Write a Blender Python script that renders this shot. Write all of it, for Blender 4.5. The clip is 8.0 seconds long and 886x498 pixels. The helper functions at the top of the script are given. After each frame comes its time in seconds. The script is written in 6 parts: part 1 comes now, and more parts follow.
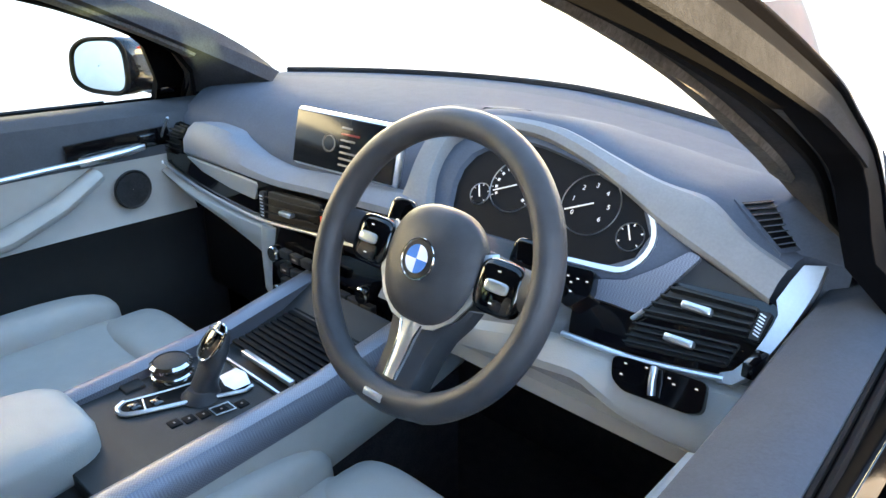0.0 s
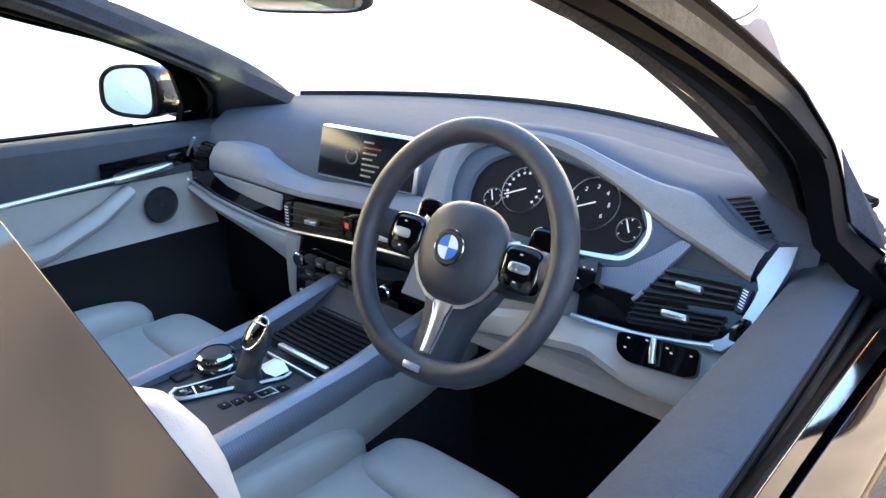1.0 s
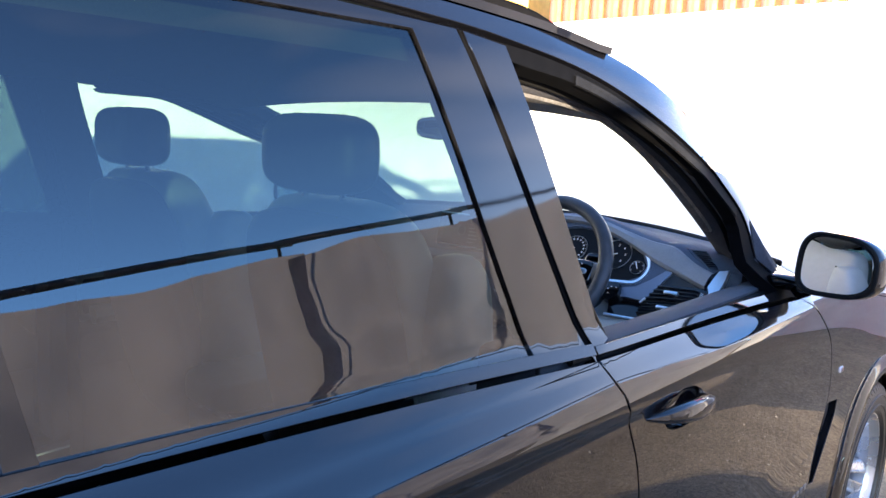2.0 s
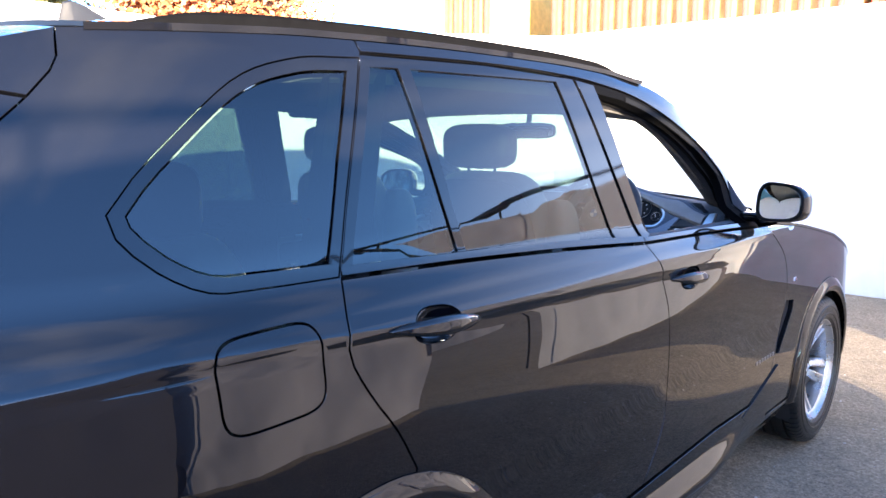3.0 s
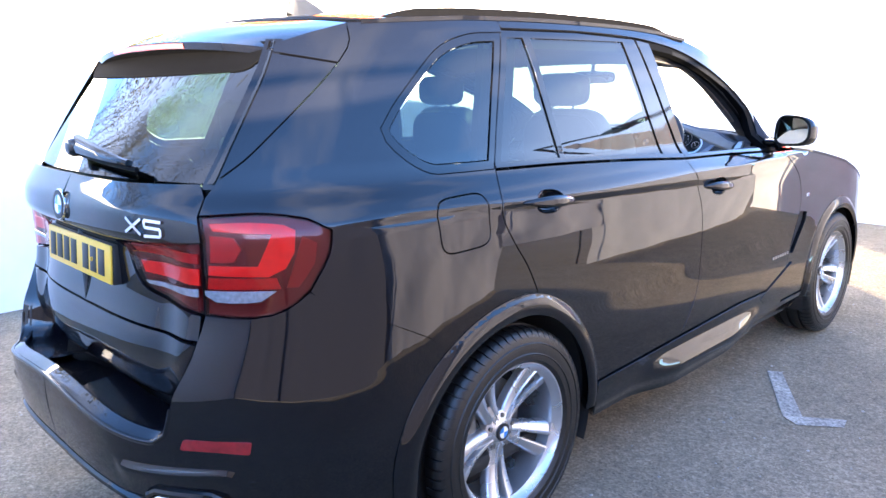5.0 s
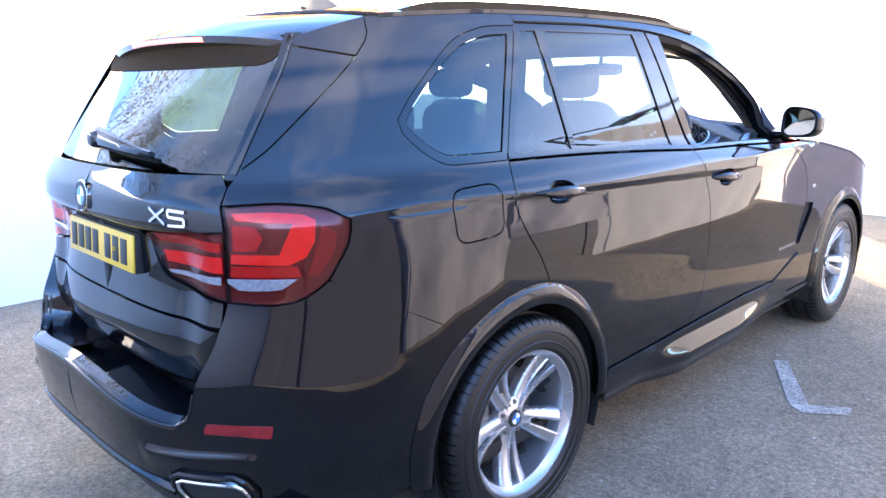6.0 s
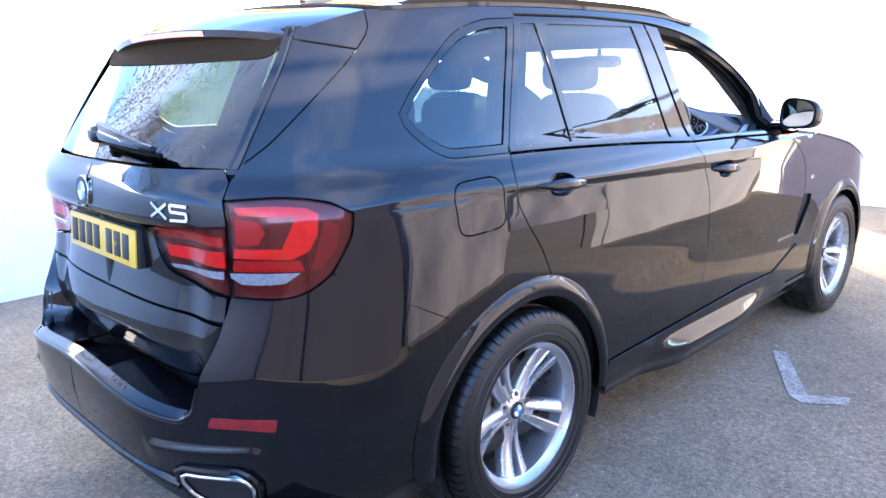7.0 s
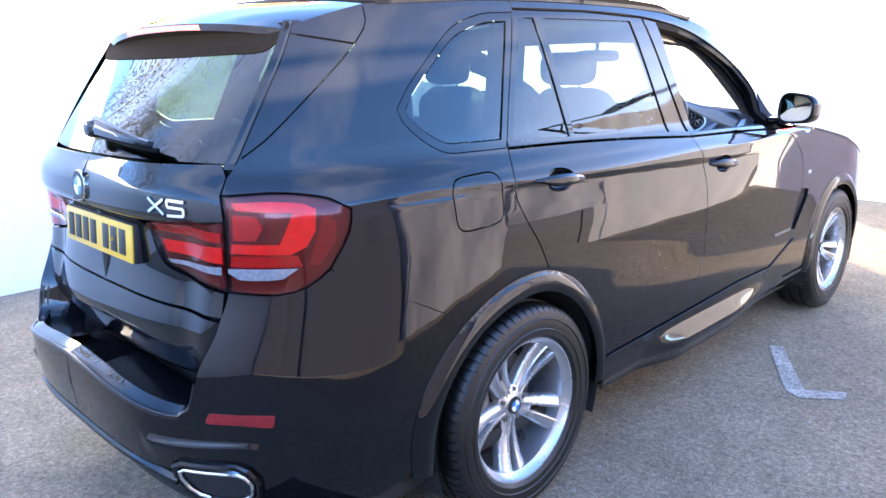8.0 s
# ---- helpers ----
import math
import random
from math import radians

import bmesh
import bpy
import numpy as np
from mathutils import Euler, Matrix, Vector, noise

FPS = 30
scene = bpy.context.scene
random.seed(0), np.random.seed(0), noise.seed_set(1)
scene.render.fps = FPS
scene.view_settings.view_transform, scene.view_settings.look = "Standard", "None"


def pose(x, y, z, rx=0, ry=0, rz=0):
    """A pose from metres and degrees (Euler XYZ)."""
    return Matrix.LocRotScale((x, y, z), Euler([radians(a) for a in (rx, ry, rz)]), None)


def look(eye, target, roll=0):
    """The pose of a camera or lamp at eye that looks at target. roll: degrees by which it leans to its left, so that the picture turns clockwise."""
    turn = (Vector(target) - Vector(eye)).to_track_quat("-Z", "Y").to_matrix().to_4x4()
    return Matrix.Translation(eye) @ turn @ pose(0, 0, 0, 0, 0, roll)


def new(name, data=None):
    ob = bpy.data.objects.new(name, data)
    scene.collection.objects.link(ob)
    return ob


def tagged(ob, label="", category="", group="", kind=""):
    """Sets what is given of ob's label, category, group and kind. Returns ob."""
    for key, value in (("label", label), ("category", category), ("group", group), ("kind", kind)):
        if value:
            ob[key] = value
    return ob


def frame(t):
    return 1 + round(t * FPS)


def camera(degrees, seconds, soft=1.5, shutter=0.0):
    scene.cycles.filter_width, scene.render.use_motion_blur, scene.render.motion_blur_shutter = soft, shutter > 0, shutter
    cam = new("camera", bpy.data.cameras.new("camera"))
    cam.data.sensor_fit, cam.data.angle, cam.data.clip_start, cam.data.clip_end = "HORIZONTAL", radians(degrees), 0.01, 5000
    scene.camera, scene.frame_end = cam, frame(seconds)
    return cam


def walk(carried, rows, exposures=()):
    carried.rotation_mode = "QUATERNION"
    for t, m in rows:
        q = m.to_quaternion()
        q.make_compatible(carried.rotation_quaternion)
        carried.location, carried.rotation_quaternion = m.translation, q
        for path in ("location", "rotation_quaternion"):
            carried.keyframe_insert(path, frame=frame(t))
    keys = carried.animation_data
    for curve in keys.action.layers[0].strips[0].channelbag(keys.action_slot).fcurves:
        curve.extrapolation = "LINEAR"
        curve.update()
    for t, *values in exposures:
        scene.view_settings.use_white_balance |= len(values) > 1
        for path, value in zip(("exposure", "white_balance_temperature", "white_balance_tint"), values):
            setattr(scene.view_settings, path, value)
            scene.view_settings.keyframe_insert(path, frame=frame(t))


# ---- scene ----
cam = camera(62.2, 8.0)
PATH = [
    (0, (0.964, 1.119, 1.555), (-0.303, 2.451, 0.766), -0.1),
    (0.5, (0.965, 1.117, 1.556), (-0.305, 2.448, 0.771), -0.0),
    (0.7, (0.971, 1.106, 1.560), (-0.298, 2.436, 0.772), -0.1),
    (0.8, (0.986, 1.083, 1.564), (-0.284, 2.416, 0.783), -0.4),
    (0.9, (1.006, 1.031, 1.568), (-0.264, 2.385, 0.799), -0.6),
    (1, (1.022, 0.969, 1.563), (-0.241, 2.360, 0.836), -0.5),
    (1.1, (1.054, 0.913, 1.565), (-0.221, 2.316, 0.906), -0.6),
    (1.2, (1.095, 0.849, 1.560), (-0.195, 2.262, 0.977), -0.7),
    (2.3, (1.609, -0.195, 1.513), (0.279, 1.267, 1.206), 3.0),
    (2.5, (1.716, -0.408, 1.512), (0.382, 1.05, 1.205), 2.1),
    (2.7, (1.799, -0.612, 1.496), (0.474, 0.855, 1.193), 2.1),
    (3, (1.902, -0.895, 1.496), (0.575, 0.57, 1.193), 0.1),
    (3.5, (2.102, -1.239, 1.479), (0.711, 0.16, 1.153), -0.4),
    (4, (2.19, -1.492, 1.48), (0.818, -0.085, 1.11), -0.1),
    (4.5, (2.266, -1.644, 1.485), (0.9, -0.243, 1.071), -1.0),
    (5, (2.345, -1.711, 1.489), (0.953, -0.342, 1.055), -0.8),
    (6.5, (2.352, -1.778, 1.49), (0.96, -0.419, 1.028), -1.0),
    (7, (2.344, -1.781, 1.49), (0.958, -0.417, 1.019), -1.2),
    (7.5, (2.339, -1.779, 1.49), (0.958, -0.414, 1.01), -1.3),
    (8, (2.338, -1.78, 1.494), (0.961, -0.413, 1.006), -1.1),
]
walk(cam, [(t, look(eye, target, roll)) for t, eye, target, roll in PATH], exposures=[(0, 5.1, 17500, 8), (1.2, 4.72, 12500, 9), (2.3, 3.72, 8300, 12), (4, 4.48, 8800, 13), (8, 4.72, 8900, 13)])

# ---- light ----
SUN = Vector((0.72, -0.60, 0.098)).normalized()
world = bpy.data.worlds.new("world")
scene.world = world
world.use_nodes = True
wn = world.node_tree.nodes
sky = wn.new("ShaderNodeTexSky")
sky.sky_type, sky.sun_disc = "NISHITA", False
sky.sun_elevation, sky.sun_rotation = math.asin(SUN.z), math.atan2(SUN.x, SUN.y)
sky.air_density, sky.dust_density, sky.ozone_density = 0.88, 0.06, 4.0
sky.altitude = 5000
wl = world.node_tree.links
co, mp, nz, rg, pale, mx = (wn.new(k) for k in ("ShaderNodeTexCoord", "ShaderNodeMapping", "ShaderNodeTexNoise", "ShaderNodeMapRange", "ShaderNodeHueSaturation", "ShaderNodeMix"))
mp.inputs["Scale"].default_value = (1.0, 1.4, 3.2)
nz.inputs["Scale"].default_value, nz.inputs["Detail"].default_value, nz.inputs["Roughness"].default_value = 1.0, 3, 0.45
rg.inputs["From Min"].default_value, rg.inputs["From Max"].default_value = 0.51, 1.15
pale.inputs["Saturation"].default_value, pale.inputs["Value"].default_value = 0.3, 1.75
mx.data_type = "RGBA"
wl.new(co.outputs["Generated"], mp.inputs["Vector"])
wl.new(mp.outputs[0], nz.inputs["Vector"])
wl.new(nz.outputs[0], rg.inputs["Value"])
wl.new(sky.outputs[0], pale.inputs["Color"])
wl.new(rg.outputs[0], mx.inputs["Factor"])
wl.new(sky.outputs[0], mx.inputs["A"])
wl.new(pale.outputs[0], mx.inputs["B"])
wl.new(mx.outputs["Result"], wn["Background"].inputs[0])
wn["Background"].inputs[1].default_value = 0.20
sun = new("sun", bpy.data.lights.new("sun", "SUN"))
sun.data.energy, sun.data.angle, sun.data.color = 3.4, radians(0.6), (1.0, 0.94, 0.86)
sun.matrix_world = look(SUN * 30, (0, 0, 0))

# ---- materials ----
def material(name, color, rough=0.5, metal=0.0, coat=0.0, coat_rough=0.03, vary=0.0, scale=40.0, bump=0.0, bump_scale=200.0, spec=0.5, sheen=0.0, rvary=0.0):
    """A Principled surface with colour variation at two scales, roughness variation and fine relief."""
    m = bpy.data.materials.new(name)
    m.use_nodes = True
    n, l = m.node_tree.nodes, m.node_tree.links
    p = n["Principled BSDF"]
    p.inputs["Base Color"].default_value = (*color, 1)
    p.inputs["Roughness"].default_value, p.inputs["Metallic"].default_value = rough, metal
    p.inputs["Coat Weight"].default_value, p.inputs["Coat Roughness"].default_value = coat, coat_rough
    p.inputs["Coat IOR"].default_value = 1.5
    p.inputs["Specular IOR Level"].default_value = spec
    p.inputs["Sheen Weight"].default_value = sheen
    co = n.new("ShaderNodeTexCoord")
    if vary:
        mixes = None
        for k, s in ((0.6, scale), (0.4, scale * 0.12)):
            t = n.new("ShaderNodeTexNoise")
            t.inputs["Scale"].default_value, t.inputs["Detail"].default_value = s, 6
            l.new(co.outputs["Object"], t.inputs["Vector"])
            r = n.new("ShaderNodeMapRange")
            r.inputs["From Min"].default_value, r.inputs["From Max"].default_value = 0.3, 0.7
            r.inputs["To Min"].default_value, r.inputs["To Max"].default_value = 1 - vary * k, 1 + vary * k
            l.new(t.outputs[0], r.inputs["Value"])
            x = n.new("ShaderNodeMix")
            x.data_type, x.blend_type = "RGBA", "MULTIPLY"
            x.inputs["Factor"].default_value = 1
            if mixes is None:
                x.inputs["A"].default_value = (*color, 1)
            else:
                l.new(mixes.outputs["Result"], x.inputs["A"])
            l.new(r.outputs[0], x.inputs["B"])
            mixes = x
        l.new(mixes.outputs["Result"], p.inputs["Base Color"])
    if rvary:
        t = n.new("ShaderNodeTexNoise")
        t.inputs["Scale"].default_value = scale * 0.3
        l.new(co.outputs["Object"], t.inputs["Vector"])
        r = n.new("ShaderNodeMapRange")
        r.inputs["To Min"].default_value, r.inputs["To Max"].default_value = max(0.0, rough - rvary), rough + rvary
        l.new(t.outputs[0], r.inputs["Value"])
        l.new(r.outputs[0], p.inputs["Roughness"])
    if bump:
        t = n.new("ShaderNodeTexNoise")
        t.inputs["Scale"].default_value, t.inputs["Detail"].default_value = bump_scale, 4
        l.new(co.outputs["Object"], t.inputs["Vector"])
        b = n.new("ShaderNodeBump")
        b.inputs["Strength"].default_value, b.inputs["Distance"].default_value = bump, 0.002
        l.new(t.outputs[0], b.inputs["Height"])
        l.new(b.outputs[0], p.inputs["Normal"])
    return m


def pane(name, tint, ior=1.5, rough=0.0):
    """Thin glass: a clear mirror image by Fresnel over a tinted view through it."""
    m = bpy.data.materials.new(name)
    m.use_nodes = True
    n, l = m.node_tree.nodes, m.node_tree.links
    n.remove(n["Principled BSDF"])
    tr, gl, mx, lw, pw, ml = (n.new(k) for k in ("ShaderNodeBsdfTransparent", "ShaderNodeBsdfGlossy", "ShaderNodeMixShader", "ShaderNodeLayerWeight", "ShaderNodeMath", "ShaderNodeMath"))
    tr.inputs[0].default_value = (*tint, 1)
    gl.inputs["Roughness"].default_value = rough
    pw.operation, ml.operation = "POWER", "MULTIPLY_ADD"
    pw.inputs[1].default_value = 4.5
    f0 = ((ior - 1) / (ior + 1)) ** 2
    ml.inputs[1].default_value, ml.inputs[2].default_value = 1 - f0, f0
    lw.inputs[0].default_value = 0.5
    l.new(lw.outputs["Facing"], pw.inputs[0])
    l.new(pw.outputs[0], ml.inputs[0])
    l.new(ml.outputs[0], mx.inputs[0])
    l.new(tr.outputs[0], mx.inputs[1])
    l.new(gl.outputs[0], mx.inputs[2])
    l.new(mx.outputs[0], n["Material Output"].inputs[0])
    return m


def weave(name, color, dark, scale):
    """Fine hexagon-like woven relief of a decor trim."""
    m = material(name, color, 0.42, 0.6, coat=0.15)
    n, l = m.node_tree.nodes, m.node_tree.links
    co = n.new("ShaderNodeTexCoord")
    ck = n.new("ShaderNodeTexChecker")
    ck.inputs["Color1"].default_value, ck.inputs["Color2"].default_value = (*color, 1), (*dark, 1)
    ck.inputs["Scale"].default_value = scale
    l.new(co.outputs["Object"], ck.inputs["Vector"])
    l.new(ck.outputs[0], n["Principled BSDF"].inputs["Base Color"])
    return m


PAINT = material("black_paint", (0.0024, 0.0026, 0.0038), 0.5, 0.0, coat=1.0, coat_rough=0.006, vary=0.15, scale=900, spec=0.02)
GLOSS = material("gloss_black_trim", (0.0025, 0.0025, 0.003), 0.05, coat=0.0, rvary=0.02)
MATT = material("black_plastic", (0.011, 0.011, 0.012), 0.55, vary=0.25, bump=0.3, bump_scale=900)
RUBBER = material("rubber_seal", (0.003, 0.003, 0.003), 0.7, spec=0.1, vary=0.3, bump=0.3, bump_scale=600)
FRAMEB = material("matt_window_frame", (0.0016, 0.0017, 0.0021), 0.8, spec=0.03, vary=0.3, bump=0.08, bump_scale=900)
STRIPD = material("dark_grey_seal", (0.0062, 0.0068, 0.0082), 0.85, spec=0.05, vary=0.4, scale=200, bump=0.5, bump_scale=500)
TYRE = material("tyre_rubber", (0.0062, 0.0061, 0.0065), 0.40, vary=0.4, scale=60, bump=0.4, bump_scale=400)
ALLOY = material("silver_alloy", (0.49, 0.50, 0.515), 0.28, 0.8, coat=0.4, coat_rough=0.08, vary=0.06, rvary=0.05)
STEEL = material("brake_steel", (0.20, 0.19, 0.18), 0.45, 0.8, vary=0.3)
CHROME = material("chrome", (0.78, 0.79, 0.80), 0.07, 1.0, rvary=0.03)
SATIN = material("satin_aluminium", (0.66, 0.68, 0.70), 0.28, 0.9, vary=0.05, scale=300)
DARKIN = material("dark_underbody", (0.012, 0.012, 0.012), 0.8, vary=0.3)
DASH = material("slate_dash_leather", (0.072, 0.088, 0.112), 0.8, spec=0.06, vary=0.12, scale=260, bump=0.25, bump_scale=700)
DOORL = material("slate_door_leather", (0.056, 0.064, 0.074), 0.75, spec=0.08, vary=0.12, scale=260, bump=0.25, bump_scale=700)
PADL = material("blue_grey_pad_leather", (0.150, 0.168, 0.195), 0.6, spec=0.2, vary=0.1, scale=260, bump=0.25, bump_scale=700)
DASHL = material("grey_dash_leather", (0.205, 0.20, 0.202), 0.65, spec=0.12, vary=0.1, scale=260, bump=0.25, bump_scale=700)
OYSTER = material("oyster_leather", (0.39, 0.375, 0.352), 0.5, vary=0.06, scale=30, bump=0.25, bump_scale=450)
WHEELL = material("black_wheel_leather", (0.038, 0.038, 0.042), 0.42, spec=0.35, vary=0.25, bump=0.3, bump_scale=900)
CARPET = material("black_carpet", (0.030, 0.030, 0.032), 0.95, vary=0.5, scale=300, bump=0.8, bump_scale=800, spec=0.1)
HEADLINE = material("grey_headlining", (0.10, 0.10, 0.105), 0.9, vary=0.15, scale=300, bump=0.3, bump_scale=600)
PILLAR = material("pillar_fabric", (0.045, 0.0455, 0.052), 0.85, spec=0.05, vary=0.3, scale=250, bump=0.4, bump_scale=700)
DECOR = weave("woven_decor_trim", (0.20, 0.21, 0.245), (0.145, 0.152, 0.18), 420)
INLAY = weave("silver_woven_inlay", (0.50, 0.51, 0.51), (0.40, 0.41, 0.41), 420)
REDR = material("reflector_red", (0.26, 0.006, 0.010), 0.2, coat=0.8, vary=0.35, scale=60, bump=0.3, bump_scale=500)
REDS = material("brake_lamp_red", (0.26, 0.060, 0.062), 0.25, spec=0.5)
RAILB = material("satin_black_rail", (0.004, 0.004, 0.0045), 0.6, spec=0.0, vary=0.2)
RED = material("lamp_red", (0.42, 0.012, 0.014), 0.3, coat=0.3, vary=0.25, scale=60, bump=0.2, bump_scale=500)
REDG = material("lamp_guide_red", (0.78, 0.030, 0.026), 0.28, coat=0.3, vary=0.15, scale=40)
REDD = material("lamp_dark_red", (0.075, 0.008, 0.010), 0.25, coat=0.6)
REDM = material("lamp_middle_red", (0.17, 0.010, 0.012), 0.3, coat=0.4)
CLEAR = material("lamp_clear", (0.24, 0.24, 0.26), 0.22, 0.4, coat=0.6, vary=0.35, scale=90)
LENS = pane("lamp_lens", (0.92, 0.50, 0.48), 1.36)
PRIVACY = pane("privacy_glass", (0.078, 0.130, 0.110), 1.74)
WIND = pane("clear_glass", (0.86, 0.93, 0.91), 1.5)
MIRRORB = material("blue_tinted_mirror", (0.46, 0.62, 0.66), 0.01, 1.0)
MIRROR = material("mirror_glass", (0.85, 0.90, 0.92), 0.01, 1.0)
YELLOW = material("plate_yellow", (0.80, 0.42, 0.045), 0.45, coat=0.15, vary=0.05)
INK = material("plate_black", (0.012, 0.012, 0.012), 0.5)
BLUE = material("badge_blue", (0.02, 0.22, 0.55), 0.2, coat=0.8)
WHITE = material("badge_white", (0.85, 0.86, 0.88), 0.2, coat=0.8)
SCREEN = material("screen_black", (0.006, 0.007, 0.009), 0.15, spec=0.2)
SEALG = material("grey_seal", (0.080, 0.076, 0.075), 0.85, spec=0.15, vary=0.55, scale=200, bump=0.6, bump_scale=500)

DIALB = material("dial_black", (0.005, 0.005, 0.006), 0.6, spec=0.1)


def glow(name, color, strength):
    m = material(name, color, 0.4)
    p = m.node_tree.nodes["Principled BSDF"]
    p.inputs["Emission Color"].default_value = (*color, 1)
    p.inputs["Emission Strength"].default_value = strength
    return m


DIALW = glow("dial_white", (0.55, 0.57, 0.60), 0.02)
DIALR = glow("dial_red", (0.6, 0.06, 0.03), 0.02)
MENU = glow("screen_grey_text", (0.12, 0.125, 0.13), 0.03)
MENUR = glow("screen_red_bar", (0.16, 0.015, 0.015), 0.03)

# ---- geometry helpers ----
from mathutils.geometry import delaunay_2d_cdt


def ip(x, xs, ys):
    """Monotone cubic through the stations xs, ys."""
    xs, ys = np.asarray(xs, float), np.asarray(ys, float)
    x = np.clip(np.asarray(x, float), xs[0], xs[-1])
    d = np.diff(ys) / np.diff(xs)
    m = np.empty_like(ys)
    m[0], m[-1] = d[0], d[-1]
    den = d[:-1] + d[1:]
    m[1:-1] = np.where(d[:-1] * d[1:] > 0, 2 * d[:-1] * d[1:] / np.where(den == 0, 1, den), 0)
    i = np.clip(np.searchsorted(xs, x) - 1, 0, len(xs) - 2)
    h = xs[i + 1] - xs[i]
    t = (x - xs[i]) / h
    return (2 * t**3 - 3 * t**2 + 1) * ys[i] + (t**3 - 2 * t**2 + t) * h * m[i] + (-2 * t**3 + 3 * t**2) * ys[i + 1] + (t**3 - t**2) * h * m[i + 1]


# The car's skin: u runs along the flank (u = y) and on round the rear and front corners, z is the height.
ROUND = 3.3
_th = np.linspace(0, np.pi / 2, 2001)
BX, BY = np.cos(_th) ** (2 / ROUND), np.sin(_th) ** (2 / ROUND)
BU = np.concatenate([[0], np.cumsum(np.hypot(np.diff(BX) * 0.945, np.diff(BY)))])
UEND, NOSE = -BU[-1], 2.95
UFRONT = NOSE + BU[-1]


def width(y, z):
    w = ip(z, [.22, .30, .40, .55, .75, .95, 1.05, 1.115, 1.18, 1.24, 1.30, 1.64, 1.72], [.90, .925, .945, .950, .944, .9455, .947, .945, .914, .882, .868, .785, .745])
    g = np.clip((z - 1.2) / .45, 0, 1)
    w = w - g * .05 * np.clip((0.6 - y) / 1.2, 0, 1) ** 1.5 - .085 * np.clip((z - 1.13) / .10, 0, 1) * np.clip((y - 1.1) / .95, 0, 1.2) ** 1.4
    w = w + .028 * np.exp(-((y - 1.55) / .28) ** 2) * np.clip((z - 1.30) / .15, 0, 1)
    zc = ip(y, [-.7, -.4, 0, .9, 2.0], [1.138, 1.15, 1.132, 1.095, 1.05])
    fade = np.clip((1.7 - y) / .7, 0, 1) * np.clip((y + .85) / .4, 0, 1)
    step = .5 * (1 + np.tanh((zc - z) / .009)) * np.exp(-(np.clip(zc - z, 0, 1) / .125) ** 2)
    return w - .014 * fade * step


def S(u, z):
    u, z = np.broadcast_arrays(np.asarray(u, float), np.asarray(z, float))
    b = np.where(u > NOSE, u - NOSE, np.where(u < 0, -u, 0))
    cx, cy = np.interp(b, BU, BX), np.interp(b, BU, BY)
    back = ip(z, [.22, .30, .45, .60, .70, .80, .95, 1.05, 1.16, 1.24, 1.35, 1.50, 1.65, 1.75], [-.92, -.99, -1.042, -1.056, -1.050, -1.028, -1.0, -1.0, -1.0, -.965, -.91, -.82, -.72, -.64])
    nose = ip(z, [.22, .35, .6, .8, 1.0, 1.1], [.78, .86, .88, .86, .72, .40])
    y = np.where(u > NOSE, NOSE + nose * cy, np.where(u < 0, back * cy, u))
    return np.stack([width(y, z) * cx, y, z], -1)


def Sn(u, z, e=0.002):
    a = S(u + e, z) - S(u - e, z)
    b = S(u, z + e) - S(u, z - e)
    n = np.cross(a, b)
    return n / np.maximum(np.linalg.norm(n, axis=-1, keepdims=True), 1e-9)


def curve(pts, step=0.03):
    """A smooth line (Catmull-Rom) through the points."""
    p = np.asarray(pts, float)
    q = np.vstack([2 * p[0] - p[1], p, 2 * p[-1] - p[-2]])
    out = []
    for i in range(1, len(q) - 2):
        k = max(1, int(np.linalg.norm(q[i + 1] - q[i]) / step))
        for t in np.arange(k) / k:
            out.append(0.5 * (2 * q[i] + (q[i + 1] - q[i - 1]) * t + (2 * q[i - 1] - 5 * q[i] + 4 * q[i + 1] - q[i + 2]) * t * t + (3 * q[i] - q[i - 1] - 3 * q[i + 1] + q[i + 2]) * t**3))
    return np.array(out + [p[-1]])


def line(*pts, step=0.03):
    """Straight stretches through the points."""
    out = []
    p = np.asarray(pts, float)
    for a, b in zip(p[:-1], p[1:]):
        k = max(1, int(np.linalg.norm(b - a) / step))
        out += [a + (b - a) * t for t in np.arange(k) / k]
    return np.array(out + [p[-1]])


def join(*parts):
    """One closed outline out of lines laid end to end."""
    p = np.vstack(parts)
    keep = np.linalg.norm(p - np.roll(p, 1, 0), axis=1) > 1e-4
    p = p[keep]
    area = 0.5 * np.sum(p[:, 0] * np.roll(p[:, 1], -1) - np.roll(p[:, 0], -1) * p[:, 1])
    return p if area > 0 else p[::-1]


def blob(cu, cz, a, b, e=0.5, n=40, turn=0.0):
    """A rounded-rectangle outline round (cu, cz)."""
    t = np.linspace(0, 2 * np.pi, n, endpoint=False)
    x, y = a * np.sign(np.cos(t)) * np.abs(np.cos(t)) ** e, b * np.sign(np.sin(t)) * np.abs(np.sin(t)) ** e
    c, s = math.cos(turn), math.sin(turn)
    return np.stack([cu + x * c - y * s, cz + x * s + y * c], -1)


def inset(p, d):
    a, b = p - np.roll(p, 1, 0), np.roll(p, -1, 0) - p
    a, b = a / np.linalg.norm(a, axis=1, keepdims=True), b / np.linalg.norm(b, axis=1, keepdims=True)
    na, nb = np.stack([-a[:, 1], a[:, 0]], -1), np.stack([-b[:, 1], b[:, 0]], -1)
    m = na + nb
    m /= np.maximum(np.linalg.norm(m, axis=1, keepdims=True), 0.3)
    k = 1 / np.clip((m * na).sum(1, keepdims=True), 0.5, 1)
    return p + m * d * k


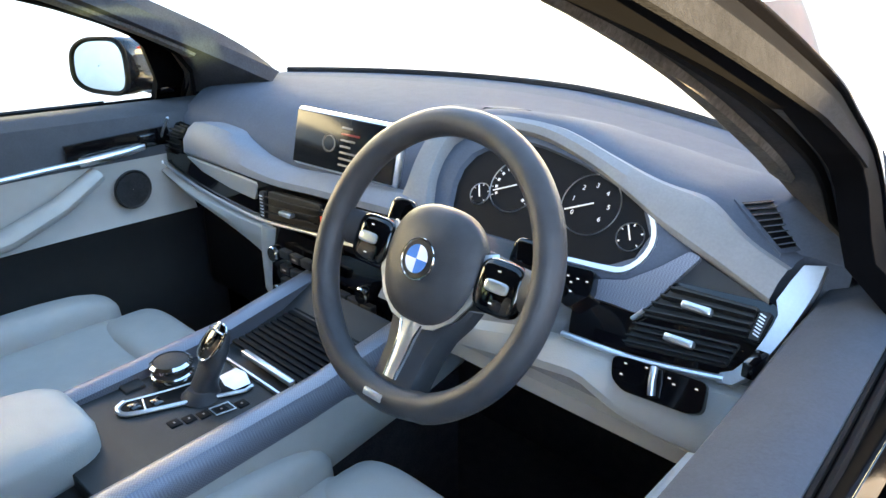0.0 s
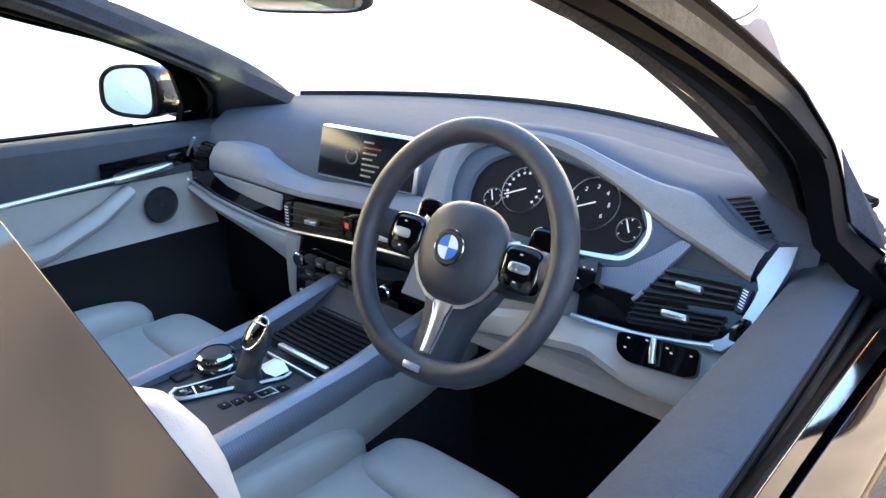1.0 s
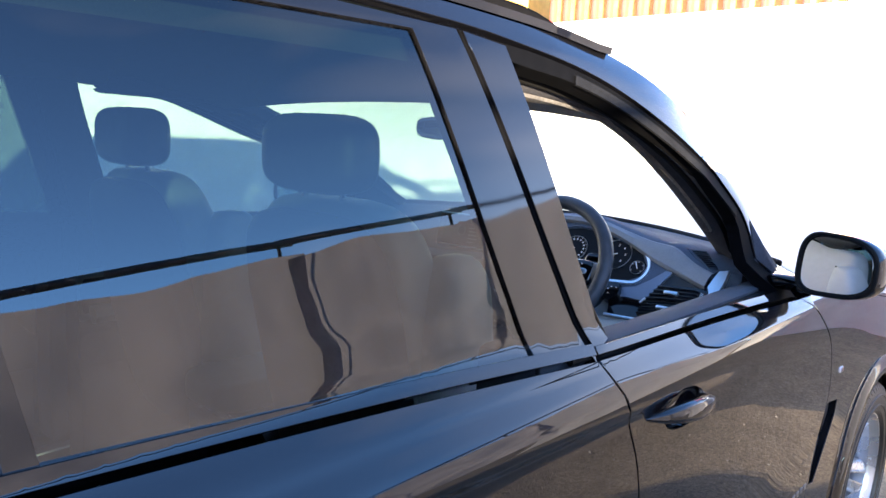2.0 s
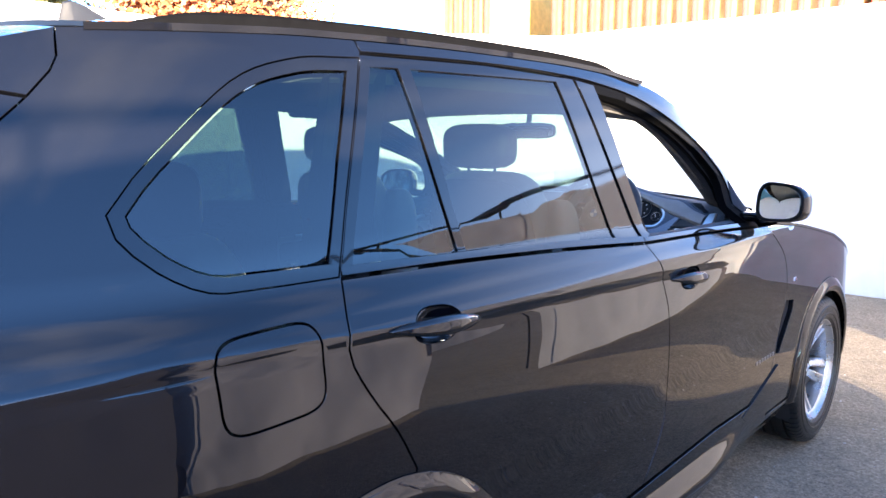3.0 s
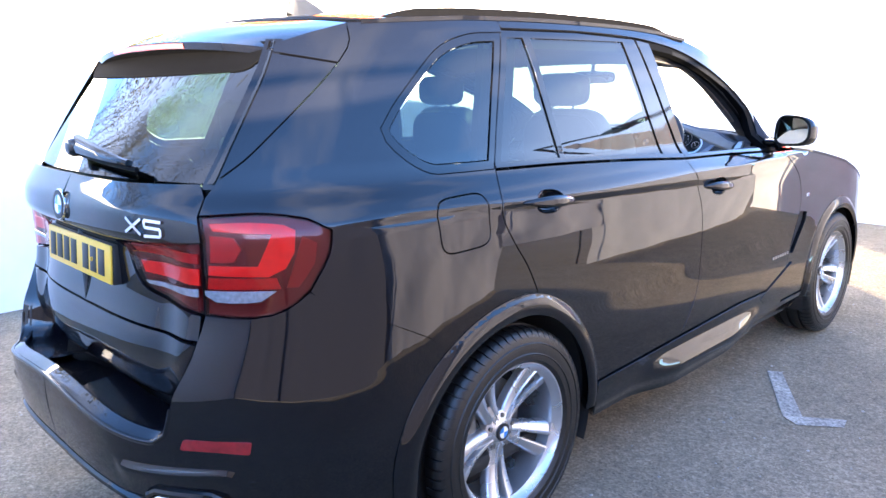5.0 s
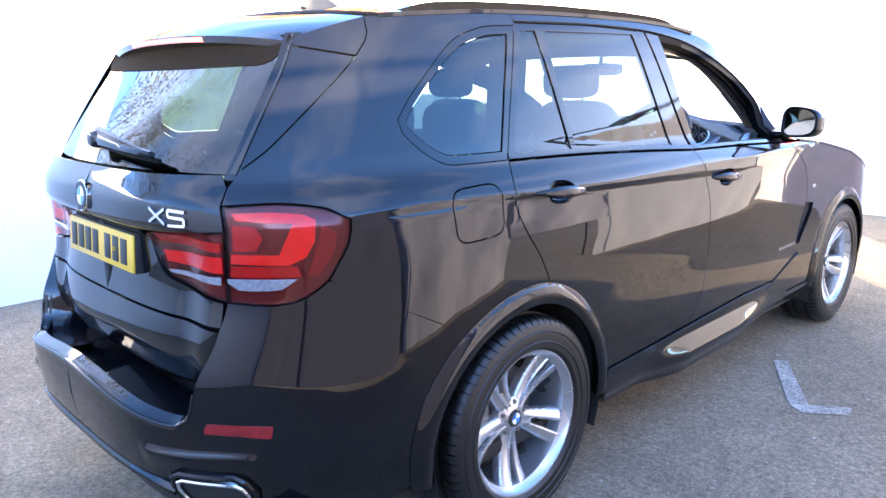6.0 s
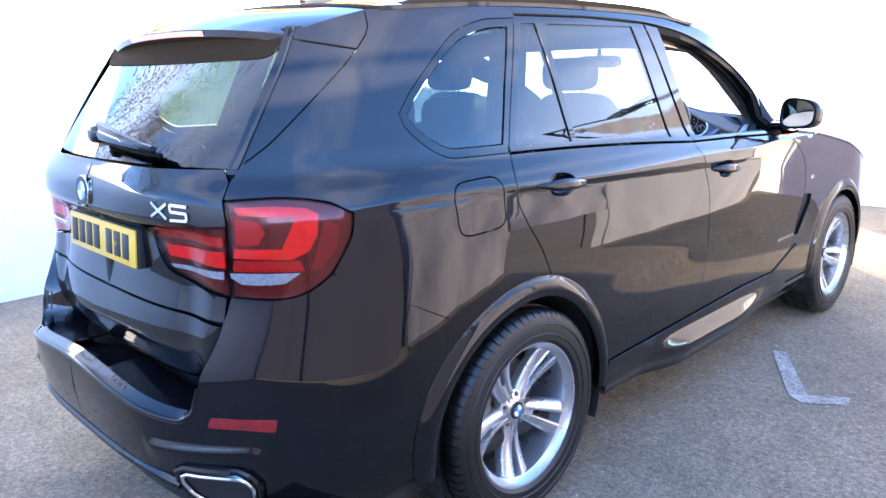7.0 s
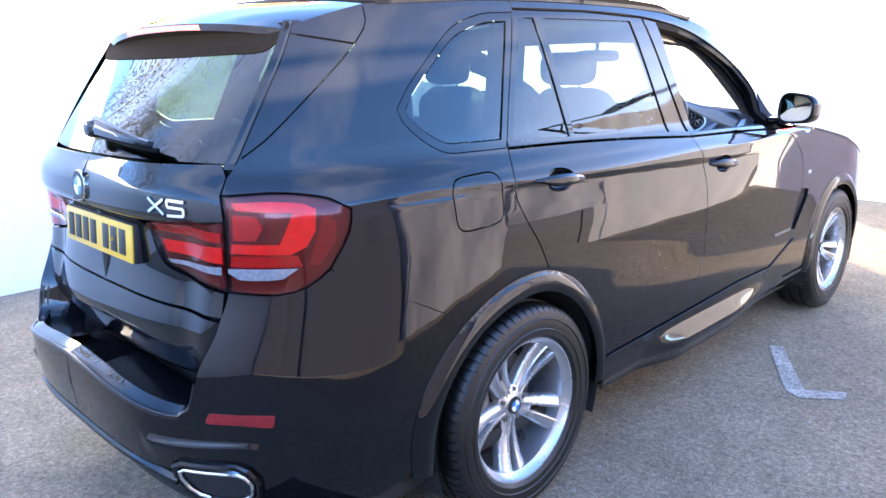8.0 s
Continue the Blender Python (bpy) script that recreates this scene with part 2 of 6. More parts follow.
def within(q, poly):
    x, y = q[:, 0][:, None], q[:, 1][:, None]
    ax, ay = poly[:, 0][None], poly[:, 1][None]
    bx, by = np.roll(poly[:, 0], -1)[None], np.roll(poly[:, 1], -1)[None]
    c = ((ay > y) != (by > y)) & (x < (bx - ax) * (y - ay) / np.where(by == ay, 1e-12, by - ay) + ax)
    return c.sum(1) % 2 == 1


def raw(name, verts, faces, mat, parent=None, label="", normals=None, smooth=True):
    """One mesh object from plain lists."""
    me = bpy.data.meshes.new(name)
    me.from_pydata([tuple(map(float, v)) for v in verts], [], [tuple(map(int, f)) for f in faces])
    me.materials.append(mat)
    me.update()
    if smooth:
        me.shade_smooth()
    if normals is not None:
        me.normals_split_custom_set_from_vertices([tuple(map(float, v)) for v in normals])
    ob = new(name, me)
    if parent is not None:
        ob.parent = parent
    if label:
        ob["label"] = label
    return ob


def panel(name, outline, mat, parent, holes=(), gap=0.0025, off=0.0, lip=0.02, side=1, grid=0.03, label="", both=False, surf=None):
    """A sheet cut from the skin along an outline in (u, z), with turned-in edges; side -1 is the left flank, both joins the two at the middle."""
    f = surf or (lambda u, z: (S(u, z), Sn(u, z)))
    pin = (outline[:, 0] < UEND + 1e-3) | (outline[:, 0] > UFRONT - 1e-3)
    o = np.where(pin[:, None], outline, inset(outline, gap))
    hs = [inset(h if np.sum(h[:, 0] * np.roll(h[:, 1], -1) - np.roll(h[:, 0], -1) * h[:, 1]) > 0 else h[::-1], -gap) for h in holes]
    loops, pts = [], []
    for c in [o] + hs:
        loops.append(np.arange(len(c)) + sum(map(len, pts)))
        pts.append(c)
    lo, hi = o.min(0), o.max(0)
    gx, gz = np.meshgrid(np.arange(lo[0] + grid * .5, hi[0], grid), np.arange(lo[1] + grid * .5, hi[1], grid))
    q = np.stack([gx.ravel(), gz.ravel()], -1)
    q = q[within(q, o)]
    edge = np.vstack(pts)
    for h in hs:
        q = q[~within(q, h)]
    if len(q):
        q = q[np.array([np.min(np.sum((edge - k) ** 2, 1)) for k in q]) > (grid * .35) ** 2]
    flat = np.vstack(pts + [q]) if len(q) else edge
    es = [(int(l[i]), int(l[(i + 1) % len(l)])) for l in loops for i in range(len(l))]
    vs, _, fs, _, _, _ = delaunay_2d_cdt([Vector(v) for v in flat], es, [], 0, 1e-6)
    v2 = np.array([tuple(v) for v in vs])
    cen = np.array([v2[list(t)].mean(0) for t in fs])
    ok = within(cen, o)
    for h in hs:
        ok &= ~within(cen, h)
    tris = [t for t, k in zip(fs, ok) if k]
    tris = [t if np.cross(v2[t[1]] - v2[t[0]], v2[t[2]] - v2[t[0]]) > 0 else t[::-1] for t in tris]
    P, N = f(v2[:, 0], v2[:, 1])
    verts, norms, faces = list(P + N * off), list(N), [tuple(t) for t in tris]
    if lip:
        for li, c in enumerate([o] + hs):
            cp, cn = f(c[:, 0], c[:, 1])
            cp = cp + cn * off
            t = np.roll(cp, -1, 0) - np.roll(cp, 1, 0)
            out = np.cross(t, cn) * (1 if li == 0 else -1)
            out /= np.maximum(np.linalg.norm(out, axis=1, keepdims=True), 1e-9)
            k0 = len(verts)
            mid = cn + out
            mid /= np.linalg.norm(mid, axis=1, keepdims=True)
            for ring, nn in ((cp, mid), (cp - cn * .002 + out * .0008, out), (cp - cn * lip + out * .0008, out)):
                verts += list(ring)
                norms += list(nn)
            m = len(c)
            for i in range(m):
                j = (i + 1) % m
                if max(c[i, 0], c[j, 0]) < UEND + 1e-3 or min(c[i, 0], c[j, 0]) > UFRONT - 1e-3:
                    continue
                for r in (0, m):
                    fq = (k0 + r + i, k0 + r + m + i, k0 + r + m + j, k0 + r + j)
                    faces.append(fq if li == 0 else fq[::-1])
    V, Nn = np.array(verts), np.array(norms)
    if side < 0 or both:
        V2, N2 = V * (-1, 1, 1), Nn * (-1, 1, 1)
        f2 = [t[::-1] for t in faces]
        if both:
            k = len(V)
            V, Nn, faces = np.vstack([V, V2]), np.vstack([Nn, N2]), faces + [tuple(i + k for i in t) for t in f2]
        else:
            V, Nn, faces = V2, N2, f2
    return raw(name, V, faces, mat, parent, label, Nn)


def part(name, bm, mat, parent=None, label="", m=None, smooth=True, side=1):
    """Links a bmesh as one mesh object, under a thing or a part."""
    if m is not None:
        bmesh.ops.transform(bm, matrix=m, verts=bm.verts)
    if side < 0:
        bmesh.ops.transform(bm, matrix=Matrix.Diagonal((-1, 1, 1, 1)), verts=bm.verts)
        bmesh.ops.reverse_faces(bm, faces=bm.faces)
    me = bpy.data.meshes.new(name)
    bm.to_mesh(me)
    bm.free()
    me.materials.append(mat)
    if smooth:
        me.shade_smooth()
        me.set_sharp_from_angle(angle=radians(38))
    ob = new(name, me)
    if parent is not None:
        ob.parent = parent
    if label:
        ob["label"] = label
    return ob


def box(a, b, r=0.004, seg=2):
    """A bevelled block between two corners."""
    bm = bmesh.new()
    bmesh.ops.create_cube(bm, size=1)
    for v in bm.verts:
        v.co = Vector([(a[i] + b[i]) / 2 + v.co[i] * (b[i] - a[i]) for i in range(3)])
    r = min(r, 0.45 * min(abs(b[i] - a[i]) for i in range(3)))
    bmesh.ops.bevel(bm, geom=bm.edges[:], offset=r, segments=seg, profile=0.5, affect="EDGES")
    return bm


def pillow(c, s, e=0.45, n=28, f=None):
    """A soft rounded body (superellipsoid) of half sizes s round c; f bends each point."""
    bm = bmesh.new()
    sg = lambda v, k: math.copysign(abs(v) ** k, v)
    rows = []
    for i in range(n // 2 + 1):
        a = -math.pi / 2 + math.pi * i / (n // 2)
        row = []
        for j in range(n):
            b = 2 * math.pi * j / n
            p = Vector((s[0] * sg(math.cos(a), e) * sg(math.cos(b), e), s[1] * sg(math.cos(a), e) * sg(math.sin(b), e), s[2] * sg(math.sin(a), e)))
            row.append(bm.verts.new((f(p) if f else p) + Vector(c)))
        rows.append(row)
    for r0, r1 in zip(rows[:-1], rows[1:]):
        for j in range(n):
            bm.faces.new((r0[j], r0[(j + 1) % n], r1[(j + 1) % n], r1[j]))
    bmesh.ops.remove_doubles(bm, verts=bm.verts, dist=1e-6)
    return bm


def sweep(path, ring, closed=False, ups=None):
    """A ring of (a, b) offsets carried along a path; ups sets which way b points."""
    bm = bmesh.new()
    p = [Vector(q) for q in path]
    rows = []
    for i, q in enumerate(p):
        nxt, prv = (p[(i + 1) % len(p)], p[i - 1]) if closed else (p[min(i + 1, len(p) - 1)], p[max(i - 1, 0)])
        t = (nxt - prv).normalized()
        up = Vector(ups[i]) if isinstance(ups, list) else Vector(ups or (0, 0, 1))
        a = t.cross(up).normalized()
        b = a.cross(t)
        rg = ring(i / max(1, len(p) - 1)) if callable(ring) else ring
        rows.append([bm.verts.new(q + a * u + b * v) for u, v in rg])
    m = len(rows[0])
    for i in range(len(rows) - (0 if closed else 1)):
        r0, r1 = rows[i], rows[(i + 1) % len(rows)]
        for j in range(m):
            bm.faces.new((r0[j], r0[(j + 1) % m], r1[(j + 1) % m], r1[j]))
    if not closed:
        bm.faces.new(rows[0][::-1])
        bm.faces.new(rows[-1])
    bmesh.ops.recalc_face_normals(bm, faces=bm.faces)
    return bm


def disc(r, n=12, squash=1.0, e=1.0):
    return [(r * math.copysign(abs(math.cos(t)) ** e, math.cos(t)), r * squash * math.copysign(abs(math.sin(t)) ** e, math.sin(t))) for t in [2 * math.pi * k / n for k in range(n)]]


def revolve(prof, n=64, cap=False):
    """A profile of (r, h) turned round the x axis; h is along x."""
    bm = bmesh.new()
    rows = [[bm.verts.new((h, r * math.cos(2 * math.pi * j / n), r * math.sin(2 * math.pi * j / n))) for j in range(n)] for r, h in prof]
    for r0, r1 in zip(rows[:-1], rows[1:]):
        for j in range(n):
            bm.faces.new((r0[j], r0[(j + 1) % n], r1[(j + 1) % n], r1[j]))
    if cap:
        bm.faces.new(rows[0])
        bm.faces.new(rows[-1])
    bmesh.ops.recalc_face_normals(bm, faces=bm.faces)
    return bm


def loft(rows, closed=False):
    """Quads between rows of equally many points."""
    bm = bmesh.new()
    vr = [[bm.verts.new(tuple(map(float, q))) for q in r] for r in rows]
    for r0, r1 in zip(vr[:-1], vr[1:]):
        m = len(r0)
        for j in range(m if closed else m - 1):
            bm.faces.new((r0[j], r0[(j + 1) % m], r1[(j + 1) % m], r1[j]))
    bmesh.ops.recalc_face_normals(bm, faces=bm.faces)
    return bm


def thick(bm, d):
    """Gives a sheet thickness d against its normals."""
    bmesh.ops.solidify(bm, geom=bm.faces[:], thickness=d)
    bmesh.ops.recalc_face_normals(bm, faces=bm.faces)
    return bm


# ---- the yard ----
def asphalt():
    m = material("asphalt", (0.105, 0.10, 0.097), 0.95, spec=0.12)
    n, l = m.node_tree.nodes, m.node_tree.links
    p = n["Principled BSDF"]
    co = n.new("ShaderNodeTexCoord")
    def noise_node(scale, detail=8):
        t = n.new("ShaderNodeTexNoise")
        t.inputs["Scale"].default_value, t.inputs["Detail"].default_value = scale, detail
        l.new(co.outputs["Object"], t.inputs["Vector"])
        return t
    big, mid = noise_node(0.7), noise_node(6)
    vor = n.new("ShaderNodeTexVoronoi")
    vor.inputs["Scale"].default_value = 130
    l.new(co.outputs["Object"], vor.inputs["Vector"])
    r1 = n.new("ShaderNodeValToRGB")
    r1.color_ramp.elements[0].position, r1.color_ramp.elements[0].color = 0.30, (0.190, 0.152, 0.112, 1)
    r1.color_ramp.elements[1].position, r1.color_ramp.elements[1].color = 0.72, (0.258, 0.208, 0.154, 1)
    l.new(big.outputs[0], r1.inputs[0])
    def multiply(a, b, lo, hi, f0=0.3, f1=0.7):
        r = n.new("ShaderNodeMapRange")
        r.inputs["From Min"].default_value, r.inputs["From Max"].default_value = f0, f1
        r.inputs["To Min"].default_value, r.inputs["To Max"].default_value = lo, hi
        l.new(b, r.inputs["Value"])
        x = n.new("ShaderNodeMix")
        x.data_type, x.blend_type = "RGBA", "MULTIPLY"
        x.inputs["Factor"].default_value = 1
        l.new(a, x.inputs["A"])
        l.new(r.outputs[0], x.inputs["B"])
        return x.outputs["Result"]
    c = multiply(r1.outputs[0], mid.outputs[0], 0.88, 1.12)
    c = multiply(c, noise_node(38, 3).outputs[0], 0.80, 1.22)
    c = multiply(c, vor.outputs["Color"], 0.70, 1.36, 0.1, 0.9)
    l.new(c, p.inputs["Base Color"])
    b = n.new("ShaderNodeBump")
    b.inputs["Strength"].default_value, b.inputs["Distance"].default_value = 0.55, 0.004
    l.new(vor.outputs["Distance"], b.inputs["Height"])
    l.new(b.outputs[0], p.inputs["Normal"])
    return m


def structure(ob, label, category):
    return tagged(ob, label, category, kind="structure")


ASPHALT = asphalt()
WALLW = material("white_render", (0.82, 0.82, 0.81), 0.8, vary=0.05, scale=6, bump=0.3, bump_scale=120)


def tarpaulin(name, color, through_color):
    """Sheeting that lets some of the sun through."""
    m = material(name, color, 0.5, vary=0.25, scale=5, bump=0.2, bump_scale=60)
    n, l = m.node_tree.nodes, m.node_tree.links
    back, both_sides = n.new("ShaderNodeBsdfTranslucent"), n.new("ShaderNodeMixShader")
    back.inputs[0].default_value, both_sides.inputs[0].default_value = (*through_color, 1), 0.5
    l.new(n["Principled BSDF"].outputs[0], both_sides.inputs[1])
    l.new(back.outputs[0], both_sides.inputs[2])
    l.new(both_sides.outputs[0], n["Material Output"].inputs[0])
    return m


TARP = tarpaulin("brown_tarpaulin", (0.26, 0.265, 0.292), (0.235, 0.232, 0.265))
# Light and shade in the bodywork's reflections are put into these sheet tones.
TARPL = tarpaulin("brightened_tarpaulin", (0.50, 0.50, 0.49), (0.36, 0.35, 0.345))
TARPM = tarpaulin("lightened_tarpaulin", (0.32, 0.32, 0.337), (0.26, 0.256, 0.272))
TARPD = tarpaulin("darkened_tarpaulin", (0.092, 0.095, 0.118), (0.066, 0.066, 0.083))
STEELD = material("dark_painted_steel", (0.03, 0.032, 0.036), 0.5, vary=0.3)
MARK = material("worn_white_line", (0.29, 0.275, 0.25), 0.9, vary=0.95, scale=75, bump=0.4, bump_scale=300)

bm = bmesh.new()
bmesh.ops.create_grid(bm, x_segments=2, y_segments=2, size=400)
structure(part("ground", bm, ASPHALT), "grey asphalt yard with pale grit and stains", "ground")
structure(part("wall_north", box((-4.2, 6.85, 0), (1.2, 7.05, 2.70), 0.01), WALLW), "white rendered yard wall in bright sun", "wall")
rows = []
for y, h in ((-5.0, 2.32), (2.6, 2.34), (6.85, 2.70)):
    rows.append([(-3.25, y, 0), (-3.25, y, h), (-3.45, y, h), (-3.45, y, 0)])
bm = loft(rows, closed=True)
structure(part("wall_west", bm, WALLW, smooth=False), "white rendered yard wall in bright sun", "wall")

# Unseen wall, added to block the sun from the car's rear.
structure(part("shade_wall_south", box((-3.45, -5.2, 0), (3.2, -5.0, 2.5), 0.01), WALLW), "unseen white wall added to shade the car's rear", "wall")

# worn corner mark of a parking bay
bm = bmesh.new()
for quad in (((0.95, 2.04), (1.01, 2.075), (1.285, 1.60), (1.22, 1.545)), ((1.22, 1.545), (1.285, 1.60), (1.44, 1.70), (1.455, 1.615), (1.30, 1.50))):
    bm.faces.new([bm.verts.new((x, y, 0.004)) for x, y in quad])
bmesh.ops.recalc_face_normals(bm, faces=bm.faces)
mark = part("bay_marking", bm, MARK, smooth=False)
tagged(mark, "worn white painted parking bay corner line", "road marking", kind="structure")

# tarpaulin fence along the yard's other side: posts, rail and hanging sheets
def fence(p0, p1, tops, seed, face=1, mats=(), foot=.008, folds=()):
    """Posts, rail and hanging sheets from p0 to p1; face is the side towards which the sheets billow."""
    rnd = random.Random(seed)
    a3, b3 = Vector((*p0, 0)), Vector((*p1, 0))
    t = (b3 - a3).normalized()
    nrm = Vector((-t.y, t.x, 0)) * face
    up = Vector((0, 0, 1))
    rise = lambda q: tops[0] + (tops[1] - tops[0]) * q
    f = new("tarpaulin_fence")
    tone = {TARPD: "darkened grey", TARPL: "pale", TARPM: "grey"}.get(mats[0], "brown")
    tagged(f, tone + " tarpaulin sheets hung from a dark steel rail", "fence")
    part("rail", sweep([a3 - t * .05 + up * rise(0), b3 + t * .05 + up * rise(1)], disc(0.016, 10), ups=(0, 0, 1)), STEELD, f)
    n = int((b3 - a3).length / 3.9) + 1
    for i in range(n + 1):
        q = a3.lerp(b3, i / n) - nrm * .05
        part("post", sweep([q, q + up * (rise(i / n) + .015)], disc(0.010, 10), ups=tuple(t)), STEELD, f)
    ph = [rnd.uniform(0, 6.28) for _ in range(6)]
    run = (b3 - a3).length / n
    for i in range(n):
        a, b = a3.lerp(b3, i / n) - t * .05, a3.lerp(b3, (i + 1) / n) + t * .05
        rows = []
        deep = folds[i] if folds else 1.0
        for r in range(25):
            v = r / 24
            row = []
            for c in range(81):
                s = c / 80
                g = (i + s) * run / 2.5
                top = rise((i + s) / n)
                sag = 0.012 + 0.035 * abs(math.sin(math.pi * g * 2.1 + ph[0])) ** 1.5 + .03 * abs(noise.noise(Vector((g * 5, 3, seed))))
                w = 0.02 * math.sin(g * 17 + ph[1] + 3 * v) + 0.05 * math.sin(g * 7 + ph[2] - 4 * v) * v + 0.05 * noise.noise(Vector((g * 7, v * 5, seed)))
                w += 0.06 * abs(math.sin(g * 6 + 2.5 * v + ph[3])) * (0.3 + v) + .06 * abs(math.sin(g * 4.3 - 4 * v + ph[4])) + .03 * abs(math.sin(g * 10 + 7 * v + ph[5]))
                row.append(a.lerp(b, s) + nrm * (.02 + deep * (w + .05 * abs(noise.noise(Vector((g * 5 + 2 * v, v * 2.2, seed + 4)))) + .022 * abs(noise.noise(Vector((g * 14 - 5 * v, v * 5, seed + 9)))))) + up * (top - .05 - sag * (1 - v) - v * (top - .05 - foot)))
            rows.append(row)
        part("sheet", loft(rows), mats[i] if mats else TARP, f)
    return f


# Sheets darkened so that the rear bumper's reflection turns dark.
fence((3.1, -5.1), (3.1, 0.1), (1.80, 1.89), 3, 1, (TARPD, TARPD), folds=(.22, .22))
fence((3.1, 0.1), (3.1, 2.15), (1.89, 1.93), 4, 1, (TARP,), folds=(.9,))
# Sheet cut short: an added gap that lets a strip of sun through.
fence((3.1, 2.15), (3.1, 3.45), (1.93, 2.03), 7, 1, (TARP,), foot=.62)
# Sheet lightened to grade the front door's reflection up towards the fender.
fence((3.1, 3.45), (3.1, 6.5), (2.03, 2.30), 5, 1, (TARPM,), folds=(.4,))
# Unseen bright sheets, added to lighten what the fender mirrors.
fence((1.22, 6.92), (3.1, 6.92), (2.05, 2.05), 9, -1, (TARPL,), folds=(.3,))

# things beyond the walls
CLAD = material("yellow_timber_cladding", (0.62, 0.40, 0.10), 0.7, vary=0.3, scale=8)
CLADR = material("red_cladding", (0.55, 0.07, 0.05), 0.6, vary=0.3, scale=8)


def clad(x0, x1, y, h, mat, label):
    f = new("clad_shed")
    f.location = (x0, y, 0)
    tagged(f, label, "shed")
    part("wall", box((0, .1, 0), (x1 - x0, 3, h), 0.01), mat, f)
    n = int((x1 - x0) / .24)
    base = box((0, 0, 0), (.06, .1, h), 0.01)
    first = part("batten", base, CLADR, f)
    for i in range(1, n):
        o = new("batten", first.data)
        o.parent, o.location = f, (i * .24, 0, 0)


clad(-7.6, -6.3, 9.6, 4.6, CLAD, "yellow boarded shed with red battens behind the wall")
clad(-5.2, -.6, 9.6, 4.6, CLAD, "yellow boarded shed with red battens behind the wall")
clad(-.5, .55, 9.6, 4.6, CLADR, "red boarded shed with battens behind the wall")

LEAFR = material("red_autumn_leaves", (0.36, 0.12, 0.05), 0.7, vary=0.5, scale=3)
BUDS = material("olive_buds", (0.055, 0.055, 0.022), 0.7, vary=0.5, scale=3)
LEAFG = material("olive_leaves", (0.14, 0.13, 0.04), 0.7, vary=0.5, scale=3)
BARK = material("grey_bark", (0.05, 0.044, 0.038), 0.9, vary=0.4, scale=20, bump=0.6, bump_scale=60)


def limb(verts, faces, p, d, length, r, depth, rnd, tips, spread=0.6, kids=3):
    """A tapered branch of a few bent pieces, which forks on."""
    seg, q, a = 4, Vector(p), Vector(d).normalized()
    ring = None
    for k in range(seg + 1):
        rr = r * (1 - 0.55 * k / seg)
        u = a.orthogonal().normalized()
        v = a.cross(u)
        base = len(verts)
        for j in range(5):
            c = 2 * math.pi * j / 5
            verts.append(q + u * rr * math.cos(c) + v * rr * math.sin(c))
        if ring is not None:
            for j in range(5):
                faces.append((ring + j, ring + (j + 1) % 5, base + (j + 1) % 5, base + j))
        ring = base
        if depth and k:
            for _ in range(kids if k == seg else max(1, kids - 2)):
                nd = (a + Vector((rnd.uniform(-1, 1), rnd.uniform(-1, 1), rnd.uniform(-.5, .9))) * spread).normalized()
                limb(verts, faces, q, nd, length * rnd.uniform(.5, .75), rr * .65, depth - 1, rnd, tips, spread, kids)
        if not depth:
            tips.append(Vector(q))
        a = (a + Vector((rnd.uniform(-1, 1), rnd.uniform(-1, 1), rnd.uniform(-.3, .6))) * .22).normalized()
        q = q + a * length / seg


def tree(x, y, h, seed, leaf=None, label="", per=14, depth=4, size=.05, spread=.6, girth=.022):
    rnd = random.Random(seed)
    verts, faces, tips = [], [], []
    limb(verts, faces, (0, 0, 0), (0.04, 0, 1), h * .45, h * girth, depth, rnd, tips, spread)
    ob = new("tree")
    ob.location = (x, y, 0)
    tagged(ob, label, "tree")
    raw("trunk", verts, faces, BARK, ob)
    if leaf is not None:
        lv, lf = [], []
        for t in tips:
            for _ in range(per):
                c = t + Vector((rnd.gauss(0, .16), rnd.gauss(0, .16), rnd.gauss(0, .14)))
                a = Vector((rnd.uniform(-1, 1), rnd.uniform(-1, 1), rnd.uniform(-1, 1))).normalized()
                b = a.orthogonal().normalized() * size
                k = len(lv)
                lv += [c - a * size, c + b * .6, c + a * size, c - b * .6]
                lf.append((k, k + 1, k + 2, k + 3))
        raw("crown", lv, lf, leaf, ob, smooth=False)
    return ob


tree(-7.0, 3.6, 4.2, 5, LEAFR, "small tree in red autumn leaf behind the wall", 10)
tree(-9.2, 5.6, 4.6, 6, LEAFR, "small tree in red autumn leaf behind the wall", 10)
tree(-7.4, 1.2, 4.2, 8, LEAFG, "thin olive-leaved tree behind the wall", 3)
for x, y, h, seed in ((-8.2, -1.6, 7.4, 12), (-9.0, -4.6, 8.4, 15), (-6.4, -3.4, 7.6, 33), (-7.2, -6.4, 8.6, 21)):
    tree(x, y, h, seed, BUDS, "grey tree with fine twigs and olive buds behind the wall", 1, depth=4, size=.022, spread=.72, girth=.0085)

# loose grit and small stones on the asphalt
rnd = random.Random(77)
gv, gf = [], []
for _ in range(900):
    x, y, s = rnd.uniform(-1.6, 2.6), rnd.uniform(-2.6, 5.0), rnd.choice((.003, .004, .005, .008))
    k, h = len(gv), s * rnd.uniform(.5, .9)
    t0 = rnd.uniform(0, 6.28)
    ring = [(x + s * rnd.uniform(.7, 1.2) * math.cos(t0 + q * 1.2566), y + s * rnd.uniform(.7, 1.2) * math.sin(t0 + q * 1.2566)) for q in range(5)]
    gv += [(a, b, 0) for a, b in ring] + [(x, y, h)]
    gf += [(k + q, k + (q + 1) % 5, k + 5) for q in range(5)]
